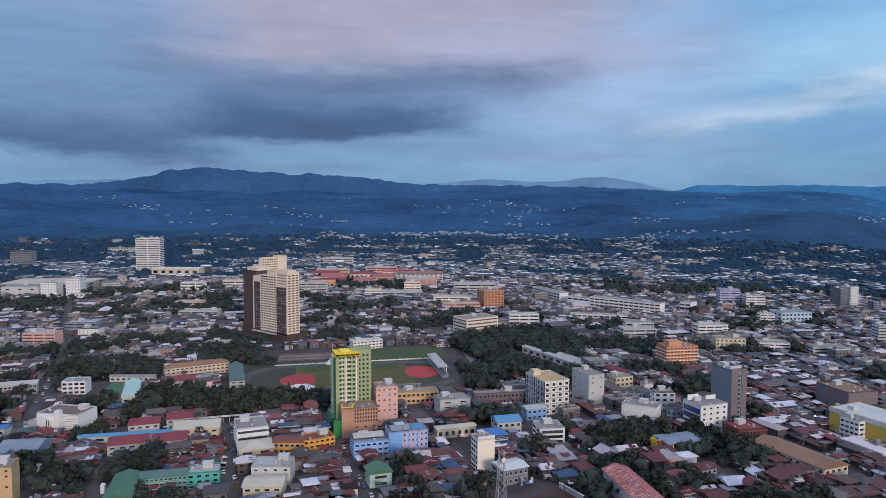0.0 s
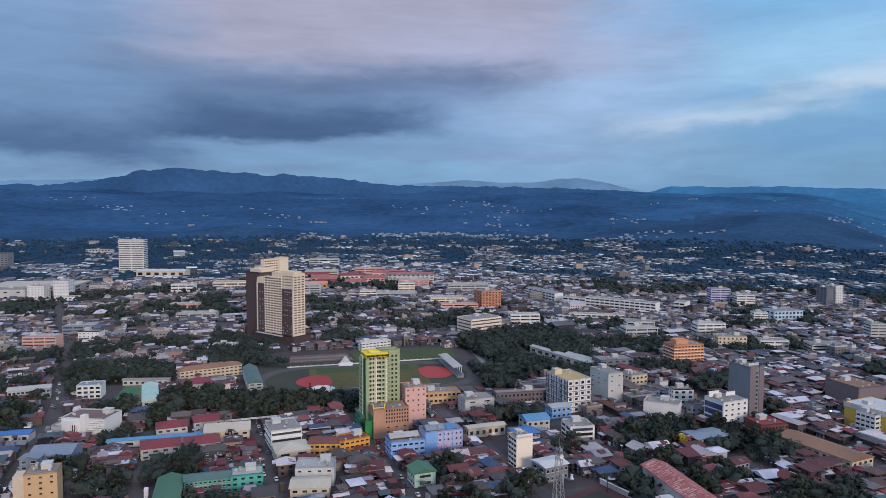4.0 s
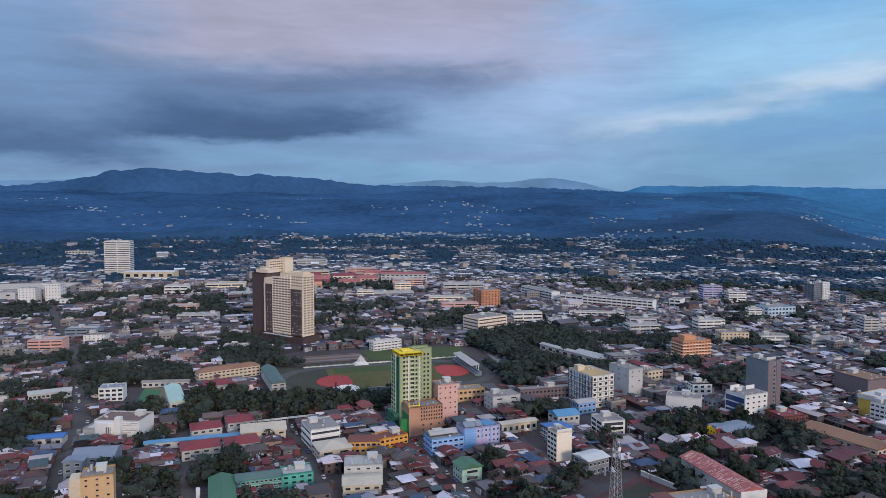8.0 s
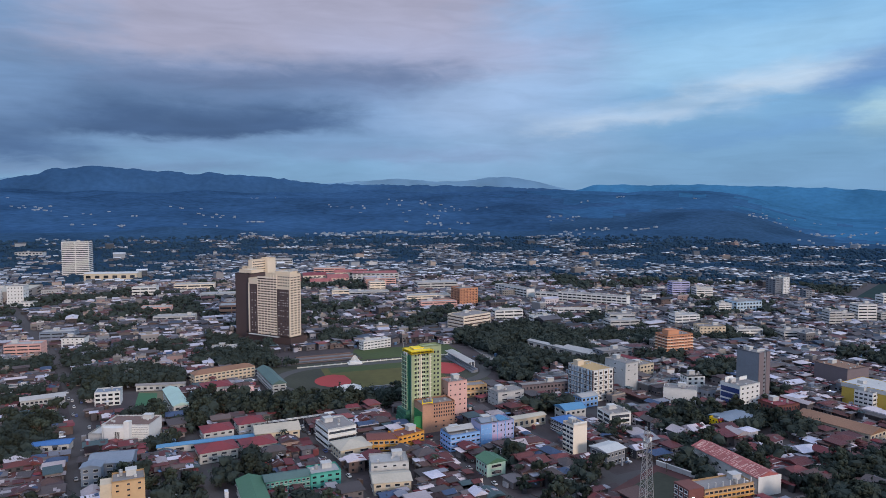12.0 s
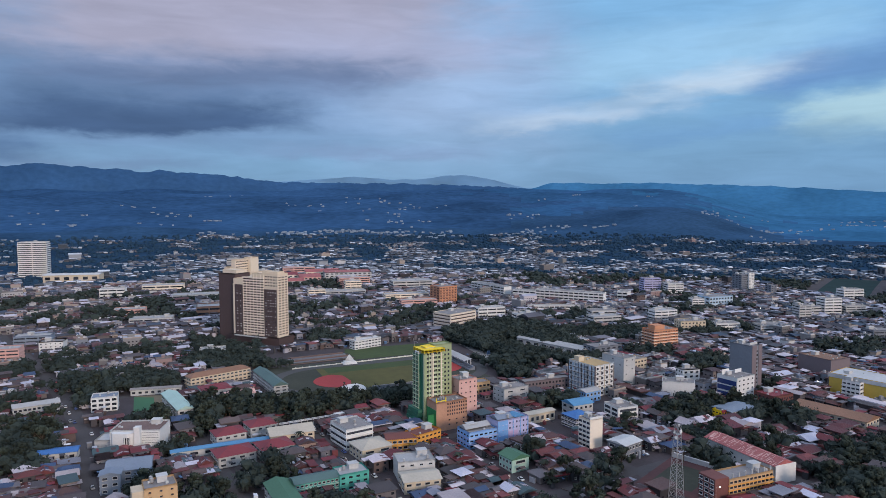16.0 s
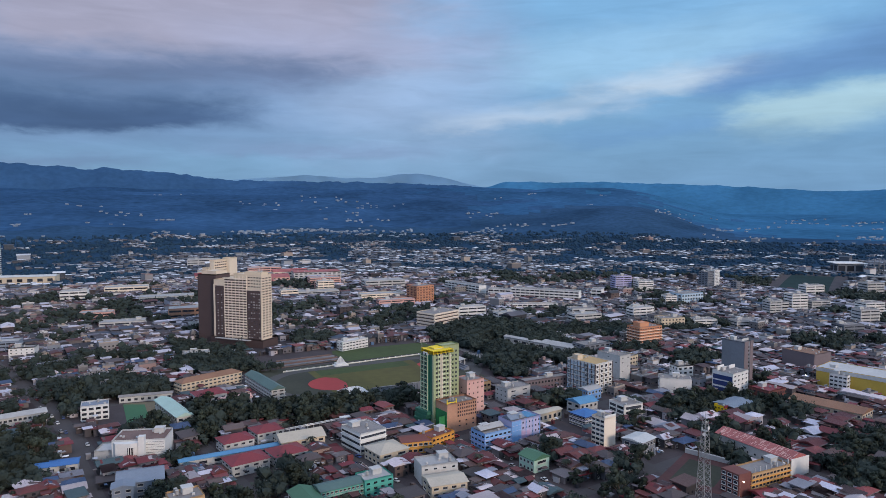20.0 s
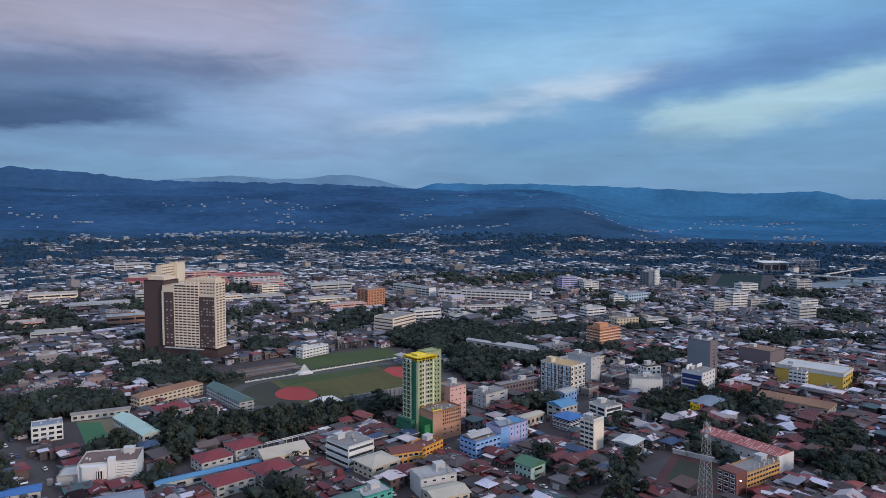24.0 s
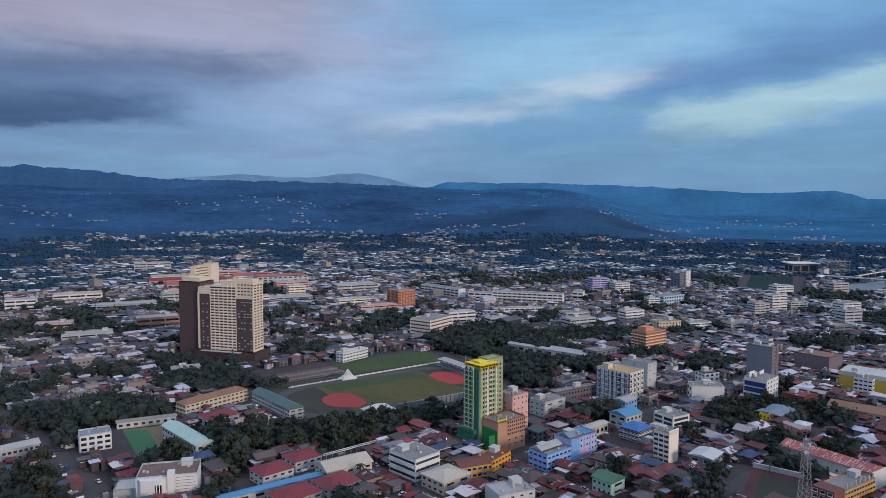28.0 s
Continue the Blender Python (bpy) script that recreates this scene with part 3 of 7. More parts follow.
def pitched_building(name, label, x, y, w, d, h, rise, along="x", turn=GRID, wall=M_OFFWHITE, roof=M_TINGREY, floors=2, south=6, west=4, east=0, over=0.7,
                     category="building", group="", ww=0.55, wh=0.45, kind_roof="gable"):
    t = thing(name, x, y, 0, turn, label, category, group)
    bm = box(0, 0, 0, w, d, h)
    part("wall", bm, wall, t)
    if kind_roof == "gable":
        part("gable_wall", gable(0.02, 0.02, w - 0.02, d - 0.02, h + 0.02, rise * 0.93, along, 0.0, 0.02), wall, t)
        part("roof", gable(0, 0, w, d, h + 0.1, rise, along, over), roof, t)
    else:
        part("roof", hip(0, 0, w, d, h, rise, over), roof, t)
    for side, bays in (("S", south), ("W", west), ("E", east)):
        if bays:
            windows(t, side, 0, 0, w, d, 0, h - 0.3, floors, bays, ww, wh)
    keep_clear(x, y, turn, w, d)
    return t

# ---------------------------------------------------------------- ground, hills and sky line
HUB = (-110.0, 20.0)


def smooth(a, b, t):
    t = min(1.0, max(0.0, (t - a) / (b - a)))
    return t * t * (3 - 2 * t)


def hill_form(x, y):
    """One dark wooded hill: a steep eastern end and a long low back to the west."""
    u = x - 1380
    wide = 110 if u > 0 else 480
    return 40 * math.exp(-(u / wide) ** 2 - ((y - 2330) / 260) ** 2)


def land(x, y):
    """The height of the ground: a flat town, then slopes that climb to a wooded plateau, with one dark hill before it."""
    dx, dy = x - HUB[0], y - HUB[1]
    r, az = math.hypot(dx, dy), math.degrees(math.atan2(dx, dy))
    if r < 1700 or dy < 0:
        return 0.0
    right = smooth(30, 40, az)
    climb = 205 * smooth(1500, 4700, r) * (1 - 0.72 * right)
    rough = noise.fractal((x / 420, y / 420, 3.0), 0.9, 2.0, 4)
    climb += rough * 26 * smooth(1900, 2800, r) * (1 - 0.6 * right)
    hill = hill_form(x, y)
    return max(0.0, climb + hill * (1 + 0.25 * rough))


def sheet(name, verts, faces, slots, materials):
    me = bpy.data.meshes.new(name)
    me.from_pydata(verts, [], faces)
    for m in materials:
        me.materials.append(m)
    if slots:
        me.polygons.foreach_set("material_index", slots)
    me.polygons.foreach_set("use_smooth", [True] * len(faces))
    me.update()
    return me


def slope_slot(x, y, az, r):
    """Which haze paint a slope takes: paler blue to the east and farther out, with a ragged edge between."""
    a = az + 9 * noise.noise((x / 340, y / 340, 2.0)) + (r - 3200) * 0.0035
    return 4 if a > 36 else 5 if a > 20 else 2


def make_ground():
    radii = [0, 150, 300, 500, 800, 1100, 1400] + [1700 + 75 * i for i in range(41)] + [5400, 7000]
    angles = [-180 + 6 * i for i in range(21)] + [-60 + 1.0 * i for i in range(1, 146)] + [88 + 6 * i for i in range(16)]
    verts, faces, slots = [(HUB[0], HUB[1], 0)], [], []
    n = len(angles)
    for r in radii[1:]:
        for a in angles:
            x, y = HUB[0] + r * math.sin(radians(a)), HUB[1] + r * math.cos(radians(a))
            verts.append((x, y, land(x, y)))
    for k in range(n):
        faces.append((0, 1 + (k + 1) % n, 1 + k)), slots.append(0)
    for i in range(len(radii) - 2):
        for k in range(n):
            a, b = 1 + i * n + k, 1 + i * n + (k + 1) % n
            faces.append((a, b, b + n, a + n))
            r = radii[i + 1]
            mx, my = (verts[a][0] + verts[b + n][0]) / 2, (verts[a][1] + verts[b + n][1]) / 2
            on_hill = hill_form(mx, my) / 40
            # haze put into the ground colour, ring by ring and by heading
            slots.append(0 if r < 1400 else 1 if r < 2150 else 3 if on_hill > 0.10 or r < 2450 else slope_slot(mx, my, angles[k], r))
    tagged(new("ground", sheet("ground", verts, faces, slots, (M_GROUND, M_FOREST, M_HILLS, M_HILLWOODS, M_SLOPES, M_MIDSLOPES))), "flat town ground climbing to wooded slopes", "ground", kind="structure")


make_ground()


def ridge(name, label, line, far, near, material, seed, rough=1.0):
    """A range of mountains under one sky line: (heading, degrees above the eye's level) pairs, seen from the middle of the flight."""
    step, rows = 0.25, 9
    heads = np.arange(line[0][0], line[-1][0], step)
    el = np.interp(heads, [p[0] for p in line], [p[1] for p in line])
    verts, faces = [], []
    for j in range(rows):
        f = j / (rows - 1)
        for a, e in zip(heads, el):
            gully = noise.fractal((a * 0.35, f * 3.0, seed), 1.0, 2.0, 4)
            r = far - (far - near) * f + gully * 90 * math.sin(math.pi * f)
            top = 139 + far * math.tan(radians(e)) + (noise.noise((a * 2.4, seed, 0.3)) * 8 + noise.noise((a * 0.9, seed, 4.0)) * 9) * rough
            z = top * (1 - f) ** 1.15 + 40 * f + gully * 30 * math.sin(math.pi * f)
            verts.append((HUB[0] + r * math.sin(radians(a)), HUB[1] + r * math.cos(radians(a)), z))
    n = len(heads)
    for j in range(rows - 1):
        for k in range(n - 1):
            faces.append((j * n + k, (j + 1) * n + k, (j + 1) * n + k + 1, j * n + k + 1))
    tagged(new(name, sheet(name, verts, faces, None, (material,))), label, "mountains", kind="structure")


# the ranges' blue is haze carried by their paint, palest on the farthest
ridge("backdrop_far_range", "faint hazy pale blue mountains on the sky line", ((-46, 1.0), (-32, 1.15), (-29, 1.56), (-25, 1.66), (-21.5, 1.9), (-10, 1.6), (-1, 1.55), (1.3, 1.71), (3.7, 1.86),
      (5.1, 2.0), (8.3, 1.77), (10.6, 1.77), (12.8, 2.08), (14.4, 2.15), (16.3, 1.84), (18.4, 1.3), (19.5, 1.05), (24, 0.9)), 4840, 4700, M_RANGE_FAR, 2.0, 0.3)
ridge("backdrop_table_mountain", "hazy dark blue flat-topped wooded mountain ridge", ((-50, 1.0), (-32, 1.25), (-26, 1.3), (-23, 1.75), (-21.5, 2.1), (-20.6, 2.45), (-18.1, 2.72), (-15.1, 2.56), (-13.8, 2.35), (-12.9, 2.5),
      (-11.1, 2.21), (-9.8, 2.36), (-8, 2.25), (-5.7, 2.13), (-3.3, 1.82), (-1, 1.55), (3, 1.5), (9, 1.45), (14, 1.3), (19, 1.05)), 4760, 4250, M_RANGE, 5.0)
ridge("backdrop_plateau", "long hazy blue wooded plateau rim on the sky line", ((19.6, 0.9), (20.7, 1.25), (21.3, 1.42), (23.4, 1.46), (25.4, 1.38), (29.1, 1.43), (32.2, 1.29), (35.5, 1.19), (38, 1.09), (41, 0.9), (44.8, 0.63),
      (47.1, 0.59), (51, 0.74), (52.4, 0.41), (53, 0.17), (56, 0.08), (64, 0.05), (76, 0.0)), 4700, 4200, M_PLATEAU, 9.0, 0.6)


def quad_strip(name, label, category, points, width, z, material, kind="structure"):
    """A flat way of even width along a few points, slightly raised."""
    bm = bmesh.new()
    rows = []
    for i, p in enumerate(points):
        a, b = Vector(points[max(0, i - 1)]), Vector(points[min(len(points) - 1, i + 1)])
        d = (b - a).normalized()
        n = Vector((-d.y, d.x)) * width / 2
        rows.append([bm.verts.new((p[0] + n.x, p[1] + n.y, z)), bm.verts.new((p[0] - n.x, p[1] - n.y, z))])
    for a, b in zip(rows, rows[1:]):
        bm.faces.new((a[0], a[1], b[1], b[0]))
    bm.normal_update()
    if bm.faces[:][0].normal.z < 0:
        bmesh.ops.reverse_faces(bm, faces=bm.faces)
    return tagged(new(name, finish(bm, name, material)), label, category, kind=kind)


STREETS_U = [2.5 + 61 * k for k in range(-5, 7)]
STREETS_V = [290, 385, 478, 575]
for u in STREETS_U:
    v0 = 230 if u < 200 else 150
    v1 = 720 if u < -80 else 520 if u < 90 else 440
    quad_strip("road", "worn grey asphalt side street between houses", "road", [xy(u, v0), xy(u, v1)], 7.0, 0.05, M_ASPHALT)
for v, u0, u1 in ((290, -150, 330), (385, -260, 420), (478, -320, 120), (575, -330, -60)):
    quad_strip("road", "worn grey asphalt cross street", "road", [xy(u0, v), xy(u1, v)], 7.0, 0.085, M_ASPHALT)
quad_strip("road", "straight dark asphalt street lined with cars", "road", [(-259, 425), (-291, 503), (-330, 592), (-428, 776), (-520, 950)], 11, 0.13, M_ASPHALT)
keep_clear(-264, 420, 23.3, 10, 186, 0)
keep_clear(-334, 588, 27.8, 10, 420, 0)
quad_strip("road", "pale concrete avenue beside the park trees", "road", [(-4, 900), (4, 837), (16, 700), (34, 555)], 11, 0.12, M_PAVE)
quad_strip("river", "pale still river by the far bank", "river", [(770, 812), (860, 832), (1000, 850), (1400, 880)], 64, 0.20, M_WATER)
keep_clear(770, 778, 9, 300, 76, 0)
quad_strip("bank", "open green ground by the river", "grass", [(640, 840), (740, 928), (835, 1010)], 70, 0.14, M_FIELD)
keep_clear(673, 802, 41, 260, 98, 0)

# ---------------------------------------------------------------- sports field
FC, FS = math.cos(radians(10)), math.sin(radians(10))


def fxy(u, v):
    return u * FC - v * FS, u * FS + v * FC


def field_sheet(name, label, outline, z, material, category="sports field"):
    bm = bmesh.new()
    bm.faces.new([bm.verts.new((*fxy(u, v), z)) for u, v in outline])
    bm.normal_update()
    if bm.faces[:][0].normal.z < 0:
        bmesh.ops.reverse_faces(bm, faces=bm.faces)
    return tagged(new(name, finish(bm, name, material)), label, category, kind="structure")


def oval(cu, cv, half, r, n=24):
    pts = [(cu + half + r * math.sin(a), cv - r * math.cos(a)) for a in np.linspace(0, math.pi, n)]
    return pts + [(cu - half - r * math.sin(a), cv + r * math.cos(a)) for a in np.linspace(0, math.pi, n)]


def ring_sheet(name, label, cu, cv, half, r0, r1, z, material):
    bm = bmesh.new()
    a = [bm.verts.new((*fxy(*p), z)) for p in oval(cu, cv, half, r0)]
    b = [bm.verts.new((*fxy(*p), z)) for p in oval(cu, cv, half, r1)]
    n = len(a)
    for k in range(n):
        bm.faces.new((a[k], b[k], b[(k + 1) % n], a[(k + 1) % n]))
    return tagged(new(name, finish(bm, name, material)), label, "running track", kind="structure")


field_sheet("sports_ground_pavement", "bare worn ground round the oval", ((-62, 496), (100, 496), (100, 603), (-62, 603)), 0.16, M_APRON)
field_sheet("back_pitch", "green grass pitch behind the oval", ((8, 605), (112, 605), (112, 646), (20, 650)), 0.16, M_GRASS)
field_sheet("infield_grass", "olive-brown worn grass in the oval", ((-22, 512), (70, 512), (70, 584), (-22, 584)), 0.21, M_GRASS_DRY)
field_sheet("infield_green", "greener grass strip along the far straight", ((-16, 566), (62, 566), (62, 583.5), (-16, 583.5)), 0.235, M_GRASS)
ring_sheet("track_lane", "grey running lanes round the field", 24, 548, 44, 36.6, 46, 0.24, M_TRACK)


def half_moon(name, label, cu, cv, r, sign, z, material):
    pts = [(cu + sign * r * math.sin(a), cv - r * math.cos(a)) for a in np.linspace(0.12, math.pi - 0.12, 18)]
    return field_sheet(name, label, pts + [(cu - sign * 6, cv + r * 0.7), (cu - sign * 8, cv - r * 0.2), (cu - sign * 5, cv - r * 0.8)], z, material)


half_moon("red_apron", "bright red jumping area in the western curve", -13, 541, 20, -1, 0.27, M_REDTRACK)
half_moon("red_apron", "bright red jumping area in the eastern curve", 74, 553, 21, 1, 0.27, M_REDTRACK)
wall_ob = thing("stadium_wall", *fxy(-40, 591), 0, 10 + 3.6, "long low white concrete wall with posts", "wall")
part("coping", box(0, 0, 0, 140, 0.4, 1.1), M_WHITELINE, wall_ob)
post_me = finish(box(-0.3, -0.1, 0, 0.3, 0.5, 1.5), "post", M_WHITE)
for k in range(24):
    place("post", post_me, wall_ob, pose(3 + k * 5.8, 0, 0))
front_wall = thing("stadium_front_wall", *fxy(0, 497), 0, 10, "grey stone perimeter wall along the near side", "wall")
part("coping", box(0, 0, 5.0, 72, 1.0, 5.4), M_PAVE, front_wall)
panel_me = finish(box(0, 0.1, 0, 2.9, 0.9, 5.0), "panel", M_GREY)
for k in range(20):
    place("panel", panel_me, front_wall, pose(k * 3.6, 0, 0))
keep_clear(*fxy(-70, 486), 10, 172, 168)


def bleachers():
    t = thing("bleachers", *fxy(-42, 606), 0, 14, "long rows of weathered concrete bleacher steps", "bleachers")
    for k in range(5):
        part("step", box(k * 1.5, k * 4.6, 0, 60 - k, k * 4.6 + 1.2, 0.8 + k * 0.4), M_GREY if k % 2 else M_ROOFBROWN, t)
    part("bank", box(-1, -1, 0, 62, 24, 0.3), M_APRON, t, "grass bank under the steps")


def monument():
    t = thing("monument", *fxy(9, 593), 0, 10, "white monument with a winged peak on a stepped base", "monument")
    part("base", box(-6, -4, 0, 6, 4, 1.2), M_WHITE, t)
    part("step", box(-4.5, -3, 1.2, 4.5, 3, 2.4), M_WHITE, t)
    for s in (-1, 1):
        bm = bmesh.new()
        vs = [bm.verts.new(p) for p in ((s * 4.5, -0.5, 2.4), (s * 0.4, -0.5, 2.4), (s * 0.4, -0.4, 8.0), (s * 1.6, -0.4, 6.6))]
        bm.faces.new(vs if s < 0 else vs[::-1])
        bmesh.ops.solidify(bm, geom=bm.faces[:], thickness=1.0)
        part("wing", bm, M_WHITE, t)
    bm = bmesh.new()
    bmesh.ops.create_cone(bm, cap_ends=True, segments=8, radius1=0.9, radius2=0.35, depth=5.5, matrix=pose(0, 0, 5.1))
    part("pillar", bm, M_WHITE, t)


def grandstand():
    t = thing("grandstand", *fxy(93, 530), 0, 12, "long grandstand with a bright white canopy over grey seats", "grandstand")
    for k in range(3):
        part("tier", box(k * 1.8, 0, 0, k * 1.8 + 1.8, 62, 1.2 + k * 1.0), M_GREY, t)
    bm = bmesh.new()
    vs = [bm.verts.new(p) for p in ((-1.6, 6, 7.0), (6.2, 6, 7.9), (6.2, 58, 7.9), (-1.6, 58, 7.0))]
    bm.faces.new(vs)
    bmesh.ops.solidify(bm, geom=bm.faces[:], thickness=-0.4)
    part("canopy", bm, M_WHITE, t, "white sheet canopy")
    me = finish(box(-0.25, -0.25, 0, 0.25, 0.25, 7.3), "column", M_WHITE)
    for k in range(9):
        place("column", me, t, pose(5.2, 7 + k * 6.2, 0))


bleachers(), monument(), grandstand()
keep_clear(*fxy(94, 500), 10, 14, 95)
keep_clear(22, 556, 19, 20, 92, 0)
flat_building("sports_hall", "white two-storey field house with rows of windows", -84, 638, 30, 9, 9.0, 28, M_WHITE, 3, 8, 2, deck=M_TINWHITE, units=0, ww=0.75, wh=0.45)
pitched_building("field_gate_house", "cream gate house with a white hipped roof", *fxy(-24, 489), 17, 10, 6.0, 3.4, "x", 10, M_CREAM, M_TINWHITE, 2, 4, 2, kind_roof="hip", over=1.2)

# ---------------------------------------------------------------- the two tall towers


def tall_tower():
    """Cross-shaped beige and brown apartment tower; local x runs along its front."""
    t = thing("apartment_tower", -197, 712, 0, -40, "tall beige apartment tower with dark brown panels", "tower")
    part("podium", shell(-3, -2.5, 0, 59, 20, 7.5, 0.8), M_BROWN, t, "dark low podium")
    part("podium_canopy", box(8, -9, 7.6, 48, -5.9, 8.1), M_OFFWHITE, t, "pale canopy over the entrance")
    part("front_block", shell(0, 0, 7.5, 24, 13, 63, 0.9), M_BEIGE, t)
    part("main_block", shell(24, 0, 7.5, 56.6, 15, 69.5, 0.9), M_BEIGE, t)
    part("crown", shell(34, 3, 68.6, 54, 13, 71.2, 0.5), M_BEIGE, t)
    part("link_block", shell(-24, 13, 0, 24, 30, 63.5, 0.9), M_BEIGE, t)
    part("rear_block", shell(-27.5, 26, 0, -21.5, 58, 78.2, 0.9), M_BEIGE, t)
    part("rear_wing", shell(-36, 24.5, 0, -27.6, 52, 70.5, 0.9), M_BEIGE, t)
    part("lift_house", shell(-26.5, 44, 0, -17.5, 56, 79.6, 0.9), M_BEIGE, t)
    part("side_wing", shell(-23, 3.5, 0, -0.6, 24, 66.6, 0.9), M_BROWN, t, "dark brown side wing")
    part("side_wing_cap", shell(-22, 8, 66.5, -4, 24.4, 70, 0.6), M_BEIGE, t)
    left_panel = part("brown_panel", box(2.0, -0.5, 7.6, 12.5, 0, 57), M_BROWN, t, "dark brown facade panel")
    right_panel = part("brown_panel", box(39.5, -0.5, 7.6, 55.5, 0, 54), M_BROWN, t, "dark brown facade panel")
    part("corner_strip", box(55.6, -0.6, 7.6, 56.9, 0, 66), M_BEIGE, t)
    # storeys of the middle: pale balcony fronts with dark openings between
    fh = 2.52
    slab = finish(box(12.7, -0.75, 0, 39.3, 0, 1.15), "balcony_front", M_PALE)
    fin = finish(box(-0.3, -0.6, 8.2, 0.3, 0, 67.5), "fin", M_BEIGE)
    for f in range(23):
        place("balcony_front", slab, t, pose(0, 0, 8.4 + f * fh))
    for x in (13.0, 17.3, 21.7, 26.1, 30.5, 34.9, 39.2):
        place("fin", fin, t, pose(x, 0, 0 if x > 24 else -5.2))
    pane = window_mesh(2.18, 1.50, M_RECESS, M_RECESS, False)
    for f in range(22):
        for k in range(12):
            place("window", pane, t, pose(14.0 + k * 2.2, -0.02, 9.42 + f * fh))
    small = window_mesh(1.4, 1.1, M_MAUVE, M_GLASS, False)
    lit = window_mesh(1.5, 0.9, M_FRAME, M_FRAME, False)
    for f in range(17):
        for x in (5.2, 9.6):
            place("window", lit if rng.random() < 0.4 else small, left_panel, pose(x, -0.52, 10 + f * fh))
        for x in (42.0, 45.0, 48.0, 51.0, 54.0):
            if rng.random() < 0.75:
                place("window", lit if rng.random() < 0.4 else small, right_panel, pose(x, -0.52, 9 + f * 2.6))
    top = window_mesh(2.5, 1.35, M_PALE, M_RECESS, False)
    for f in range(4):
        for k in range(5):
            place("window", top, t, pose(42.0 + k * 3.3, -0.02, 57 + f * 2.9))
    for f in range(5):
        for k in range(6):
            place("window", top, t, side_pose("E", -27.5, 26, -21.5, 58, 1.9 + k * 3.0, 64.4 + f * 2.7))
    # the narrow end walls
    for f in range(23):
        for y_ in (2.6, 7.4, 12.2):
            place("window", window_mesh(3.4, 1.45, M_PALE, M_RECESS, True), t, side_pose("E", 0, 0, 56.6, 15, y_, 9.6 + f * fh))
    for f in range(17):
        place("window", window_mesh(2.2, 1.5, M_BEIGE, M_GLASS, True), t, side_pose("W", 0, 0, 24, 13, 6.5, 9.6 + f * 2.95))
    part("west_strip", box(-0.5, -0.3, 7.6, 1.6, 2.5, 58), M_BEIGE, t)
    keep_clear(-230, 712, -40, 95, 50, 2)
    rooftop(t, 35, 3.6, 53, 12.4, 70.8, 5, False, 2, 4)


def green_tower():
    """Sage-green tower under construction with a yellow roof rail, and its rough terracotta podium."""
    t = thing("green_tower", -63.8, 409, 0, 18, "sage-green apartment tower under construction with yellow roof rail", "tower")
    part("front_block", shell(0, 0, 0, 13.5, 12, 46, 0.9), M_GREENWALL, t)
    part("rear_slab", shell(9.0, 4.0, 0, 22.0, 11.5, 49.5, 0.8), M_GREENWALL, t)
    wing = part("side_wing", box(-1.6, 4.5, 0, 0, 12.2, 44.5), M_GREENDARK, t, "dark green side wing")
    part("west_recess", box(-0.35, 1.2, 8, 0, 4.9, 44.8), M_GREENDARK, t, "dark green recess")
    for k in range(4):
        part("terrace", box(-5.2 + k * 0.6, 3 - k * 0.3, k * 2.6, -0.1, 15.5, k * 2.6 + 2.2), M_GREENDARK, t)
    part("corner_pier", box(-0.4, -0.4, 6, 1.2, 1.2, 44.6), M_GREENWALL, t)
    part("white_tank", box(-1.6, 4.9, 44.5, 0.6, 9.5, 46.1), M_WHITE, t, "white roof box")
    for z in (46.0, 47.3):
        part("roof_rail", shell(-0.9, -0.9, z, 14.3, 12.9, z + 0.45, 0.45, 0.4), M_YELLOW, t, "bright yellow roof rail")
    part("roof_sheet", box(-0.5, -0.5, 47.4, 13.9, 12.5, 47.62), M_YELLOW, t, "bright yellow roof sheet")
    post = finish(box(-0.2, -0.2, 45.6, 0.2, 0.2, 47.5), "rail_post", M_YELLOW)
    for k in range(6):
        place("rail_post", post, t, pose(-0.6 + k * 2.92, -0.65, 0))
        if k:
            place("rail_post", post, t, pose(-0.65, -0.6 + k * 2.6, 0))
    part("roof_house", box(3.0, 4.0, 45.2, 9.2, 9.5, 48.3), M_PALEGREEN, t)
    part("roof_house_cap", box(2.5, 3.5, 48.3, 9.7, 10.0, 48.8), M_YELLOW, t, "bright yellow roof cap")
    for y_ in (0.0, 4.3, 8.2, 11.6):
        part("west_pier", box(-1.75 if y_ > 4 else -0.5, y_, 8, -1.5 if y_ > 4 else -0.2, y_ + 0.5, 44.6), M_PALEGREEN, t)
    pole = bmesh.new()
    add_box(pole, -0.6, 12.2, 46, -0.45, 12.35, 51.5)
    add_box(pole, -0.6, 7.2, 51.3, -0.45, 12.35, 51.5)
    part("hoist", pole, M_STEEL, t)
    fh = 2.72
    bal = finish(box(-0.8, -0.9, 0, 0.8, 0, 1.0), "balcony", M_PALEGREEN)
    opening = window_mesh(1.5, 1.55, M_GREENWALL, M_GLASS, False)
    for f in range(15):
        z = 5.4 + f * fh
        for k in range(3):
            place("window", opening, t, pose(2.3 + k * 2.2, 0, z + 0.75))
        for x in (8.2, 10.4):
            place("window", opening, t, pose(x, 0, z + 0.75))
        for x in (3.4, 7.2):
            place("balcony", bal, t, pose(x, 0, z - 0.15))
        for k in range(3):
            place("window", opening, t, pose(14.7 + k * 2.5, 4.0, z + 0.75))
        place("window", opening, t, side_pose("W", -1.6, 4.5, 0, 12.2, 2.0, z + 0.7))
        place("window", opening, t, side_pose("W", -1.6, 4.5, 0, 12.2, 5.6, z + 0.7))
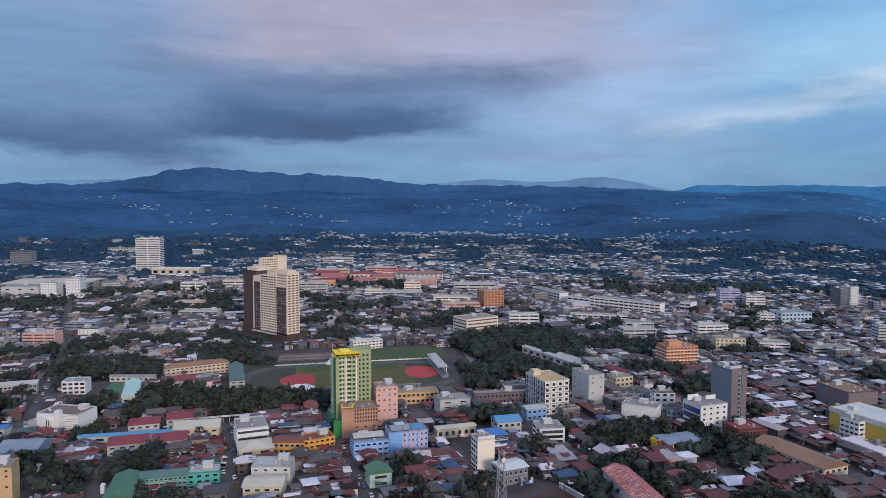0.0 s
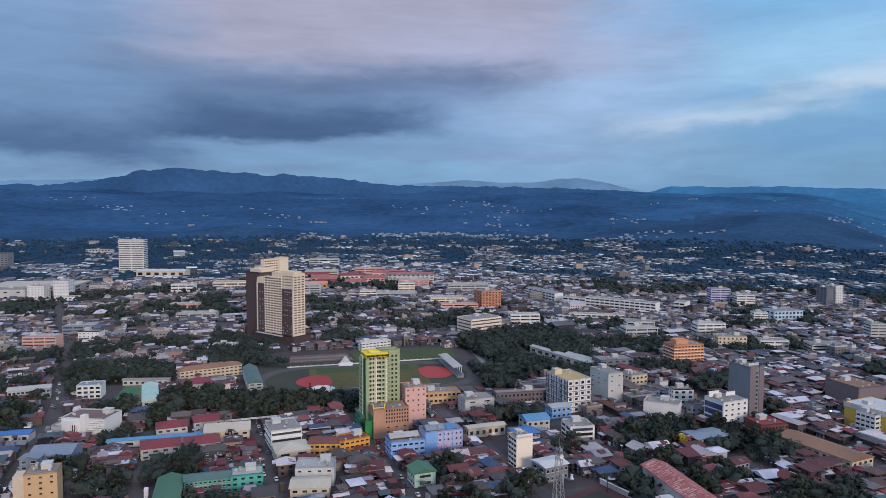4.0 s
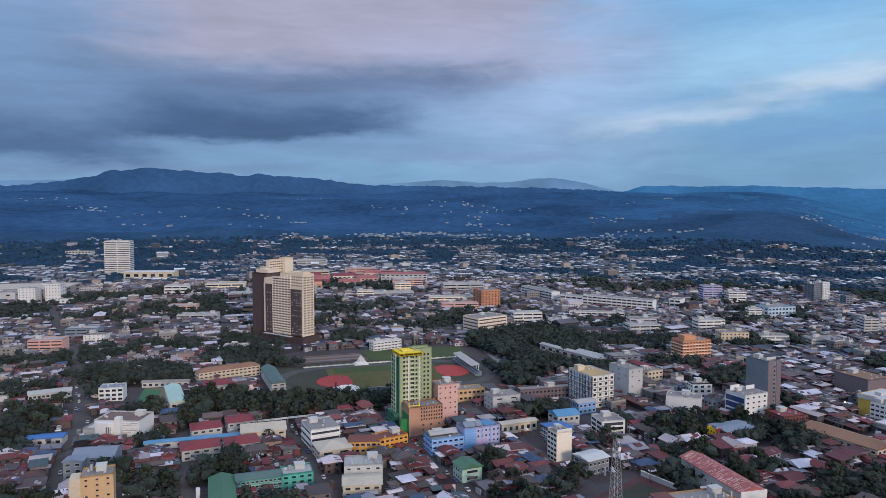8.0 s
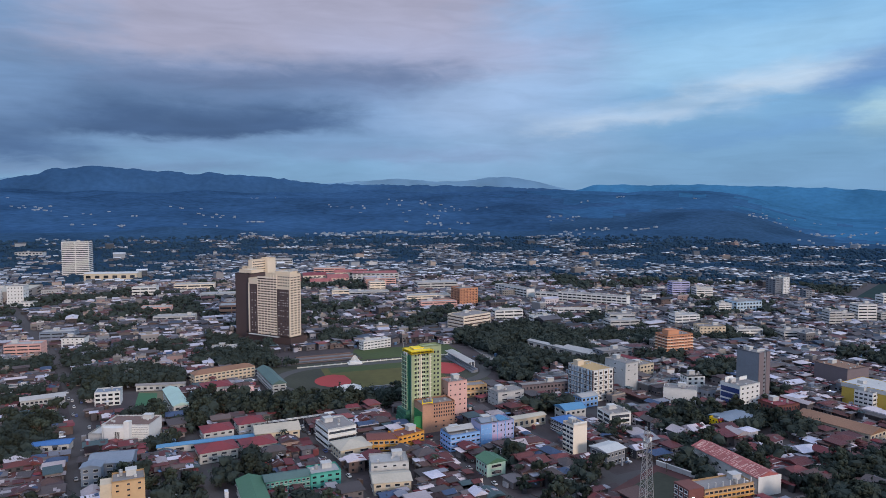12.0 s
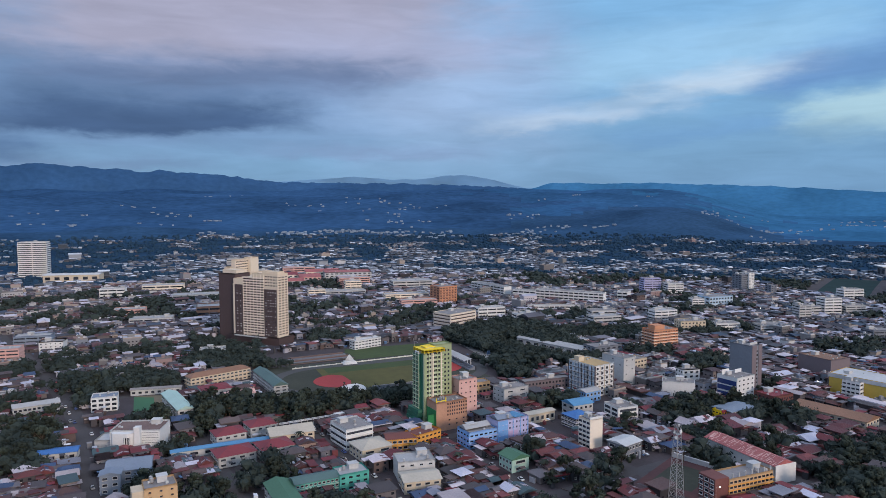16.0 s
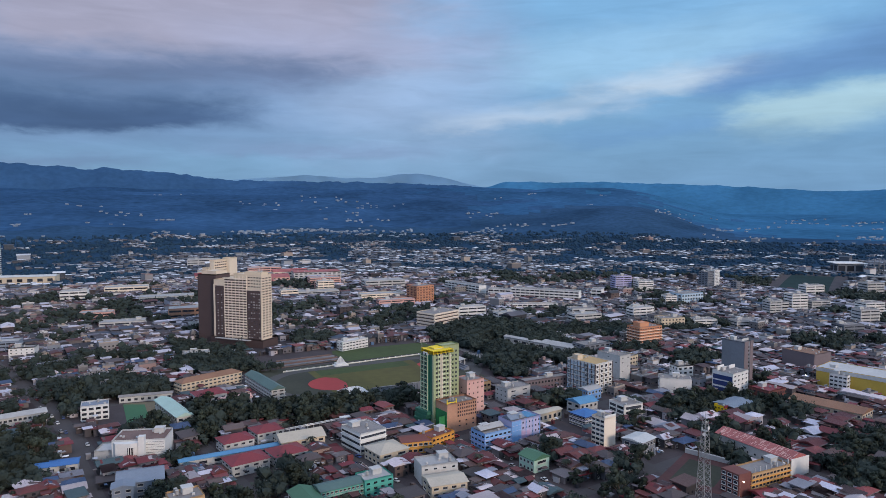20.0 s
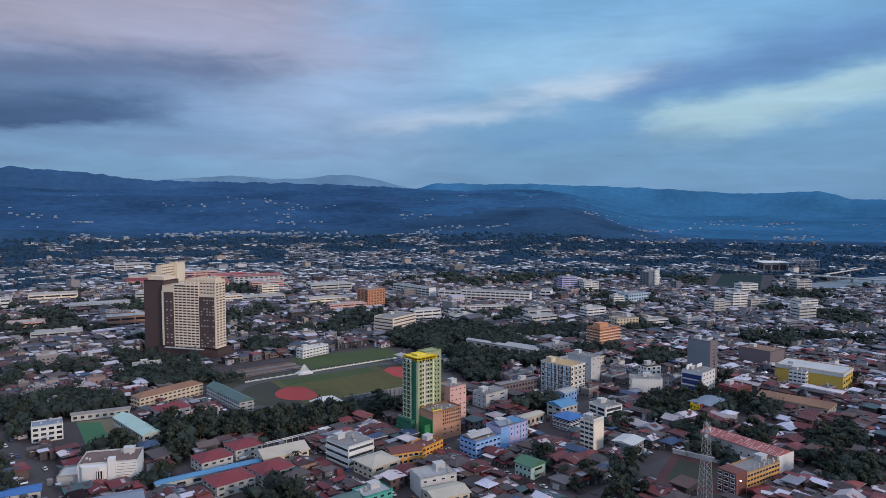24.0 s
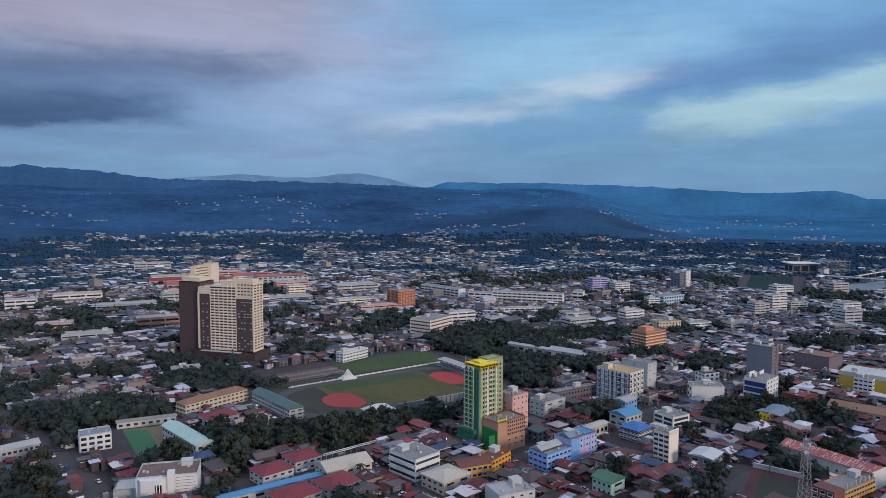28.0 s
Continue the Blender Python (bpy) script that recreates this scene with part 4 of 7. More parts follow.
    for x in (5.0, 6.0, 12.0):
        part("pier", box(x - 0.28, -0.5, 6, x + 0.28, 0, 45.2), M_PALE, t)
    side_ledge = finish(box(-1.95, 4.3, 0, -1.6, 12.2, 0.32), "ledge", M_PALEGREEN)
    ledge = finish(box(-0.25, -0.35, 0, 13.6, 0, 0.35), "ledge", M_PALEGREEN)
    for f in range(15):
        place("ledge", ledge, t, pose(0, 0, 5.1 + f * fh))
        place("ledge", side_ledge, wing, pose(0, 0, 5.1 + f * fh))
    keep_clear(-65.5, 409, 18, 20, 15)

    p = thing("unfinished_podium", -59.0, 396.8, 0, 16, "rough terracotta unfinished podium block with rows of openings", "building")
    part("wall", shell(0, 0, 0, 21.5, 12.6, 18.0, 1.0), M_TERRA, p)
    part("roof", box(0.3, 0.3, 17.0, 21.2, 12.3, 17.08), M_ROOFCONC, p)
    part("scaffold_net", box(-0.25, 0.2, 0, 0, 12.4, 13.0), M_GREENNET, p, "green scaffold net")
    part("net_fold", box(-4.6, 2.0, 0, -0.3, 2.25, 10.5), M_GREENNET, p, "green scaffold net")
    part("roof_rail", box(-0.2, -0.15, 18.3, 6.5, 0.15, 18.8), M_YELLOW, p)
    part("corner_post", box(6.2, -0.2, 17.8, 6.7, 0.3, 20.6), M_YELLOW, p)
    part("corner_post", box(-0.3, -0.2, 17.8, 0.2, 0.3, 20.6), M_YELLOW, p)
    windows(p, "S", 0, 0, 21.5, 12.6, 8.5, 17.2, 4, 9, 0.62, 0.62, M_TERRA, lo=0.33, hi=1.0, sill=False)
    windows(p, "S", 0, 0, 21.5, 12.6, 2.0, 7.5, 2, 3, 0.3, 0.4, M_TERRA, lo=0.3, hi=1.0, sill=False)
    rooftop(p, 1, 1, 20, 11, 17.1, 3, False, 2, 3)
    keep_clear(-60.4, 396.8, 16, 22, 13)


tall_tower(), green_tower()

# ---------------------------------------------------------------- buildings of the middle ground
pk = flat_building("pink_hotel", "pale pink six-storey block beside the green tower", -40.5, 414, 13.5, 12, 26.5, 18, M_PINK, 8, 4, 3, ww=0.35, wh=0.35, skip=0.35, seed=2, tanks=2)
b = flat_building("blue_building", "sky-blue and lilac painted three-storey building", -47.5, 363.5, 19, 13, 9.8, 17, M_PERI, 3, 6, 4, band=M_LILAC, ww=0.7, wh=0.42, seed=3, deck=M_ROOFCONC)
part("blue_roof", gable(1, 5, 17, 12, 10.2, 1.8, "x"), M_TINGREY, b)
b = flat_building("lilac_building", "pale lilac four-storey building with sky-blue trim", -29.0, 369.5, 22, 12, 13.2, 17, M_LILAC, 4, 9, 0, 3, ww=0.45, wh=0.42, seed=4)
for k in range(5):
    part("blue_trim", box(k * 5.3, -0.18, 0.5, k * 5.3 + 0.5, 0, 12.8), M_SKYBLUE, b)
part("mauve_panel", box(7.6, -0.14, 0.4, 14.0, 0, 6.0), M_MAUVEPINK, b, "mauve-pink painted bay")
part("sky_panel", box(0.4, -0.14, 0.4, 7.2, 0, 12.6), M_SKYBLUE, b, "sky-blue painted bay")
part("terrace_roof", gable(2, 3, 12, 10, 12.9, 2.0, "x"), M_TINSLATE, b)
part("roof_sheet", gable(14, 2, 20, 9, 12.9, 1.2, "y"), M_TINSKY, b)
pitched_building("green_roofed_house", "pale green two-storey house with a dark green roof", -35, 326, 11, 11, 7.0, 2.2, "y", 19, M_MINT, M_TINGREEN, 2, 1, 4)
h = flat_building("hospital_block", "white gridded mid-rise with a tan roof deck", 66.5, 443.5, 19, 27, 22.5, 20, M_WHITE, 6, 4, 5, 0, band=M_BROWN, deck=M_ROOFTAN, ww=0.5, wh=0.55, seed=5, tanks=0, band_out=0.12, stair=False)
windows(h, "W", 0, 0, 19, 27, 0.4, 21.6, 6, 9, 0.8, 0.74, M_WHITE, M_PALEGLASS, "panel", sill=False)
for k in range(5):
    part("corner_pier", box(k * 4.62, -0.34, 0.3, k * 4.62 + 0.4, 0, 22.0), M_BROWN if k in (0, 4) else M_CREAM, h)
part("penthouse", shell(1.5, 18, 21.7, 7.0, 23, 25.6, 0.3), M_CREAM, h)
for k in range(9):
    part("pier", box(-0.32, k * 3.3, 0.3, 0, k * 3.3 + 0.35, 22.0), M_BROWN, h)
pitched_building("annex", "low pale blue annex with a tin roof", 54.0, 431, 14, 9, 7.5, 1.2, "x", 20, M_SKYBLUE, M_TINGREY, 2, 4, 4)
flat_building("white_block", "plain white mid-rise block with a grey flank", 100.3, 465.6, 12.5, 22, 21.4, 20, M_OFFWHITE, 6, 2, 3, ww=0.25, wh=0.3, skip=0.5, seed=6)
o = flat_building("orange_block", "orange six-storey block ringed by pale bands", 190, 577, 29, 17, 18, 12, M_ORANGE, 6, 9, 5, band=M_PALE, ww=0.75, wh=0.42, seed=7, band_out=0.8)
part("roof_room", shell(4, 4, 17.1, 16, 13, 21.5, 0.4), M_ORANGE, o)
bw = flat_building("blue_banded_office", "white office block with deep blue glass bands", 156.3, 409, 20, 16, 17, 20, M_WHITE, 5, 4, 0, ww=0.4, wh=0.42, seed=8)
for z0 in (2.5, 7.0, 11.2):
    part("glass_band", box(-0.25, 0.8, z0, 0, 15.4, z0 + 3.2), M_BLUEBAND, bw, "deep blue glass band")
part("roof_wall", box(-0.1, 12, 17, 8, 12.4, 20.5), M_WHITE, bw)
part("roof_wall", box(12, 10, 17, 19.5, 10.4, 19.5), M_WHITE, bw)
d = flat_building("grey_tower", "windowless grey slab tower with a brown stair side", 182.5, 429, 12, 18, 34, 20, M_GREY, 9, 0, 0, deck=M_ROOFCONC, seed=9)
part("south_face", box(0.0, -0.3, 0, 5.2, 0, 34.2), M_MAUVE, d)
part("south_face", box(8.0, -0.3, 0, 12.2, 0, 34.2), M_MAUVE, d)
windows(d, "S", 0, 0, 12, 18, 2, 31, 10, 1, 0.75, 0.5, M_MAUVE, lo=0.42, hi=0.62, sill=False)
part("roof_sign", box(2, 3, 34, 11, 3.4, 35.6), M_OFFWHITE, d)
w = flat_building("white_store", "white windowless low store with a stepped roof", 115.5, 436.5, 22, 13, 10.7, -30, M_WHITE, 2, 0, 2, seed=10)
flat_building("white_stair_block", "white block with dark framed openings and red trim", 141, 451, 14, 10, 14, 0, M_WHITE, 4, 3, 3, ww=0.55, wh=0.55, seed=11)
pv = pitched_building("open_pavilion", "dark-roofed pavilion with pale tall pillars", 124, 370, 21, 13, 7.5, 0.9, "x", 16, M_GREY, M_TINSLATE, 2, 0, 0, over=1.4)
for k in range(9):
    part("pillar", box(k * 2.55, -0.9, 0, k * 2.55 + 0.5, -0.3, 7.4), M_PALE, pv, "pale square pillar")
windows(pv, "S", 0, 0, 21, 13, 0, 7.2, 2, 8, 0.75, 0.75)
windows(pv, "W", 0, 0, 21, 13, 0, 7.2, 2, 5, 0.75, 0.75)
ys = flat_building("yellow_fronted_shop", "small shop with a bright yellow front and red sign", 118.5, 372, 4.6, 7, 8.0, 16, M_YELLOW, 3, 2, 3, ww=0.6, wh=0.5, seed=52, tanks=0, units=1, stair=False)
part("sign_board", box(-0.2, -0.5, 6.6, 4.8, -0.05, 8.2), M_TINRED, ys, "red sign board")
flat_building("red_hall", "faded brick-red hall with banded windows", 172, 392, 19, 16, 8, 12, M_BRICKRED, 2, 8, 5, deck=M_TINRED, seed=12)
y = flat_building("yellow_store", "long yellow warehouse store with a pale roof", 257.4, 374.5, 27, 47, 14.4, 23, M_OCHRE, 3, 4, 0, deck=M_TINGREY, seed=13, lip=1.0, tanks=0)
part("white_cornice", box(-0.4, -0.4, 11.4, 27.4, 47.4, 14.0), M_OFFWHITE, y)
flat_building("white_shop", "white narrow shop with stacked dark windows", 243, 394, 9, 12, 12.5, 23, M_WHITE, 4, 2, 4, band=M_WHITE, seed=14, ww=0.8)
s = pitched_building("long_red_roofed_hall", "long beige hall under a patchy red tin roof", 86.8, 284.5, 12.5, 45.5, 8.8, 2.6, "y", 10, M_OFFWHITE, M_TINRUST, 1, 0, 10, ww=0.3, wh=0.15, over=0.9)
part("gable_front", box(-0.6, -1.3, 0, 13.1, -0.95, 9.4), M_WHITE, s)
hall_roof = next(c for c in s.children if c.name.startswith("roof"))
patches = bmesh.new()
for k in range(150):
    sg, f0, y0 = (-1 if k % 3 else 1), rng.uniform(0.0, 0.85), rng.uniform(-0.6, 44.5)
    f1, y1, lean = min(1.0, f0 + rng.uniform(0.12, 0.5)), y0 + rng.uniform(0.15, 0.55), rng.uniform(-0.5, 0.2)
    q = [(6.25 + sg * 7.15 * (1 - f_), y_, 8.96 + 2.6 * f_) for f_, y_ in ((f0, y0), (f0, y1), (f1, y1 + lean), (f1, y0 + lean))]
    patches.faces.new([patches.verts.new(v_) for v_ in (q if sg < 0 else q[::-1])])
strips = part("roof_patching", patches, M_PINK, hall_roof, "pale worn streaks on the red tin")
strips["kind"] = "stuff"
c = flat_building("cream_hotel", "cream four-storey hotel with barred balconies", 53, 272.5, 27.5, 11, 10.4, 10, M_TAN, 4, 11, 0, band=M_AMBER, ww=0.85, wh=0.55, seed=15, band_out=0.5)
part("stair_bay", box(-8.5, 0.4, 0, -0.02, 10.6, 11.2), M_BRICKRED, c, "dark red stair bay")
windows(c, "W", -8.5, 0.4, 0, 10.6, 0.5, 10.8, 4, 3, 0.7, 0.6, M_WHITE)
for k in range(7):
    part("roof_post", box(2 + k * 4, 0.2, 10.4, 2.5 + k * 4, 0.7, 12.6), M_OFFWHITE, c)
m = flat_building("slim_white_block", "slim white six-storey block with dark window bands", 18.3, 348, 9.4, 9.5, 17.0, 18, M_PALE, 6, 0, 3, ww=0.9, wh=0.6, seed=16, frame_mat=M_WHITE)
part("roof_screen", box(0, 0, 17.0, 9.4, 0.3, 18.2), M_WHITE, m)
bl = pitched_building("blue_roofed_block", "blue-roofed block with banded blue walls", 24, 380, 14, 13, 7.4, 2.2, "x", 18, M_BLUEBAND, M_TINBLUE, 3, 5, 5, kind_roof="hip", ww=0.9)
bands(bl, 0, 0, 14, 13, 0, 7.2, 3, M_WHITE)
pitched_building("teal_roofed_hall", "low hall with a light blue tin roof", 33, 403, 15, 13, 8.0, 2.2, "x", 14, M_OFFWHITE, M_TINSKY, 2, 4, 2)
pitched_building("market_shed", "long cream shed with a pale roof edge", -3, 396, 24, 6, 6.0, 0.8, "x", 18, M_CREAM, M_TINBEIGE, 1, 6, 2)
flat_building("glass_fronted_office", "white office with a dark glazed front", 56, 388, 15, 15, 9.5, 8, M_WHITE, 3, 1, 2, ww=0.85, wh=0.7, seed=17)
pitched_building("grey_workshop", "grey concrete workshop with a pale tin roof", 30, 329, 14, 12, 8, 1.1, "x", 25, M_GREY, M_TINWHITE, 2, 5, 2)
pitched_building("tan_roofed_hall", "long cream hall with a brown roof", 189.8, 334, 17, 44, 7.4, 2.6, "y", 23, M_CREAM, M_TINBROWN, 2, 4, 10)
flat_building("pale_pink_house", "pale pink low block with a grey roof", -1.5, 442, 21, 13, 10.4, 18, M_OFFWHITE, 3, 2, 3, ww=0.4, wh=0.35, seed=18)
bf = flat_building("beige_front_building", "tan two-storey building before the sports ground", -31, 465, 29, 10, 9.0, 12, M_TAN, 2, 9, 2, band=M_CREAM, ww=0.7, wh=0.42, seed=51, deck=M_ROOFCONC)
flat_building("brick_block", "dark mauve-brown block with long rows of windows", 22, 466, 40, 9, 8, 10, M_MAUVE, 2, 14, 3, seed=19, deck=M_ROOFCONC)
g = pitched_building("school_wing", "white school wing with a grey-green roof", -155.5, 497.3, 9.8, 53, 7.6, 2.8, "y", 18, M_OFFWHITE, M_TINTEAL, 3, 2, 17, ww=0.62)
bands(g, 0, 0, 9.8, 53, 0, 7.6, 3, M_OFFWHITE, 0.6)
g = pitched_building("cream_school", "cream three-storey school with a rust-orange roof", -216, 531, 48, 11, 8.2, 2.6, "x", 30, M_CREAM, M_TINBROWN, 3, 14, 3, ww=0.66, kind_roof="hip")
bands(g, 0, 0, 48, 11, 0, 8.2, 3, M_CREAM, 0.7)
g = pitched_building("gymnasium", "long hall with a pale teal tin roof", -214, 452, 9.5, 46, 7.8, 2.0, "y", 21, M_OFFWHITE, M_TINMINT, 2, 2, 12)
field = [(-253, 520), (-229, 520), (-223, 470), (-243, 465)]
bm = bmesh.new()
bm.faces.new([bm.verts.new((px, py, 0.2)) for px, py in field[::-1]])
tagged(new("school_yard", finish(bm, "school_yard", M_YARD)), "worn tan school yard before the gymnasium", "yard", kind="structure")
bm = bmesh.new()
bm.faces.new([bm.verts.new((px, py, 0.24)) for px, py in ((-243, 465), (-230, 468), (-239, 514), (-253, 518))])
tagged(new("sports_court", finish(bm, "sports_court", M_COURT)), "green painted open-air sports court", "court", kind="structure")
pitched_building("yard_shed", "long open shed with a grey-green roof", -256, 522, 34, 5, 4.2, 1.0, "x", 2, M_OFFWHITE, M_ROOFCONC, 1, 8, 1)
keep_clear(-256, 462, 5, 34, 60)
COURT = ((18, 299), (39, 277), (72, 301), (57, 328))
hl = flat_building("white_hall", "white civic hall with a stepped facade", -243, 405, 27, 18, 12.5, -9, M_WHITE, 4, 0, 5, deck=M_ROOFBROWN, seed=20, tanks=0, units=6)
bm = bmesh.new()
front = [bm.verts.new(p) for p in ((0.4, 0.5, 0), (2.6, -3.2, 0), (10.8, -4.2, 0), (14.0, -2.6, 0), (14.0, 0.5, 0))]
bm.faces.new(front[::-1])
ups = bmesh.ops.extrude_face_region(bm, geom=bm.faces[:])
bmesh.ops.translate(bm, vec=(0, 0, 11.6), verts=[v for v in ups["geom"] if isinstance(v, bmesh.types.BMVert)])
bmesh.ops.recalc_face_normals(bm, faces=bm.faces)
part("front_bay", bm, M_WHITE, hl, "angled white front bay")
part("side_court", shell(-11, 6, 0, -0.1, 20, 5.2, 0.9, 0.4), M_OFFWHITE, hl, "low walled side court")
part("front_tower", box(14.2, -3.4, 0, 17.4, 0, 15), M_WHITE, hl)
part("dark_entrance", box(9.2, -4.6, 0, 12.4, -4.35, 9.5), M_GLASS, hl, "tall dark entrance recess")
for k in range(3):
    part("entrance_column", box(9.6 + k * 1.2, -5.0, 0, 10.0 + k * 1.2, -4.65, 9.6), M_WHITE, hl)
windows(hl, "S", 0, 0, 27, 18, 1.5, 11.5, 7, 1, 0.92, 0.32, M_WHITE, lo=0.6, hi=1.0)
flat_building("stepped_office", "white stepped office with dark ribbon windows", -114.8, 378, 17, 20, 12, 22, M_WHITE, 3, 1, 1, band=M_WHITE, ww=0.97, wh=0.42, seed=21, band_out=0.5)
a = pitched_building("amber_building", "amber-yellow arcade with a rust roof", -93, 371, 18, 11, 6.9, 1.4, "x", 0, M_AMBER, M_BRICKRED, 2, 6, 2, ww=0.75)
bands(a, 0, 0, 18, 11, 0, 6.7, 2, M_AMBER, 0.5)
a = flat_building("amber_corner_block", "amber-yellow corner block with arched openings", -76, 370.5, 18, 11, 8.2, 29, M_AMBER, 3, 6, 3, deck=M_BRICKRED, ww=0.7, seed=22)
pitched_building("cream_warehouse", "cream warehouse with yellow corner piers", -108, 358, 18, 16, 6.5, 2.4, "y", 20, M_CREAM, M_TINBEIGE, 2, 2, 4, kind_roof="hip")
pitched_building("beige_front_house", "low beige house before a boxy grey one", -93, 313, 18, 13, 6.0, 1.6, "x", 3, M_CREAM, M_TINBEIGE, 2, 4, 2)
flat_building("pale_box_house", "pale grey boxy house with small square windows", -93.5, 329, 19, 13, 10.0, 2, M_OFFWHITE, 3, 4, 0, ww=0.4, wh=0.35, seed=23, deck=M_TINGREY)
tb = flat_building("tan_block", "tan mid-rise with cream stair side", -205, 297, 13, 11, 20.5, 16, M_TAN, 8, 3, 3, ww=0.3, wh=0.4, seed=24, skip=0.35, tanks=2)
part("stair_side", box(-4.6, 1.5, 0, 0, 9, 19.2), M_CREAM, tb, "cream stair side")
for k in range(5):
    part("stair_rail", box(-4.8, 1.3, 3.2 + k * 3, -0.4, 1.5, 4.3 + k * 3), M_CREAM, tb)
pitched_building("slate_house", "slate-blue hall with a grey-blue pitched roof", -233, 352, 20, 17, 8.5, 2.6, "x", 6, M_SLATE, M_TINSLATE, 3, 3, 3, ww=0.4)
pitched_building("slate_annex", "small grey-blue annex before the hall", -234, 345, 9, 7, 9.5, 1.2, "y", 6, M_SLATE, M_TINSLATE, 3, 2, 2, ww=0.5)
tl = pitched_building("teal_building", "long teal two-storey building with a green roof", -143.5, 319, 21, 9, 7.4, 1.4, "x", 14, M_TEAL, M_TINTEAL, 3, 10, 2, ww=0.7)
bands(tl, 0, 0, 21, 9, 0, 7.2, 3, M_MINT, 0.5)
flat_building("teal_corner_block", "bright teal corner block with framed windows", -122.8, 323, 15, 11, 8.6, 14, M_TEAL, 3, 4, 3, ww=0.55, seed=26, deck=M_TINGREY)
pitched_building("green_roofed_row", "dark green roofed row house", -150.5, 297, 11, 30, 6.6, 2.0, "y", 14, M_OFFWHITE, M_TINGREEN, 2, 2, 5)
pitched_building("long_blue_roof", "long low shed with a light blue tin roof", -208, 385, 62, 5, 4.0, 0.8, "x", 12, M_OFFWHITE, M_TINSKY, 1, 8, 1)
for x, y_, w_, d_ in ((-186, 400, 17, 14), (-168, 412, 16, 14), (-182, 366, 20, 15), (-160, 372, 18, 15)):
    pitched_building("red_roofed_house", "two-storey house with a deep red tin roof", x, y_, w_, d_, 6.0, 2.6, "x", 20, M_OFFWHITE, M_TINRED, 2, 4, 3, kind_roof="hip", group="red roofed houses")
pitched_building("school_chapel", "low hall with a dark red roof among trees", -204, 500, 20, 16, 6.0, 2.6, "x", 20, M_OFFWHITE, M_TINRED, 1, 4, 2, kind_roof="hip")
pitched_building("school_canteen", "low canteen with a pale pink roof", -188, 489, 20, 9, 4.6, 2.0, "x", 16, M_OFFWHITE, M_PINK, 1, 4, 2)
pitched_building("cream_gabled_hall", "cream hall with twin pale gables", -156, 392, 25, 15, 6.4, 3.0, "x", 12, M_CREAM, M_TINBEIGE, 2, 5, 3)
pitched_building("blue_roofed_shop", "low shop with a bright blue roof sheet", -277, 396, 19, 9, 4.6, 1.0, "x", 6, M_OFFWHITE, M_TINBLUE, 1, 4, 2)
flat_building("white_schoolhouse", "white three-storey schoolhouse with a dark roof", -273, 486, 16, 12, 10, 8, M_WHITE, 3, 4, 4, ww=0.74, wh=0.6, seed=27, deck=M_TINSLATE, stair=False)
pitched_building("grey_long_school", "long grey school with open corridors", -317, 480, 26, 9, 7.5, 1.8, "x", 22, M_OFFWHITE, M_TINGREY, 2, 10, 2, ww=0.75)
flat_building("white_apartment", "white four-storey apartment house", -366, 684, 20, 14, 12, 0, M_WHITE, 4, 5, 3, ww=0.35, wh=0.4, seed=28)
bm = bmesh.new()
bm.faces.new([bm.verts.new((px, py, 0.18)) for px, py in COURT])
tagged(new("walled_court", finish(bm, "walled_court", mat("dark_red_court", (0.085, 0.033, 0.033), 0.9, 0.35, 0.2))), "dark red surfaced court behind a pale wall", "court", kind="structure")
cx, cy = sum(q[0] for q in COURT) / 4, sum(q[1] for q in COURT) / 4
bm = bmesh.new()
bm.faces.new([bm.verts.new((cx + (px - cx) * 0.68, cy + (py - cy) * 0.68, 0.22)) for px, py in COURT])
tagged(new("court_grass", finish(bm, "court_grass", M_APRON)), "dark grass in the middle of the court", "grass", kind="structure")
(ax, ay), (bx, by) = COURT[3], COURT[2]
cw = thing("court_wall", ax, ay, 0, math.degrees(math.atan2(by - ay, bx - ax)), "long pale wall along the court", "wall")
part("wall", box(0, 0, 0, math.hypot(bx - ax, by - ay), 0.4, 2.6), M_OFFWHITE, cw)
part("coping", box(0, -0.15, 2.6, math.hypot(bx - ax, by - ay), 0.55, 2.9), M_WHITE, cw)
keep_clear(18, 299, -46, 30, 47, 0)

# ---------------------------------------------------------------- farther landmarks
t = flat_building("white_hotel_tower", "distant white hotel tower ringed by balcony bands", -616, 1378, 47, 24, 66, 2, M_WHITE, 18, 2, 0, 1, band=M_WHITE, ww=0.94, wh=0.45, seed=30, band_out=1.0)
pitched_building("pale_hall", "long low pale yellow hall", -553, 1302, 90, 30, 12, 2, "x", -1, M_CREAM, M_TINWHITE, 1, 6, 2)
flat_building("white_twin_tower", "distant white slab tower with a grey core", 547, 918, 14, 16, 28.6, 20, M_WHITE, 12, 4, 3, ww=0.5, seed=31)
flat_building("grey_core_tower", "distant grey tower with stacked balconies", 532.5, 916, 14.3, 16, 26.5, 20, M_GREY, 9, 5, 3, ww=0.6, seed=32)
flat_building("slender_grey_tower", "distant slender grey tower among trees", 550, 872, 11, 11, 15.5, 10, M_GREY, 5, 2, 2, ww=0.6, seed=55, units=0, stair=False)
flat_building("terracotta_office", "distant orange-red office block", 54, 890, 28, 24, 25, 20, M_ORANGE, 7, 6, 3, band=M_BRICKRED, ww=0.6, seed=33)
c = flat_building("beige_banded_office", "wide beige office with brown window bands", 25, 708, 40, 26, 18.5, 32, M_PALE, 5, 1, 1, band=M_OFFWHITE, glass_mat=M_BROWN, ww=0.96, wh=0.45, seed=34, deck=M_ROOFCONC)
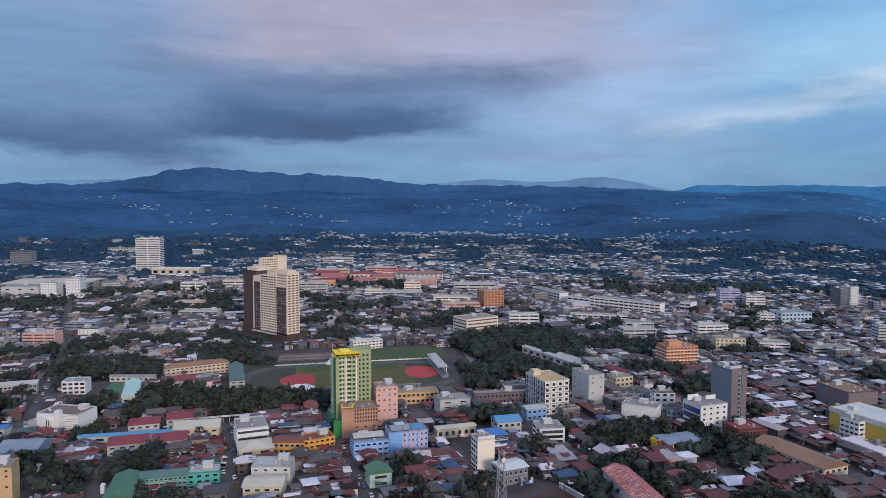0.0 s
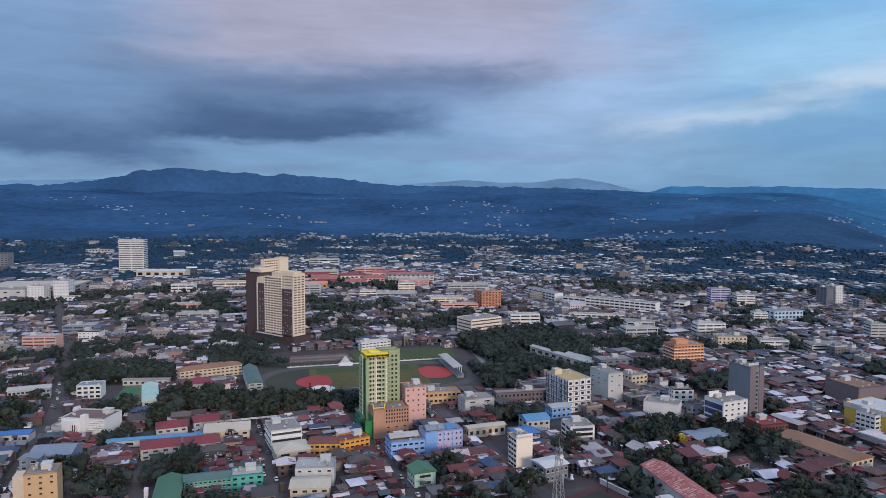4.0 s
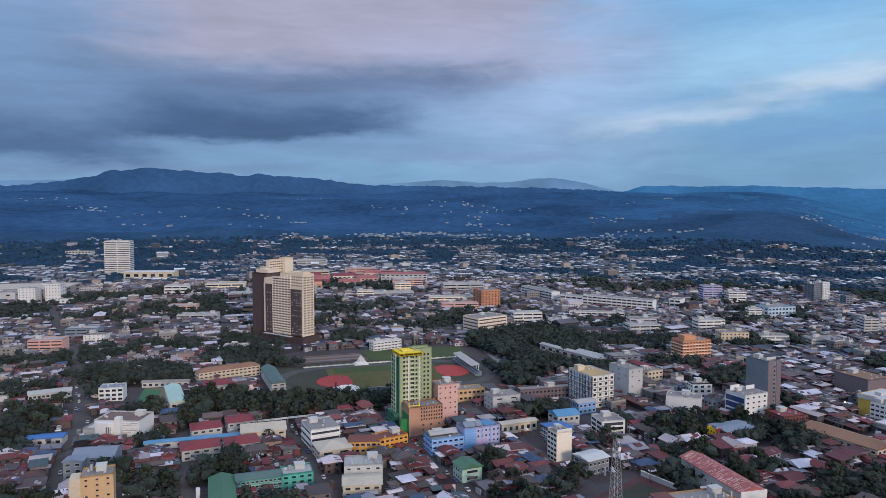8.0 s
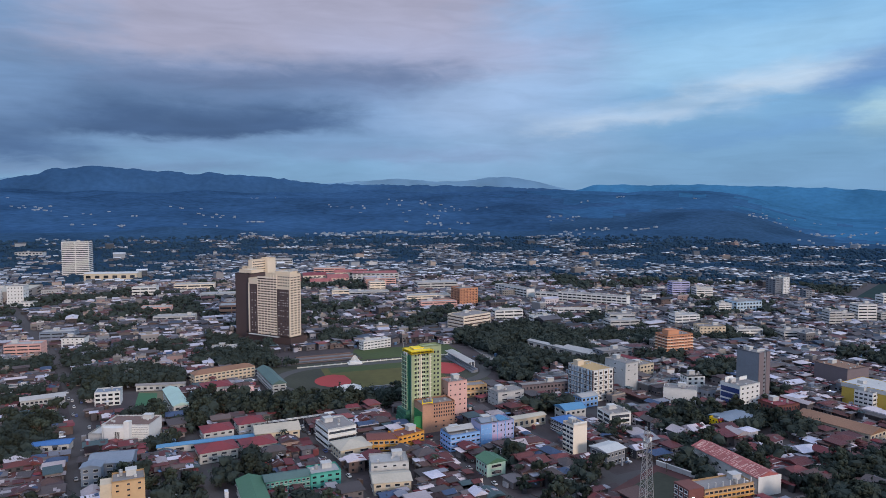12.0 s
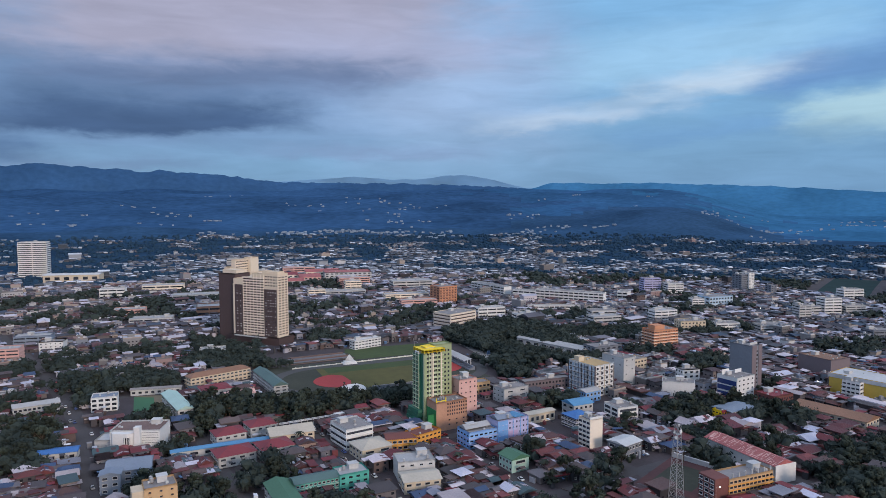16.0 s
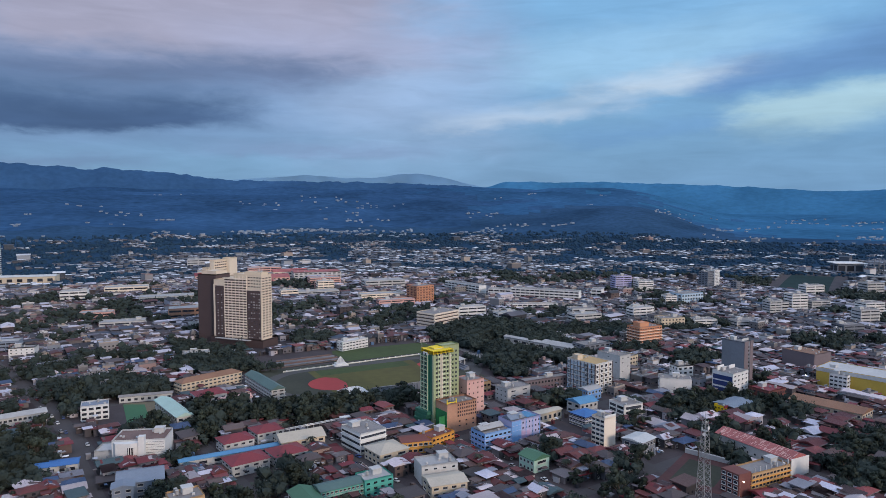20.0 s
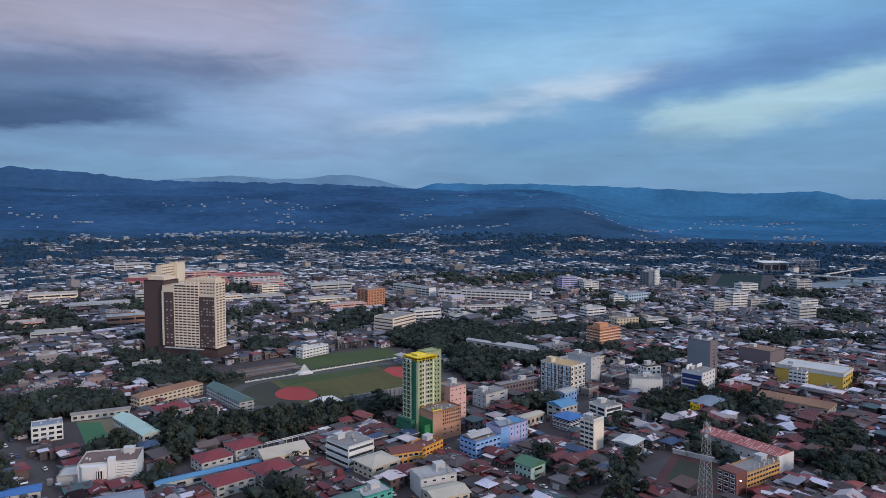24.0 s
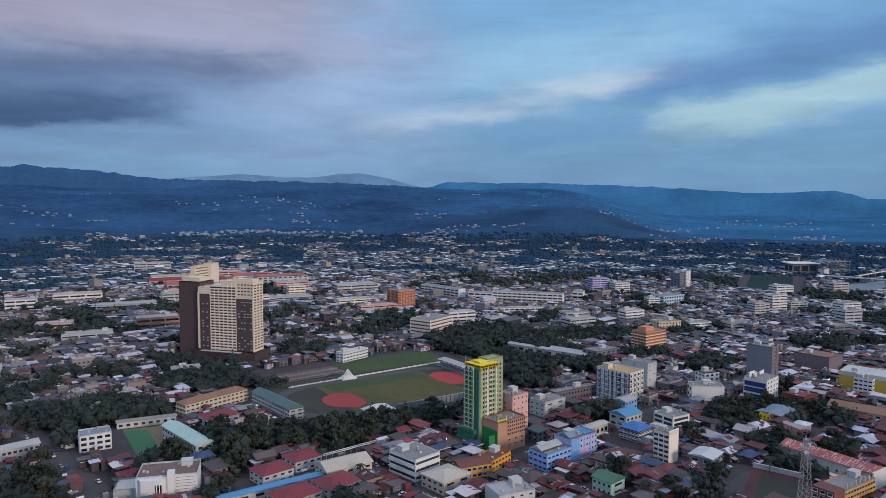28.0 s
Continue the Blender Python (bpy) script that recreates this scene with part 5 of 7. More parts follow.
for x, y_, w_, d_, h_, wall_, roof_ in ((-215, 1205, 46, 40, 8, M_PINK, M_TINRUST), (-165, 1222, 40, 30, 11, M_PALE, M_TINRED), (-122, 1196, 36, 46, 9, M_PINK, M_TINRUST), (-196, 1160, 30, 22, 7, M_TERRA, M_TINRED),
                                        (-150, 1150, 34, 26, 8, M_OFFWHITE, M_TINRUST), (-240, 1250, 50, 24, 10, M_PINK, M_TINRED), (-110, 1256, 60, 26, 12, M_PALE, M_TINRUST)):
    pitched_building("market_hall", "low market hall under a pinkish red tin roof", x, y_, w_, d_, h_, 4, "x", 4, wall_, roof_, 2, 5, 2, group="market halls")
flat_building("red_mall_annex", "pale pink mall annex with rooms on its roof", -80, 1190, 80, 50, 17, 0, M_OFFWHITE, 4, 10, 4, seed=35, deck=M_TINRUST, units=8)
pitched_building("orange_shed", "low shed with a bright orange roof", -214, 1100, 40, 18, 11, 2.5, "x", 5, M_ORANGE, M_ORANGE, 1, 5, 2)
for x, y_, w_, d_, h_, a_, n_ in ((132, 1014, 79, 14, 16, -69, 10), (168, 924, 34, 12, 14, -41, 4), (194, 902, 96, 14, 16.5, -41, 14), (300, 866, 14, 20, 15, -41, 2), (152, 815, 66, 10, 8, -13, 10)):
    flat_building("campus_building", "long white campus building with open gallery bands", x, y_, w_, d_, h_, a_, M_WHITE, max(2, int(h_ / 4)), n_, 1, band=M_WHITE, ww=0.88, wh=0.52, seed=int(x), units=2, stair=False, group="campus buildings", band_out=0.6)
keep_clear(92, 556, 28, 20, 84, 0)
for x, y_, w_, d_ in ((111, 563, 7, 79), (121, 562, 8, 44)):
    pitched_building("covered_walk", "long white tin roofed campus shed", x, y_, w_, d_, 6, 1.2, "y", 28, M_OFFWHITE, M_TINGREY, 1, 2, 8, group="campus sheds")
flat_building("pale_blue_hall", "pale blue and white stepped hall", 390, 786, 38, 24, 14.5, 8, mat("pale_blue_wall", (0.42, 0.55, 0.66), 0.8, 0.1, 0.2), 3, 8, 3, seed=36, band=M_WHITE)
flat_building("river_hall", "wide white hall by the river", 915, 1032, 46, 34, 18, -25, M_GREY, 1, 3, 2, seed=37, deck=M_TINWHITE, ww=0.8, wh=0.6, stair=False, units=0, tanks=0)
hall = next(o for o in bpy.data.objects if o.name == "river_hall")
part("canopy_roof", box(-5, -5, 18, 51, 39, 19.4), M_WHITE, hall, "broad flat white roof")
M_MALL = mat("dusty_beige_mall_wall", (0.33, 0.29, 0.265), 0.85, 0.2, 0.12)
flat_building("beige_mall", "broad dusty beige mall hall with a flat roof", -668, 1022, 128, 84, 15, 6, M_MALL, 3, 6, 2, 2, seed=38, units=8, ww=0.4, deck=M_TINBEIGE)
flat_building("mall_annex", "low grey annex before the mall", -640, 992, 52, 26, 15, 4, M_OFFWHITE, 2, 3, 2, 2, seed=40, units=6, ww=0.3, wh=0.3)
for x, y_, w_, h_ in ((-577, 982, 22, 22), (-543, 986, 20, 28)):
    flat_building("mall_stair_tower", "white mall tower with small square windows", x, y_, w_, 20, h_, 3, M_WHITE, 6, 5, 3, 3, seed=39, ww=0.35, wh=0.4, group="mall towers")
flat_building("mall_kiosk", "small white annex beside the mall", -520, 968, 17, 14, 8, 3, M_WHITE, 2, 3, 2, 2, seed=45, stair=False)
flat_building("grey_slab", "distant grey slab below the hills", -935, 1484, 44, 22, 33, 0, M_GREY, 7, 6, 2, seed=47, ww=0.8, wh=0.4)
flat_building("pale_terrace", "distant long pale building below the hills", -872, 1790, 62, 24, 20, 0, M_OFFWHITE, 3, 8, 2, seed=41)
for x, y_, w_, d_, h_, wall_, n_ in ((-58, 1038, 24, 18, 19, M_PALE, 5), (-12, 934, 62, 20, 11, M_PALE, 3), (18, 1062, 64, 30, 14, M_OFFWHITE, 3), (0, 874, 48, 15, 11, M_PINK, 3), (-114, 1002, 24, 18, 12, M_PALE, 3), (-90, 1010, 60, 24, 8, M_OFFWHITE, 2),
                                  (-237, 1282, 60, 30, 14, M_CREAM, 3), (-268, 1536, 66, 26, 15, M_OFFWHITE, 3), (-150, 1340, 60, 24, 13, M_PINK, 3), (-60, 1130, 50, 24, 14, M_PINK, 4), (76, 778, 34, 14, 13, M_WHITE, 3), (112, 744, 26, 14, 10, M_WHITE, 2),
                                  (-405, 1058, 34, 18, 15, M_WHITE, 3), (-350, 890, 36, 20, 9, M_PINK, 2), (-400, 722, 32, 16, 11, M_SLATE, 3), (-402, 652, 30, 16, 13, M_PINK, 4), (184, 694, 34, 18, 12, M_OFFWHITE, 3), (262, 700, 26, 14, 15, M_WHITE, 4),
                                  (-224, 1046, 46, 20, 16, M_OFFWHITE, 4), (-252, 872, 44, 26, 12, M_TERRA, 2), (-318, 822, 46, 20, 8, M_OFFWHITE, 2), (-300, 1010, 70, 26, 9, M_OFFWHITE, 2), (-360, 1120, 60, 26, 11, M_PALE, 2), (-222, 636, 22, 12, 8, M_WHITE, 2)):
    flat_building("commercial_block", "pale commercial block with dark ribbon windows", x, y_, w_, d_, h_, 3, wall_, n_, 3, 1, band=wall_, ww=0.92, wh=0.45, seed=int(abs(x)) % 89 + 3, band_out=0.5, units=4, deck=M_TINGREY, group="commercial blocks")
for x, y_, w_, d_, h_, wall_, n_ in ((274, 715, 24, 16, 13, M_WHITE, 4), (402, 906, 24, 18, 18, M_WHITE, 5), (431, 674, 15, 14, 19, M_OFFWHITE, 6), (487, 698, 22, 16, 22, M_WHITE, 6), (512, 692, 26, 14, 13, M_OFFWHITE, 4),
                                  (336, 617, 31, 18, 10, M_OFFWHITE, 3), (295, 634, 27, 16, 10.5, M_WHITE, 3), (192, 716, 29, 18, 15, M_OFFWHITE, 4), (-60, 1064, 21, 14, 15, M_PINK, 4), (375, 926, 26, 18, 24, M_LILAC, 7), (366, 787, 16, 12, 13, M_WHITE, 4),
                                  (462, 700, 20, 14, 12, M_OFFWHITE, 3), (610, 800, 30, 16, 16, M_WHITE, 4), (690, 770, 28, 18, 20, M_OFFWHITE, 5), (478, 592, 24, 14, 19, M_OFFWHITE, 5), (420, 560, 24, 18, 11, M_GREY, 3), (540, 640, 26, 18, 17, M_WHITE, 5)):
    flat_building("town_office", "pale mid-rise town office with ribbon windows", x, y_, w_, d_, h_, -6, wall_, n_, 2, 1, band=wall_, ww=0.92, wh=0.42, seed=int(x) % 97, band_out=0.5, units=3, group="town offices")
flat_building("cream_column_block", "cream block with brown flank and tall piers", 255, 636, 27, 16, 14, -6, M_CREAM, 4, 7, 3, seed=46, ww=0.5)
flat_building("grey_long_store", "grey store block with a pale flat roof", 120, 556, 30, 17, 10, 12, M_GREY, 3, 5, 3, seed=42)
flat_building("cream_shop", "cream three-storey shop with tall windows", 128, 500, 15, 12, 11, 22, M_CREAM, 3, 4, 3, seed=43)
flat_building("brown_theatre", "big windowless mauve-brown theatre block", 269, 449, 24, 28, 14.5, 14, M_MAUVE, 3, 0, 0, seed=44, units=5, deck=M_TINBROWN)


def lattice_mast():
    """A steel lattice mast with drum aerials near its top."""
    t = thing("radio_mast", 23.7, 269.6, 0, 12, "slender steel lattice radio mast with drum aerials", "mast")
    top, b0, b1 = 40.0, 2.6, 0.9

    def bar(a, b, r):
        bm = bmesh.new()
        a, b = Vector(a), Vector(b)
        q = (b - a).to_track_quat("Z", "Y").to_matrix().to_4x4()
        bmesh.ops.create_cone(bm, cap_ends=True, segments=5, radius1=r, radius2=r, depth=(b - a).length, matrix=Matrix.Translation((a + b) / 2) @ q)
        return bm

    legs = [(-1, -1), (1, -1), (1, 1), (-1, 1)]
    for sx, sy in legs:
        part("leg", bar((sx * b0, sy * b0, 0), (sx * b1, sy * b1, top), 0.13), M_STEEL, t)
    n = 14
    for k in range(n):
        z0, z1 = top * k / n, top * (k + 1) / n
        r0, r1 = b0 + (b1 - b0) * k / n, b0 + (b1 - b0) * (k + 1) / n
        for i in range(4):
            a, b_ = legs[i], legs[(i + 1) % 4]
            part("brace", bar((a[0] * r0, a[1] * r0, z0), (b_[0] * r1, b_[1] * r1, z1), 0.06), M_STEEL, t)
            part("brace", bar((b_[0] * r0, b_[1] * r0, z0), (a[0] * r1, a[1] * r1, z1), 0.06), M_STEEL, t)
    for z, s, a in ((36.5, 1.0, 20), (35.5, 0.8, 200), (33.8, 0.9, 300), (38.5, 0.6, 120)):
        bm = bmesh.new()
        bmesh.ops.create_cone(bm, cap_ends=True, segments=14, radius1=s * 0.8, radius2=s, depth=0.5, matrix=pose(0, 0, z, 90, 0, a) @ pose(0, 0, 1.4))
        drum = part("drum_aerial", bm, M_WHITE, t, "white drum aerial")
        part("mount", bar((0, 0, z), Vector((0, 0, z)) + pose(0, 0, 0, 90, 0, a).to_3x3() @ Vector((0, 0, 1.2)), 0.08), M_STEEL, drum)
    part("spike", bar((0, 0, top), (0, 0, top + 4), 0.07), M_STEEL, t)
    part("deck", box(-1.3, -1.3, 35, 1.3, 1.3, 35.15), M_STEEL, t)
    keep_clear(20, 266, 12, 8, 8)


lattice_mast()


def bridge():
    """The long pale road bridge over the river."""
    t = thing("river_bridge", 862, 938, 0, -65.7, "long pale concrete road bridge on piers", "bridge")
    deck = part("deck", box(0, 0, 6.4, 250, 9, 7.4), M_PAVE, t)
    for s_ in (0.0, 8.6):
        part("railing", box(0, s_, 7.4, 250, s_ + 0.4, 8.4), M_WHITE, deck)
    me = finish(box(-1.2, 1, -2, 1.2, 8, 6.4), "pier", M_PAVE)
    for k in range(8):
        place("pier", me, t, pose(14 + k * 31, 0, 0))
    q = thing("approach_viaduct", 930, 905, 0, 16, "pale raised approach road on piers", "bridge")
    deck = part("deck", box(0, 0, 6.0, 190, 8, 7.0), M_PAVE, q)
    part("railing", box(0, 0, 7.0, 190, 0.4, 8.0), M_WHITE, deck)
    for k in range(6):
        place("pier", me, q, pose(14 + k * 32, 0, -0.4))
    keep_clear(862, 938, -65.7, 250, 9, 0), keep_clear(930, 905, 16, 190, 8, 0)


def skeleton_block():
    """A bare concrete frame of a block under construction near the river hall."""
    t = thing("building_frame", 950, 985, 0, -20, "bare grey concrete frame of an unfinished block", "building")
    slab = finish(box(0, 0, -0.4, 46, 20, 0), "floor_slab", M_GREY)
    col = finish(box(-0.5, -0.5, 0, 0.5, 0.5, 4.6), "column", M_GREY)
    for f in range(1, 6):
        place("floor_slab", slab, t, pose(0, 0, f * 5))
    for f in range(6):
        for i in range(6):
            for j in range(2):
                place("column", col, t, pose(1 + i * 8.8, 1 + j * 18, f * 5))


def covered_walkway():
    """A white railed walkway roof that runs along the street behind the school."""
    t = thing("covered_walkway", -165, 417, 0, 17, "long white railed walkway roof on posts", "walkway")
    for y_ in (0, 1.9):
        part("rail", box(0, y_, 3.6, 52, y_ + 0.4, 4.0), M_WHITE, t)
    part("roof", box(0, 0.4, 3.5, 52, 1.9, 3.7), M_BROWN, t)
    me = finish(box(-0.12, 0.9, 0, 0.12, 1.2, 3.6), "post", M_WHITE)
    for k in range(14):
        place("post", me, t, pose(1 + k * 3.9, 0, 0))
    part("gate_room", box(50, -0.8, 1.0, 59, 3.0, 4.6), M_WHITE, t)
    keep_clear(-165, 417, 17, 60, 4)



def street_lamp(x, y, turn):
    t = thing("street_lamp", x, y, 0, turn, "tall steel street lamp with a lit white head", "street lamp", "street lamps")
    bm = bmesh.new()
    bmesh.ops.create_cone(bm, cap_ends=True, segments=8, radius1=0.12, radius2=0.07, depth=8.0, matrix=pose(0, 0, 4.0))
    part("pole", bm, M_STEEL, t)
    arm = part("arm", box(-0.05, -1.5, 7.85, 0.05, 0.05, 7.95), M_STEEL, t)
    part("lamp_head", box(-0.28, -2.2, 7.72, 0.28, -1.4, 7.95), M_LAMP, arm, "lit white lamp head")


for k, (x, y) in enumerate(((231, 421), (111, 400), (45, 271), (-106, 482), (-85, 408), (420, 724))):
    street_lamp(x, y, 40 * k)
bridge(), skeleton_block(), covered_walkway()

# ---------------------------------------------------------------- trees


def tri_mesh(name, verts, tris, *materials, flat=True):
    me = bpy.data.meshes.new(name)
    verts, tris = np.asarray(verts, np.float32), np.asarray(tris, np.int32)
    me.vertices.add(len(verts))
    me.vertices.foreach_set("co", verts.ravel())
    me.loops.add(tris.size)
    me.loops.foreach_set("vertex_index", tris.ravel())
    me.polygons.add(len(tris))
    me.polygons.foreach_set("loop_start", np.arange(0, tris.size, 3, dtype=np.int32))
    me.update(calc_edges=True)
    for m in materials:
        me.materials.append(m)
    me.shade_flat()
    return me


nrng = np.random.default_rng(11)


def ico(level):
    bm = bmesh.new()
    bmesh.ops.create_icosphere(bm, subdivisions=level, radius=1.0)
    bm.verts.index_update()
    v = np.array([p.co for p in bm.verts])
    f = np.array([[q.index for q in p.verts] for p in bm.faces])
    bm.free()
    return v, f


ICO1, ICO2 = ico(1), ico(2)


def leaf_crown(seed, spread, high, clumps, leaves):
    """A crown of leaf sprays on many small clumps round an uneven dome."""
    r = np.random.default_rng(seed)
    verts, tris = [], []
    base = 0
    for k in range(clumps):
        a, e = r.uniform(0, 2 * math.pi), r.uniform(-0.25, 1.0)
        rad = math.sqrt(max(0.05, 1 - max(0, e) ** 2)) * r.uniform(0.35, 1.0)
        c = np.array([spread * rad * math.cos(a), spread * rad * math.sin(a), high * (0.45 + 0.5 * e)])
        size = spread * r.uniform(0.24, 0.42)
        n = leaves
        d = r.normal(size=(n, 3))
        d /= np.linalg.norm(d, axis=1)[:, None]
        p = c + d * size * r.uniform(0.55, 1.05, (n, 1)) * np.array([1, 1, 0.75])
        s = r.uniform(0.35, 0.8, n)
        t1 = np.cross(d, r.normal(size=(n, 3)))
        t1 /= np.linalg.norm(t1, axis=1)[:, None] + 1e-6
        t2 = np.cross(d, t1) + d * r.uniform(-0.5, 0.5, (n, 1))
        q = np.stack([p - t1 * s[:, None], p + t2 * s[:, None] * 0.7, p + t1 * s[:, None], p - t2 * s[:, None] * 0.7], 1)
        verts.append(q.reshape(-1, 3))
        i = base + np.arange(n)[:, None] * 4
        tris.append(np.concatenate([i + [0, 1, 2], i + [0, 2, 3]]))
        base += 4 * n
        v = ICO1[0] * size * 0.62 * r.uniform(0.75, 1.2, (len(ICO1[0]), 1)) + c
        verts.append(v)
        tris.append(ICO1[1] + base)
        base += len(v)
    return tri_mesh("crown", np.concatenate(verts), np.concatenate(tris), M_LEAF)


def trunk_bm(high, spread, seed):
    r = random.Random(seed)
    bm = bmesh.new()
    bmesh.ops.create_cone(bm, cap_ends=True, segments=7, radius1=0.38, radius2=0.2, depth=high * 0.6, matrix=pose(0, 0, high * 0.3))
    for k in range(4):
        a = k * 1.57 + r.uniform(-0.4, 0.4)
        e = Vector((math.cos(a) * spread * 0.55, math.sin(a) * spread * 0.55, high * r.uniform(0.65, 0.85)))
        s = Vector((0, 0, high * 0.4))
        q = (e - s).to_track_quat("Z", "Y").to_matrix().to_4x4()
        bmesh.ops.create_cone(bm, cap_ends=False, segments=5, radius1=0.16, radius2=0.06, depth=(e - s).length, matrix=Matrix.Translation((s + e) / 2) @ q)
    return bm


def tree_prototype(seed, spread, high, label):
    t = thing("tree", 0, 0, -400, 0, label, "tree", "town trees")
    part("trunk", trunk_bm(high, spread, seed), M_BARK, t)
    c = new("crown", leaf_crown(seed, spread, high, 16, 46))
    c.parent = t
    return t


def palm(x, y, high, seed):
    """A coconut palm: a ringed bent trunk and arching fronds."""
    r = random.Random(seed)
    t = thing("palm_tree", x, y, 0, r.uniform(0, 360), "tall coconut palm with drooping fronds", "tree", "palms")
    bm = bmesh.new()
    bmesh.ops.create_cone(bm, cap_ends=True, segments=7, radius1=0.25, radius2=0.14, depth=high, matrix=pose(0, 0, high / 2))
    part("trunk", bm, M_BARK, t)
    bm = bmesh.new()
    for k in range(13):
        a = k * 0.483 + r.uniform(-0.1, 0.1)
        prev = None
        up = r.uniform(0.2, 0.9)
        for i in range(6):
            f = i / 5
            rad, z = 3.4 * f, high + up * 2.2 * f - 2.6 * f * f
            w = 0.5 * math.sin(math.pi * (0.12 + 0.86 * f))
            p = Vector((math.cos(a) * rad, math.sin(a) * rad, z))
            n = Vector((-math.sin(a), math.cos(a), -0.25)) * w
            row = [bm.verts.new(p + n), bm.verts.new(p), bm.verts.new(p - Vector((n.x, n.y, -n.z)))]
            if prev:
                bm.faces.new((prev[0], prev[1], row[1], row[0])), bm.faces.new((prev[1], prev[2], row[2], row[1]))
            prev = row
    part("fronds", bm, M_LEAF, t)


PROTO_TREES = [tree_prototype(i + 3, s, h, l) for i, (s, h, l) in enumerate((
    (4.2, 9.0, "round leafy dark green street tree"), (5.4, 11.5, "broad spreading dark green tree"), (3.4, 8.0, "small dense dark green tree"),
    (6.6, 13.0, "huge old spreading rain tree"), (4.6, 12.5, "tall uneven dark green tree"), (3.0, 6.5, "low bushy green tree")))]
TREES_NEAR, TREES_FAR = [], []

# groves: middle, half sizes, the share of their ground under trees
GROVES = ((-194, 440, 9, 26, 1.0), (-206, 400, 9, 10, 0.9), (-264, 568, 30, 14, 0.9), (-238, 546, 26, 9, 1.0), (-222, 775, 18, 16, 0.9), (-205, 672, 22, 12, 0.9), (-280, 505, 7, 14, 0.8),
          (72, 655, 66, 78, 1.0), (45, 560, 34, 34, 0.95), (-85, 463, 52, 11, 1.0), (-196, 478, 26, 16, 0.8), (-176, 468, 18, 16, 0.8), (-150, 470, 20, 16, 0.9), (-196, 622, 34, 26, 0.7),
          (-292, 405, 22, 44, 0.85), (130, 398, 34, 10, 1.0), (104, 390, 20, 12, 1.0), (86, 340, 11, 9, 1.0), (72, 312, 9, 16, 1.0), (112, 262, 16, 10, 0.95), (140, 270, 11, 8, 0.9), (145, 300, 12, 8, 0.8), (126, 322, 12, 9, 0.9), (156, 300, 13, 9, 0.9), (160, 262, 16, 10, 0.8), (116, 268, 14, 10, 0.8), (94, 373, 12, 9, 0.9), (175, 300, 9, 8, 0.6),
          (27, 428, 18, 9, 0.9), (68, 400, 9, 9, 0.7), (-290, 560, 40, 18, 0.6), (-40, 770, 60, 30, 0.6), (-330, 640, 40, 30, 0.5), (-235, 300, 24, 12, 0.8), (-124, 300, 16, 12, 0.6),
          (15, 318, 8, 9, 0.8), (200, 640, 60, 24, 0.6), (150, 760, 90, 40, 0.7), (300, 640, 60, 20, 0.5), (-230, 440, 12, 14, 0.9), (-140, 440, 14, 8, 0.8), (-115, 455, 14, 9, 0.8),
          (-24, 340, 9, 8, 0.8), (-185, 330, 12, 9, 0.7), (-207, 690, 16, 13, 0.9), (-172, 664, 16, 10, 0.9), (-225, 705, 14, 14, 0.8), (-355, 605, 40, 22, 0.9), (-191, 600, 42, 26, 0.95), (-337, 505, 22, 20, 0.5), (-300, 455, 18, 24, 0.4), (-206, 462, 30, 14, 0.9), (-269, 540, 40, 14, 0.7),
          (-299, 850, 60, 26, 0.7), (-124, 873, 46, 26, 0.8), (-114, 690, 26, 22, 0.8), (-136, 789, 40, 30, 0.8), (35, 826, 40, 26, 0.7), (-20, 835, 50, 26, 0.7), (201, 507, 24, 22, 0.8), (166, 360, 18, 10, 0.7),
          (128, 285, 16, 10, 0.6), (150, 292, 12, 9, 0.6), (178, 318, 14, 9, 0.6), (99, 317, 9, 12, 0.9), (150, 372, 16, 9, 0.9), (49, 372, 8, 8, 0.8), (-160, 457, 24, 12, 0.9), (-118, 449, 22, 10, 0.9), (100, 570, 34, 46, 0.9),
          (330, 770, 60, 26, 0.7), (330, 1060, 80, 40, 0.7), (500, 1200, 120, 50, 0.7), (178, 640, 40, 26, 0.7), (-216, 352, 14, 12, 0.7), (-155, 338, 16, 8, 0.6), (-260, 668, 50, 20, 0.6), (-60, 905, 60, 24, 0.6),
          (1150, 1080, 200, 50, 0.7), (540, 1090, 180, 60, 0.6), (680, 748, 60, 18, 0.7), (1010, 930, 90, 20, 0.6),
          (30, 520, 16, 22, 0.9), (150, 292, 11, 10, 0.9), (164, 378, 14, 10, 0.8), (-282, 470, 6, 9, 0.8), (95, 345, 9, 10, 0.9), (118, 400, 12, 9, 0.9))


def grove(x, y):
    best = 0.0
    for gx, gy, rx, ry, p in GROVES:
        q = ((x - gx) / rx) ** 2 + ((y - gy) / ry) ** 2
        if q < 1:
            best = max(best, p)
    return best


def in_view(x, y):
    return min(-0.68 * y - 8, -0.15 * y - 240) < x < 1.68 * (y - 56) - 185


def off_street(x, y, pad):
    u, v = uv(x, y)
    return min(abs(u - s) for s in STREETS_U) > pad and min(abs(v - s) for s in STREETS_V) > pad


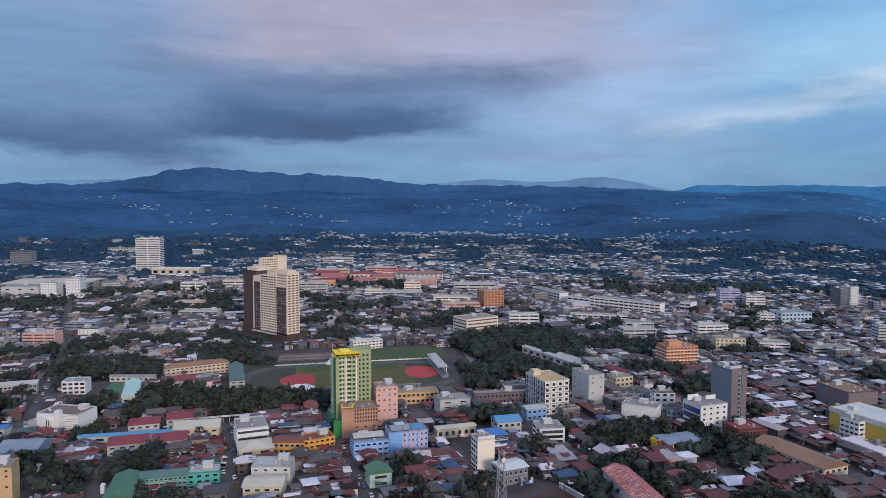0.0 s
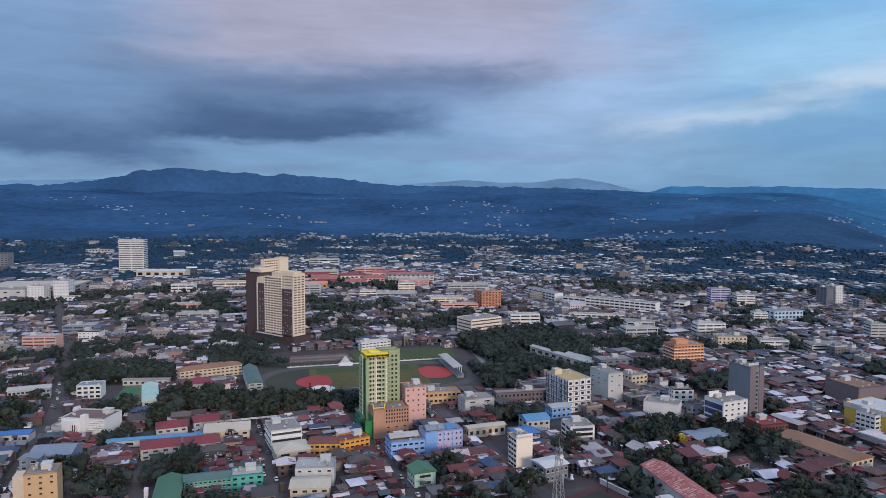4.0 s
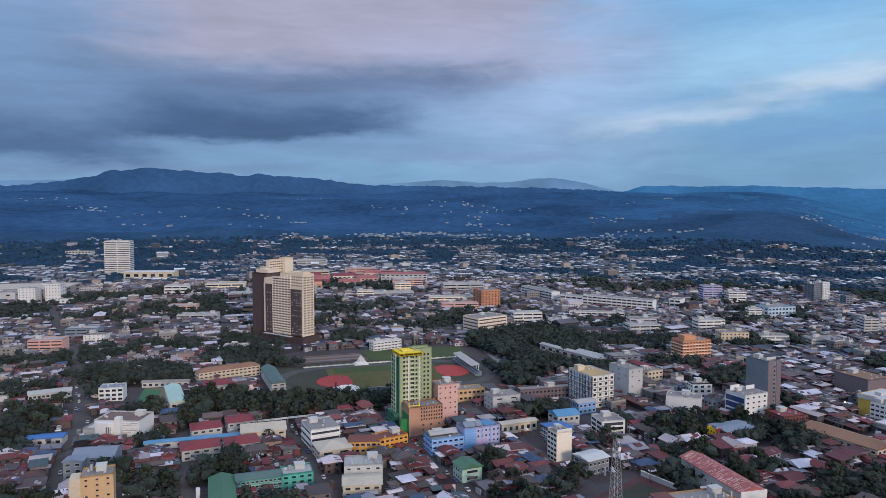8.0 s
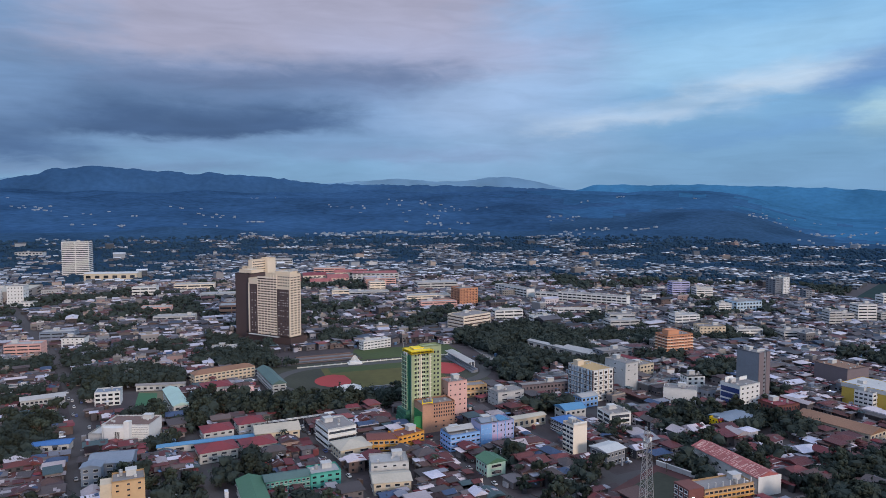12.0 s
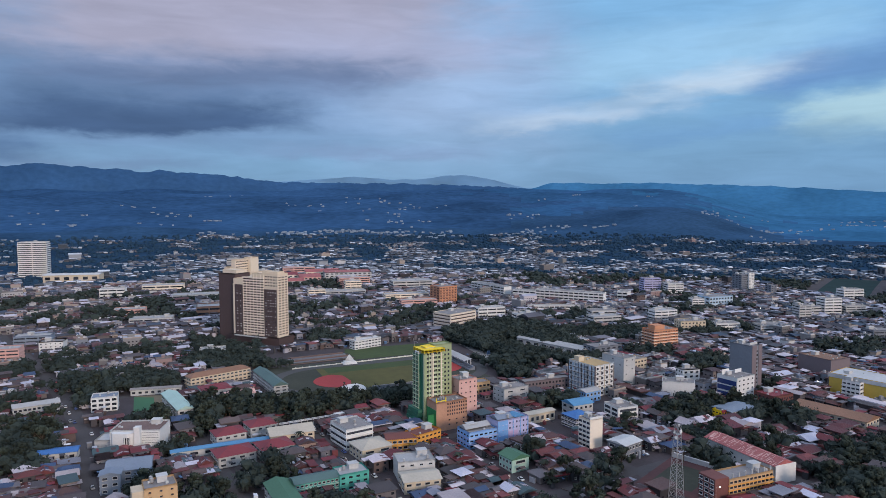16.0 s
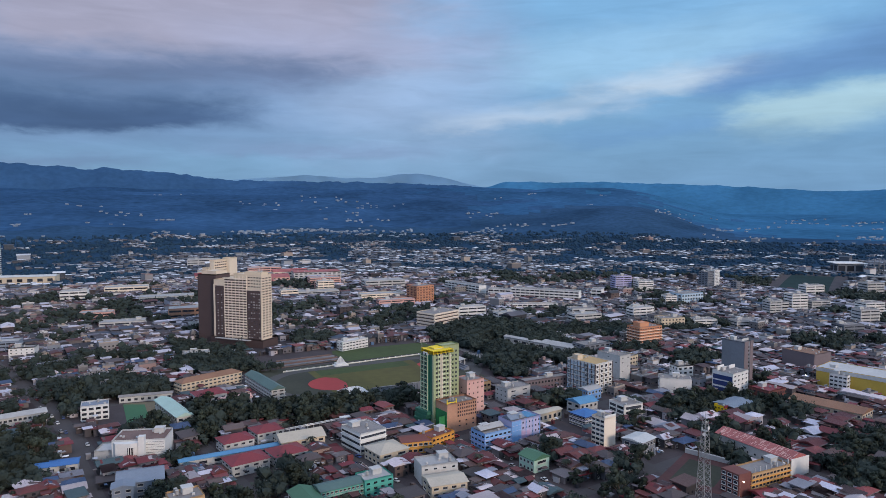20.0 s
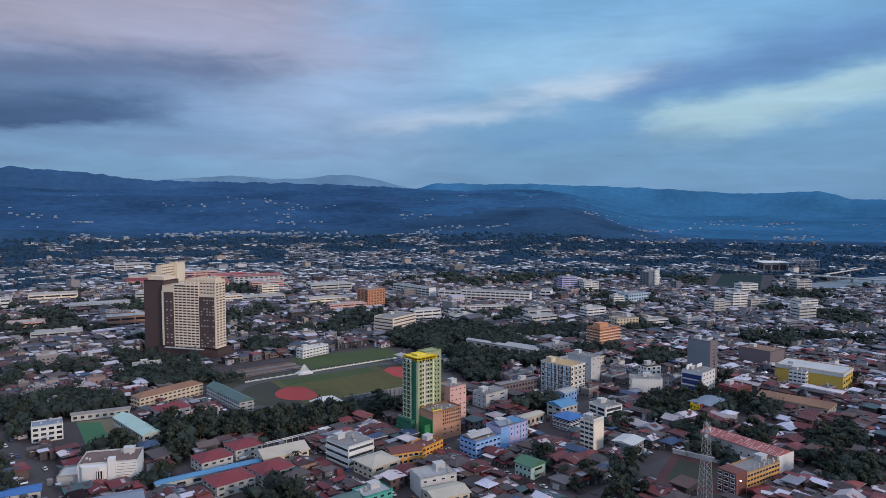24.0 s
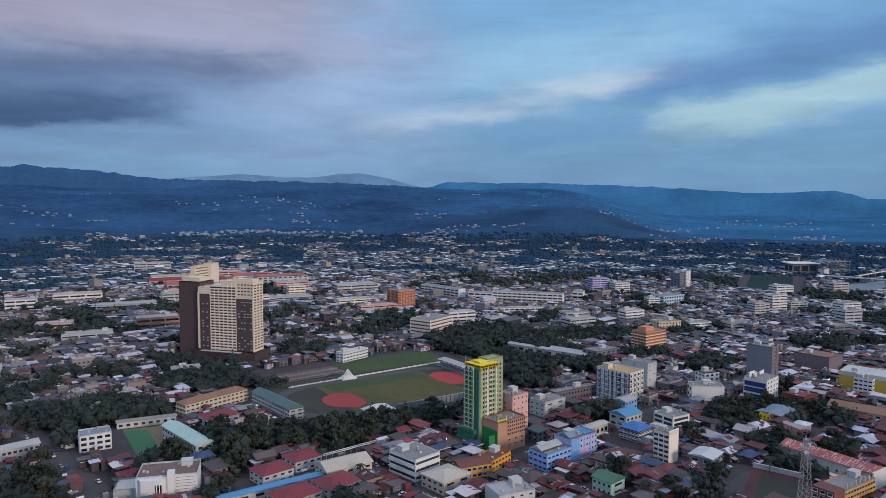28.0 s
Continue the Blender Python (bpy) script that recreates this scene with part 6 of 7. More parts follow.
def scatter_trees():
    near = []
    for gx, gy, rx, ry, p in GROVES:
        n = int(rx * ry * math.pi * p / (34 if gy < 760 else 120))
        for _ in range(n):
            a, q = rng.uniform(0, 6.283), math.sqrt(rng.random())
            x, y = gx + rx * q * math.cos(a), gy + ry * q * math.sin(a)
            if is_taken(x, y, 1.5) or not in_view(x, y):
                continue
            (near if math.hypot(x - HUB[0], y - HUB[1]) < 590 else TREES_FAR).append((x, y))
    near.extend((fx + rng.uniform(-9, 9), fy + rng.uniform(-7, 7)) for fx, fy in ((-186, 622), (-176, 606), (-166, 592), (-192, 612), (-158, 586), (-180, 630), (22, 514), (34, 512), (28, 530), (40, 524)) for _ in range(4))
    rng.shuffle(near)
    near.sort(key=lambda p: math.hypot(p[0] + 110, p[1] - 20) > 520)
    TREES_NEAR.extend(near[:240])
    TREES_FAR.extend(near[240:])


scatter_trees()

# ---------------------------------------------------------------- houses
HOUSE_WINDOW = window_mesh(1.4, 1.1, M_FRAME, M_GLASS, True)


def house_prototype(k):
    """One of the small town houses: walls, a tin roof, a lean-to and windows."""
    r = random.Random(100 + k)
    w, d = r.uniform(6.5, 11), r.uniform(6.5, 10)
    two = r.random() < 0.45
    h = r.uniform(4.9, 5.8) if two else r.uniform(2.8, 3.4)
    ci, wi = k % len(ROOFS_NEAR), r.randrange(len(WALLS_ANY))
    words = ("maroon", "rust-red", "dark brown", "pale grey", "dull grey", "rusty brown", "light grey", "dark maroon", "grey-brown", "deep red", "bright pale", "dark grey", "blue-green", "tan", "brown-red", "blue", "crimson", "white", "brick red", "blue-grey")
    t = thing("house", 0, 0, -400, 0, f"{'two' if two else 'one'}-storey town house with a {words[ci]} tin roof", "house", "town houses")
    wall = box(-w / 2, -d / 2, 0, w / 2, d / 2, h)
    add_box(wall, -0.3, -d / 2 - 3.0, 0, 2.2, -d / 2, 2.25)
    style = r.choice(("gable_x", "gable_y", "hip", "shed"))
    roof = HOUSE_ROOF[ci]
    if style == "hip":
        part("roof", hip(-w / 2, -d / 2, w / 2, d / 2, h, r.uniform(1.6, 2.6), 0.8), roof, t)
    elif style == "shed":
        bm = bmesh.new()
        z = r.uniform(0.5, 1.2)
        bm.faces.new([bm.verts.new(p) for p in ((-w / 2 - 0.6, -d / 2 - 0.8, h + 0.1), (w / 2 + 0.6, -d / 2 - 0.8, h + 0.1), (w / 2 + 0.6, d / 2 + 0.5, h + z), (-w / 2 - 0.6, d / 2 + 0.5, h + z))])
        bmesh.ops.solidify(bm, geom=bm.faces[:], thickness=-0.15)
        part("roof", bm, roof, t)
    else:
        a = style[-1]
        rise = r.uniform(1.2, 2.4)
        ends = [(-w / 2, -d / 2), (w / 2, -d / 2), (w / 2, d / 2), (-w / 2, d / 2)]
        for i, j in (((0, 3), (1, 2)) if a == "x" else ((0, 1), (3, 2))):
            p, q = ends[i], ends[j]
            wall.faces.new([wall.verts.new(c) for c in ((*p, h), (*q, h), ((p[0] + q[0]) / 2, (p[1] + q[1]) / 2, h + rise * 0.9))])
        part("roof", gable(-w / 2, -d / 2, w / 2, d / 2, h + 0.08, rise, a, 0.7), roof, t)
        slope = bmesh.new()
        for _ in range(r.choice((2, 3, 4))):
            span, reach = (w / 2, d / 2 + 0.7) if a == "x" else (d / 2, w / 2 + 0.7)
            x0, f0 = r.uniform(-span, span * 0.6), r.uniform(0, 0.6)
            x1, f1 = min(span, x0 + r.uniform(1.2, 3.4)), min(0.95, f0 + r.uniform(0.3, 0.7))
            for sg in ((-1,) if a == "x" else (-1, 1)):
                q = [(u_, sg * reach * (1 - f_), h + 0.15 + rise * f_) for u_, f_ in ((x0, f0), (x1, f0), (x1, f1), (x0, f1))]
                slope.faces.new([slope.verts.new(p if a == "x" else (p[1], p[0], p[2])) for p in q])
        part("roof_patch", slope, M_ROOF_NEAR, t)["kind"] = "stuff"
    if style != "shed":
        add_box(wall, -w / 2 - 0.7, -d / 2 - 0.86, h - 0.12, w / 2 + 0.7, -d / 2 - 0.74, h + 0.14)
    part("wall", wall, HOUSE_WALL[wi], t)
    lw, ld = r.uniform(3, 6), r.uniform(2.5, 4)
    lx = r.uniform(-w / 2, w / 2 - lw)
    bm = bmesh.new()
    bm.faces.new([bm.verts.new(p) for p in ((lx, -d / 2 - ld, 2.3), (lx + lw, -d / 2 - ld, 2.3), (lx + lw, -d / 2, 2.9), (lx, -d / 2, 2.9))])
    bmesh.ops.solidify(bm, geom=bm.faces[:], thickness=-0.1)
    part("lean_to_roof", bm, HOUSE_ROOF[r.randrange(len(ROOFS_NEAR))], t)
    for s in range(2 if two else 1):
        for x in (-w * 0.28, w * 0.22):
            place("window", HOUSE_WINDOW, t, pose(x, -d / 2, (h - 2.2) if s == 0 else 0.9))
        place("window", HOUSE_WINDOW, t, pose(-w / 2, d * 0.1, (h - 2.2) if s == 0 else 0.9, 0, 0, 270))
    return t


HOUSES = [house_prototype(k) for k in range(30)]


class Heap:
    """Walls, roofs and openings of many far houses, gathered into shared sheets."""

    def __init__(self):
        self.w, self.wt, self.r, self.rt, self.o, self.ot = [], [], [], [], [], []

    @staticmethod
    def put(vs, ts, v, f):
        base = sum_len(vs)
        vs.append(v)
        ts.append(np.asarray(f) + base)


LENGTHS = {}


def sum_len(vs):
    k = id(vs)
    n, total = LENGTHS.get(k, (0, 0))
    for a in vs[n:]:
        total += len(a)
    LENGTHS[k] = (len(vs), total)
    return total


BOX_T = [(4, 5, 6), (4, 6, 7), (0, 1, 5), (0, 5, 4), (1, 2, 6), (1, 6, 5), (2, 3, 7), (2, 7, 6), (3, 0, 4), (3, 4, 7)]
RIM_T = [t for o in (0, 4, 8) for i in range(4) for t in ((o + i, o + (i + 1) % 4, o + 4 + (i + 1) % 4), (o + i, o + 4 + (i + 1) % 4, o + 4 + i))]
GAB_T = [(0, 1, 5), (0, 5, 4), (2, 3, 4), (2, 4, 5), (0, 4, 3), (1, 2, 5)]


def heap_house(hp, x, y, z, turn, w, d, h, rise, style, openings=True, patched=False):
    c, s = math.cos(radians(turn)), math.sin(radians(turn))

    def world(p):
        p = np.asarray(p, float)
        return np.stack([x + p[:, 0] * c - p[:, 1] * s, y + p[:, 0] * s + p[:, 1] * c, z + p[:, 2]], 1)

    a, b = w / 2, d / 2
    Heap.put(hp.w, hp.wt, world([(-a, -b, 0), (a, -b, 0), (a, b, 0), (-a, b, 0), (-a, -b, h), (a, -b, h), (a, b, h), (-a, b, h)]), BOX_T)
    o = 1.0
    A, B = a + o, b + o
    if style == 0:
        Heap.put(hp.r, hp.rt, world([(-A, -B, h), (A, -B, h), (A, B, h), (-A, B, h), (-A, 0, h + rise), (A, 0, h + rise)]), GAB_T)
    elif style == 1:
        i = min(A, B) * 0.9
        Heap.put(hp.r, hp.rt, world([(-A, -B, h), (A, -B, h), (A, B, h), (-A, B, h), (-A + i, 0, h + rise), (A - i, 0, h + rise)]), GAB_T)
    elif style == 2:
        Heap.put(hp.r, hp.rt, world([(-A, -B, h), (A, -B, h), (A, B, h), (-A, B, h), (-A, -B, h + 0.25), (A, -B, h + 0.25), (A, B, h + rise * 0.5), (-A, B, h + rise * 0.5)]), BOX_T)
    else:
        e, k = 0.4, 0.9
        Heap.put(hp.r, hp.rt, world([(-a + e, -b + e, h), (a - e, -b + e, h), (a - e, b - e, h), (-a + e, b - e, h), (-a + e, -b + e, h + 0.1), (a - e, -b + e, h + 0.1), (a - e, b - e, h + 0.1), (-a + e, b - e, h + 0.1)]), BOX_T)
        Heap.put(hp.w, hp.wt, world([(-a, -b, h), (a, -b, h), (a, b, h), (-a, b, h), (-a, -b, h + k), (a, -b, h + k), (a, b, h + k), (-a, b, h + k),
                                     (-a + e, -b + e, h + k), (a - e, -b + e, h + k), (a - e, b - e, h + k), (-a + e, b - e, h + k), (-a + e, -b + e, h), (a - e, -b + e, h), (a - e, b - e, h), (-a + e, b - e, h)]), RIM_T)
        q = min(a, b) * 0.5
        Heap.put(hp.w, hp.wt, world([(-q, 0, h), (q * 0.6, 0, h), (q * 0.6, q, h), (-q, q, h), (-q, 0, h + 2.4), (q * 0.6, 0, h + 2.4), (q * 0.6, q, h + 2.4), (-q, q, h + 2.4)]), BOX_T)
    if style < 3 and rng.random() < 0.45:
        # a fascia board or gutter along the front eaves
        Heap.put(hp.w, hp.wt, world([(-A, -B - 0.15, h - 0.25), (A, -B - 0.15, h - 0.25), (A, -B, h - 0.25), (-A, -B, h - 0.25), (-A, -B - 0.15, h + 0.2), (A, -B - 0.15, h + 0.2), (A, -B, h + 0.2), (-A, -B, h + 0.2)]), BOX_T)
    if style == 0 and patched:
        # odd sheets nailed over the front slope
        for _ in range(rng.choice((0, 1, 2, 3))):
            x0, f0 = rng.uniform(-A, A * 0.6), rng.uniform(0, 0.6)
            x1, f1 = min(A, x0 + rng.uniform(1.0, 3.5)), min(1.0, f0 + rng.uniform(0.25, 0.7))
            Heap.put(hp.r, hp.rt, world([(x0, -B + B * f0, h + rise * f0 + 0.09), (x1, -B + B * f0, h + rise * f0 + 0.09), (x1, -B + B * f1, h + rise * f1 + 0.09), (x0, -B + B * f1, h + rise * f1 + 0.09)]), [(0, 1, 2), (0, 2, 3)])
    if openings:
        for fl in range(max(1, int(h / 3.0))):
            zz = fl * 3.0 + 1.0
            n = max(2, int(w / 3.2))
            for k in range(n):
                if rng.random() < 0.25:
                    continue
                cx = -a + w * (k + 0.5) / n
                q = 0.75
                Heap.put(hp.o, hp.ot, world([(cx - q, -b - 0.06, zz), (cx + q, -b - 0.06, zz), (cx + q, -b - 0.06, zz + 1.2), (cx - q, -b - 0.06, zz + 1.2)]), [(0, 1, 2), (0, 2, 3)])
            n = max(2, int(d / 3.6))
            for k in range(n):
                cy = -b + d * (k + 0.5) / n
                Heap.put(hp.o, hp.ot, world([(-a - 0.06, cy + 0.7, zz), (-a - 0.06, cy - 0.7, zz), (-a - 0.06, cy - 0.7, zz + 1.2), (-a - 0.06, cy + 0.7, zz + 1.2)]), [(0, 1, 2), (0, 2, 3)])


def heap_done(hp, name, label, roof, walls):
    t = thing(name, 0, 0, 0, 0, label, "houses", kind="stuff")
    for n, v, f, m in (("wall", hp.w, hp.wt, walls), ("roof", hp.r, hp.rt, roof), ("opening", hp.o, hp.ot, M_GLASS)):
        if v:
            ob = new(n, tri_mesh(n, np.concatenate(v), np.concatenate(f), m))
            ob.parent = t
            ob["kind"] = "stuff"


def settle():
    near, mid, far, pale = Heap(), Heap(), Heap(), Heap()
    nearest = []
    # ring by ring, lots get wider and trees take over
    for lo, hi, lot, heap in ((255, 640, 8.8, near), (640, 1250, 10.2, mid), (1250, 2250, 15.0, far)):
        span = int(2600 / lot)
        for i in range(-span // 2, span):
            for j in range(0, span):
                u, v = -40 + i * lot, 150 + j * lot
                u += rng.uniform(-0.22, 0.22) * lot
                v += rng.uniform(-0.22, 0.22) * lot
                x, y = xy(u, v)
                r = math.hypot(x - HUB[0], y - HUB[1])
                if not (lo <= r < hi) or not in_view(x, y) or is_taken(x, y, 4.5):
                    continue
                g = grove(x, y)
                if rng.random() < g:
                    continue
                if lo < 600 and r < 560 and not off_street(x, y, 5.9):
                    continue
                n1 = noise.noise((x / 120, y / 120, 1.0)) + 0.6 * noise.noise((x / 45, y / 45, 6.0))
                woods = 0.14 if lo < 600 else 0.20 + 0.10 * smooth(640, 1250, r) if lo < 1200 else 0.30 + 0.34 * smooth(1300, 2150, r)
                if x < -120 and 520 < r < 1100:
                    woods += 0.16
                az = math.degrees(math.atan2(x - HUB[0], y - HUB[1]))
                woods += 0.12 * smooth(14, 26, az) * smooth(900, 1250, r) + 0.16 * smooth(-6, -16, az) * smooth(1050, 1350, r)
                if n1 > 0.75 - 1.5 * woods:
                    if lo < 600:
                        (TREES_NEAR if r < 560 and rng.random() < 0.5 else TREES_FAR).append((x, y))
                    else:
                        for _ in range(1 if lo < 1200 else 2):
                            TREES_FAR.append((x + rng.uniform(-7, 7), y + rng.uniform(-7, 7)))
                    continue
                turn = GRID + rng.choice((0, 0, 0, 90)) + rng.gauss(0, 4)
                if lo == 255 and r < 440:
                    nearest.append((x, y, turn))
                    continue
                big = rng.random()
                small = lo < 1200 and rng.random() < 0.45
                w, d = lot * rng.uniform(0.6, 1.5), lot * rng.uniform(0.55, 1.0)
                if small:
                    w, d = w * 0.7, d * 0.75
                block = 0.92 if lo < 600 else 0.91 if lo < 1200 else 0.97
                h = rng.choice((2.8, 3.2, 3.4, 5.4, 5.8)) if big < block else rng.uniform(5.0, 8.5)
                style = rng.choice((0, 0, 0, 1, 2, 2, 2)) if big < block else 3
                if lo > 1200:
                    w, d, h = w * 0.62, d * 0.6, rng.choice((2.4, 2.8, 3.2, 4.8))
                if lo < 1200 and block - 0.07 < big < block:
                    w, d, style = rng.uniform(15, 26), rng.uniform(7, 10), rng.choice((0, 2, 3))
                if big > 0.99 and r > 560:
                    w, d, h, style = w * 2.0, d * 1.6, rng.uniform(8, 13), rng.choice((3, 0))
                for _ in range(rng.choice((1, 2, 2, 3)) if lo < 600 else rng.choice((0, 1, 1, 2)) if lo < 1200 else 0):
                    a, q = rng.uniform(0, 6.28), lot * 0.55
                    heap_house(heap, x + math.cos(a) * q, y + math.sin(a) * q, land(x, y), turn + rng.choice((0, 90)), rng.uniform(2.2, 7), rng.uniform(1.8, 4), rng.uniform(2.4, 5.4), rng.uniform(0.3, 1.2), rng.choice((0, 2, 2)), False)
                heap_house(pale if style == 3 else heap, x, y, land(x, y), turn, w, d, h, min(w, d) * rng.uniform(0.14, 0.24), style, lo < 1200, lo < 1200)
    rng.shuffle(nearest)
    nearest.sort(key=lambda p: math.hypot(p[0] + 110, p[1] - 20) > 400)
    for k, (x, y, turn) in enumerate(nearest):
        if k < 250:
            copy_thing(HOUSES[k % len(HOUSES)], pose(x, y, 0, 0, 0, turn) @ Matrix.Diagonal((rng.uniform(0.82, 1.12), rng.uniform(0.82, 1.10), rng.uniform(0.82, 1.05), 1)))
        else:
            w, d = rng.uniform(6.5, 11), rng.uniform(6, 10)
            heap_house(near, x, y, 0, turn, w, d, rng.choice((3.2, 3.6, 5.8, 6.2)), min(w, d) * rng.uniform(0.14, 0.24), rng.choice((0, 0, 1, 2)), True, True)
        # rooflets and sheds squeezed in between
        for _ in range(rng.choice((2, 3, 4, 5))):
            a, q = rng.uniform(0, 6.28), rng.uniform(4.5, 8.0)
            sx, sy = x + math.cos(a) * q, y + math.sin(a) * q
            if not is_taken(sx, sy, 2.5) and off_street(sx, sy, 5.5):
                heap_house(near, sx, sy, 0, turn + rng.choice((0, 90)), rng.uniform(2.5, 7.5), rng.uniform(2, 4.5), rng.uniform(2.4, 5.2), rng.uniform(0.3, 1.2), rng.choice((0, 2, 2)), False)
    heap_done(near, "close_set_houses", "close-set low houses with maroon, rust and grey tin roofs", M_ROOF_NEAR, M_WALL_FAR)
    heap_done(mid, "town_houses", "town of low grey-roofed houses and shops", M_ROOF_FAR, M_WALL_FAR)
    heap_done(pale, "low_rise_blocks", "small pale concrete blocks with flat roofs among the houses", M_ROOF_FLAT, M_WALL_PALE)
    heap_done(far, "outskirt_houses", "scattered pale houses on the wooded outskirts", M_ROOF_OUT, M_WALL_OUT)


settle()


def clutter():
    """Awnings, scrap, tanks and loose roof sheets crowded between the houses."""
    hp = Heap()
    n = 0
    while n < 11500:
        a, r = rng.uniform(-45, 62), math.sqrt(rng.uniform(270 ** 2, 900 ** 2))
        x, y = HUB[0] + r * math.sin(radians(a)), HUB[1] + r * math.cos(radians(a))
        n += 1
        if not in_view(x, y) or is_taken(x, y, 1.0) or rng.random() < grove(x, y) or (r < 560 and not off_street(x, y, 3.6)):
            continue
        w, d, z = rng.uniform(0.8, 3.6), rng.uniform(0.7, 2.2), rng.uniform(1.2, 4.6)
        t = radians(GRID + rng.choice((0, 90)) + rng.gauss(0, 8))
        c, s = math.cos(t) / 2, math.sin(t) / 2
        k = rng.uniform(0, 0.5)
        ring = [(-w, -d, z), (w, -d, z), (w, d, z + k), (-w, d, z + k)]
        low = z - 0.25 if rng.random() < 0.6 else 0.0
        pts = [(x + p * c - q * s, y + p * s + q * c, land(x, y) + (low if i < 4 else h)) for i, (p, q, h) in enumerate(ring + ring)]
        Heap.put(hp.r, hp.rt, np.array(pts), BOX_T)
    heap_done(hp, "yard_clutter", "small tin awnings, tanks and scrap between houses", M_CLUTTER, M_CLUTTER)


clutter()
for h in HOUSES:
    for o in (*h.children_recursive, h):
        bpy.data.objects.remove(o)

for x, y, high, k in ((-140, 389, 9, 1), (-152, 420, 8, 2), (-205, 350, 9, 3), (58, 318, 9, 4), (-60, 340, 8, 5), (128, 320, 9, 6), (-20, 320, 8, 7), (90, 375, 9, 8)):
    palm(x, y, high, k)

rng.shuffle(TREES_NEAR)
for k, (x, y) in enumerate(TREES_NEAR):
    if k < 300:
        copy_thing(PROTO_TREES[rng.choice((0, 0, 1, 2, 3, 4, 4, 5))], pose(x, y, -0.1, 0, 0, rng.uniform(0, 360)))
    else:
        TREES_FAR.append((x, y))
for h in PROTO_TREES:
    for o in (*h.children_recursive, h):
        bpy.data.objects.remove(o)


def woods(points, name, label, level, clumps, size, material, sprays=0, tall=0.85):
    """Tree crowns of uneven clumps with loose leaf sprays, too many and too far to count."""
    base_v, base_f = level
    vs, fs, base = [], [], 0
    for x, y in points:
        z = land(x, y)
        s = size * nrng.uniform(0.65, 1.35)
        for _ in range(clumps):
            c = np.array([x, y, z]) + nrng.normal(0, 0.5, 3) * s * np.array([1, 1, 0.4]) + np.array([0, 0, s * (0.1 + tall)])
            q = s * nrng.uniform(0.35, 0.65)
            v = base_v * q * nrng.uniform(0.55, 1.3, (len(base_v), 1)) * np.array([1, 1, tall])
            if not sprays:
                v[:, 2] = np.where(v[:, 2] < 0, -s * (0.2 + tall), v[:, 2])
            v = v + c
            vs.append(v), fs.append(base_f + base)
            base += len(v)
            if sprays:
                d = nrng.normal(size=(sprays, 3))
                d /= np.linalg.norm(d, axis=1)[:, None]
                p = c + d * q * nrng.uniform(0.8, 1.25, (sprays, 1))
                k = nrng.uniform(0.5, 1.1, (sprays, 1))
                t1, t2 = nrng.normal(size=(sprays, 3)) * k, nrng.normal(size=(sprays, 3)) * k
                vs.append(np.stack([p, p + t1, p + t2], 1).reshape(-1, 3))
                fs.append(base + np.arange(sprays * 3).reshape(-1, 3))
                base += sprays * 3
    if vs:
        ob = new(name, tri_mesh(name, np.concatenate(vs), np.concatenate(fs), material))
        tagged(ob, label, "trees", kind="stuff")


close = [p for p in TREES_FAR if math.hypot(p[0] + 110, p[1] - 20) < 760]
distant = [p for p in TREES_FAR if 760 <= math.hypot(p[0] + 110, p[1] - 20) < 1250]
farthest = [p for p in TREES_FAR if math.hypot(p[0] + 110, p[1] - 20) >= 1250 and (rng.random() < 0.75 if math.hypot(p[0] + 110, p[1] - 20) < 1500 else rng.random() < 0.3)]
woods(close, "tree_clumps", "dark green tree crowns among the houses", ICO1, 5, 5.0, M_LEAF_FAR, 34)
woods(distant, "distant_tree_clumps", "dark tree crowns between distant roofs", ICO1, 3, 5.5, M_LEAF_FAR, 10)
woods(farthest, "outskirt_tree_clumps", "hazy blue-green tree crowns on the outskirts", ICO1, 3, 6.5, M_LEAF_HAZE, 0, 0.32)


def hillside():
    """Woods and clustered pale houses on the slopes below the sky line."""
    trees, hp = [], Heap()
    for _ in range(260):
        a, r = rng.uniform(-36, 60), math.sqrt(rng.uniform(1900 ** 2, 2250 ** 2))
        trees.append((HUB[0] + r * math.sin(radians(a)), HUB[1] + r * math.cos(radians(a))))
    groups = [(-1 + 1.1 * k, 2330 + rng.uniform(-60, 60), 26, 10) for k in range(10)]
    groups += [(rng.uniform(-34, 56), rng.uniform(2000, 3900), rng.choice((20, 40, 90)), rng.choice((2, 4, 8))) for _ in range(48)]
    groups += [(rng.uniform(9, 22), rng.uniform(2100, 2700), 50, 10) for _ in range(7)]
    groups += [(rng.uniform(34, 50), rng.uniform(2300, 3600), 60, 9) for _ in range(9)]
    groups += [(25.7, 2420, 22, 8)]
    for a, r, spread, n in groups:
        gx, gy = HUB[0] + r * math.sin(radians(a)), HUB[1] + r * math.cos(radians(a))
        for _ in range(n):
            x, y = gx + rng.gauss(0, spread), gy + rng.gauss(0, spread * 0.5)
            heap_house(hp, x, y, land(x, y) - 0.5, rng.uniform(-40, 40), rng.uniform(5, 13), rng.uniform(5, 8), rng.uniform(2.5, 4.5), 1.2, rng.choice((0, 2, 3)), False)
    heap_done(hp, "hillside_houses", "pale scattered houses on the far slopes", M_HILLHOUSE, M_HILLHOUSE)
    woods(trees, "hillside_woods", "hazy blue-green woods over the far slopes", ICO1, 2, 8.0, M_LEAF_HAZE, 0, 0.4)


hillside()

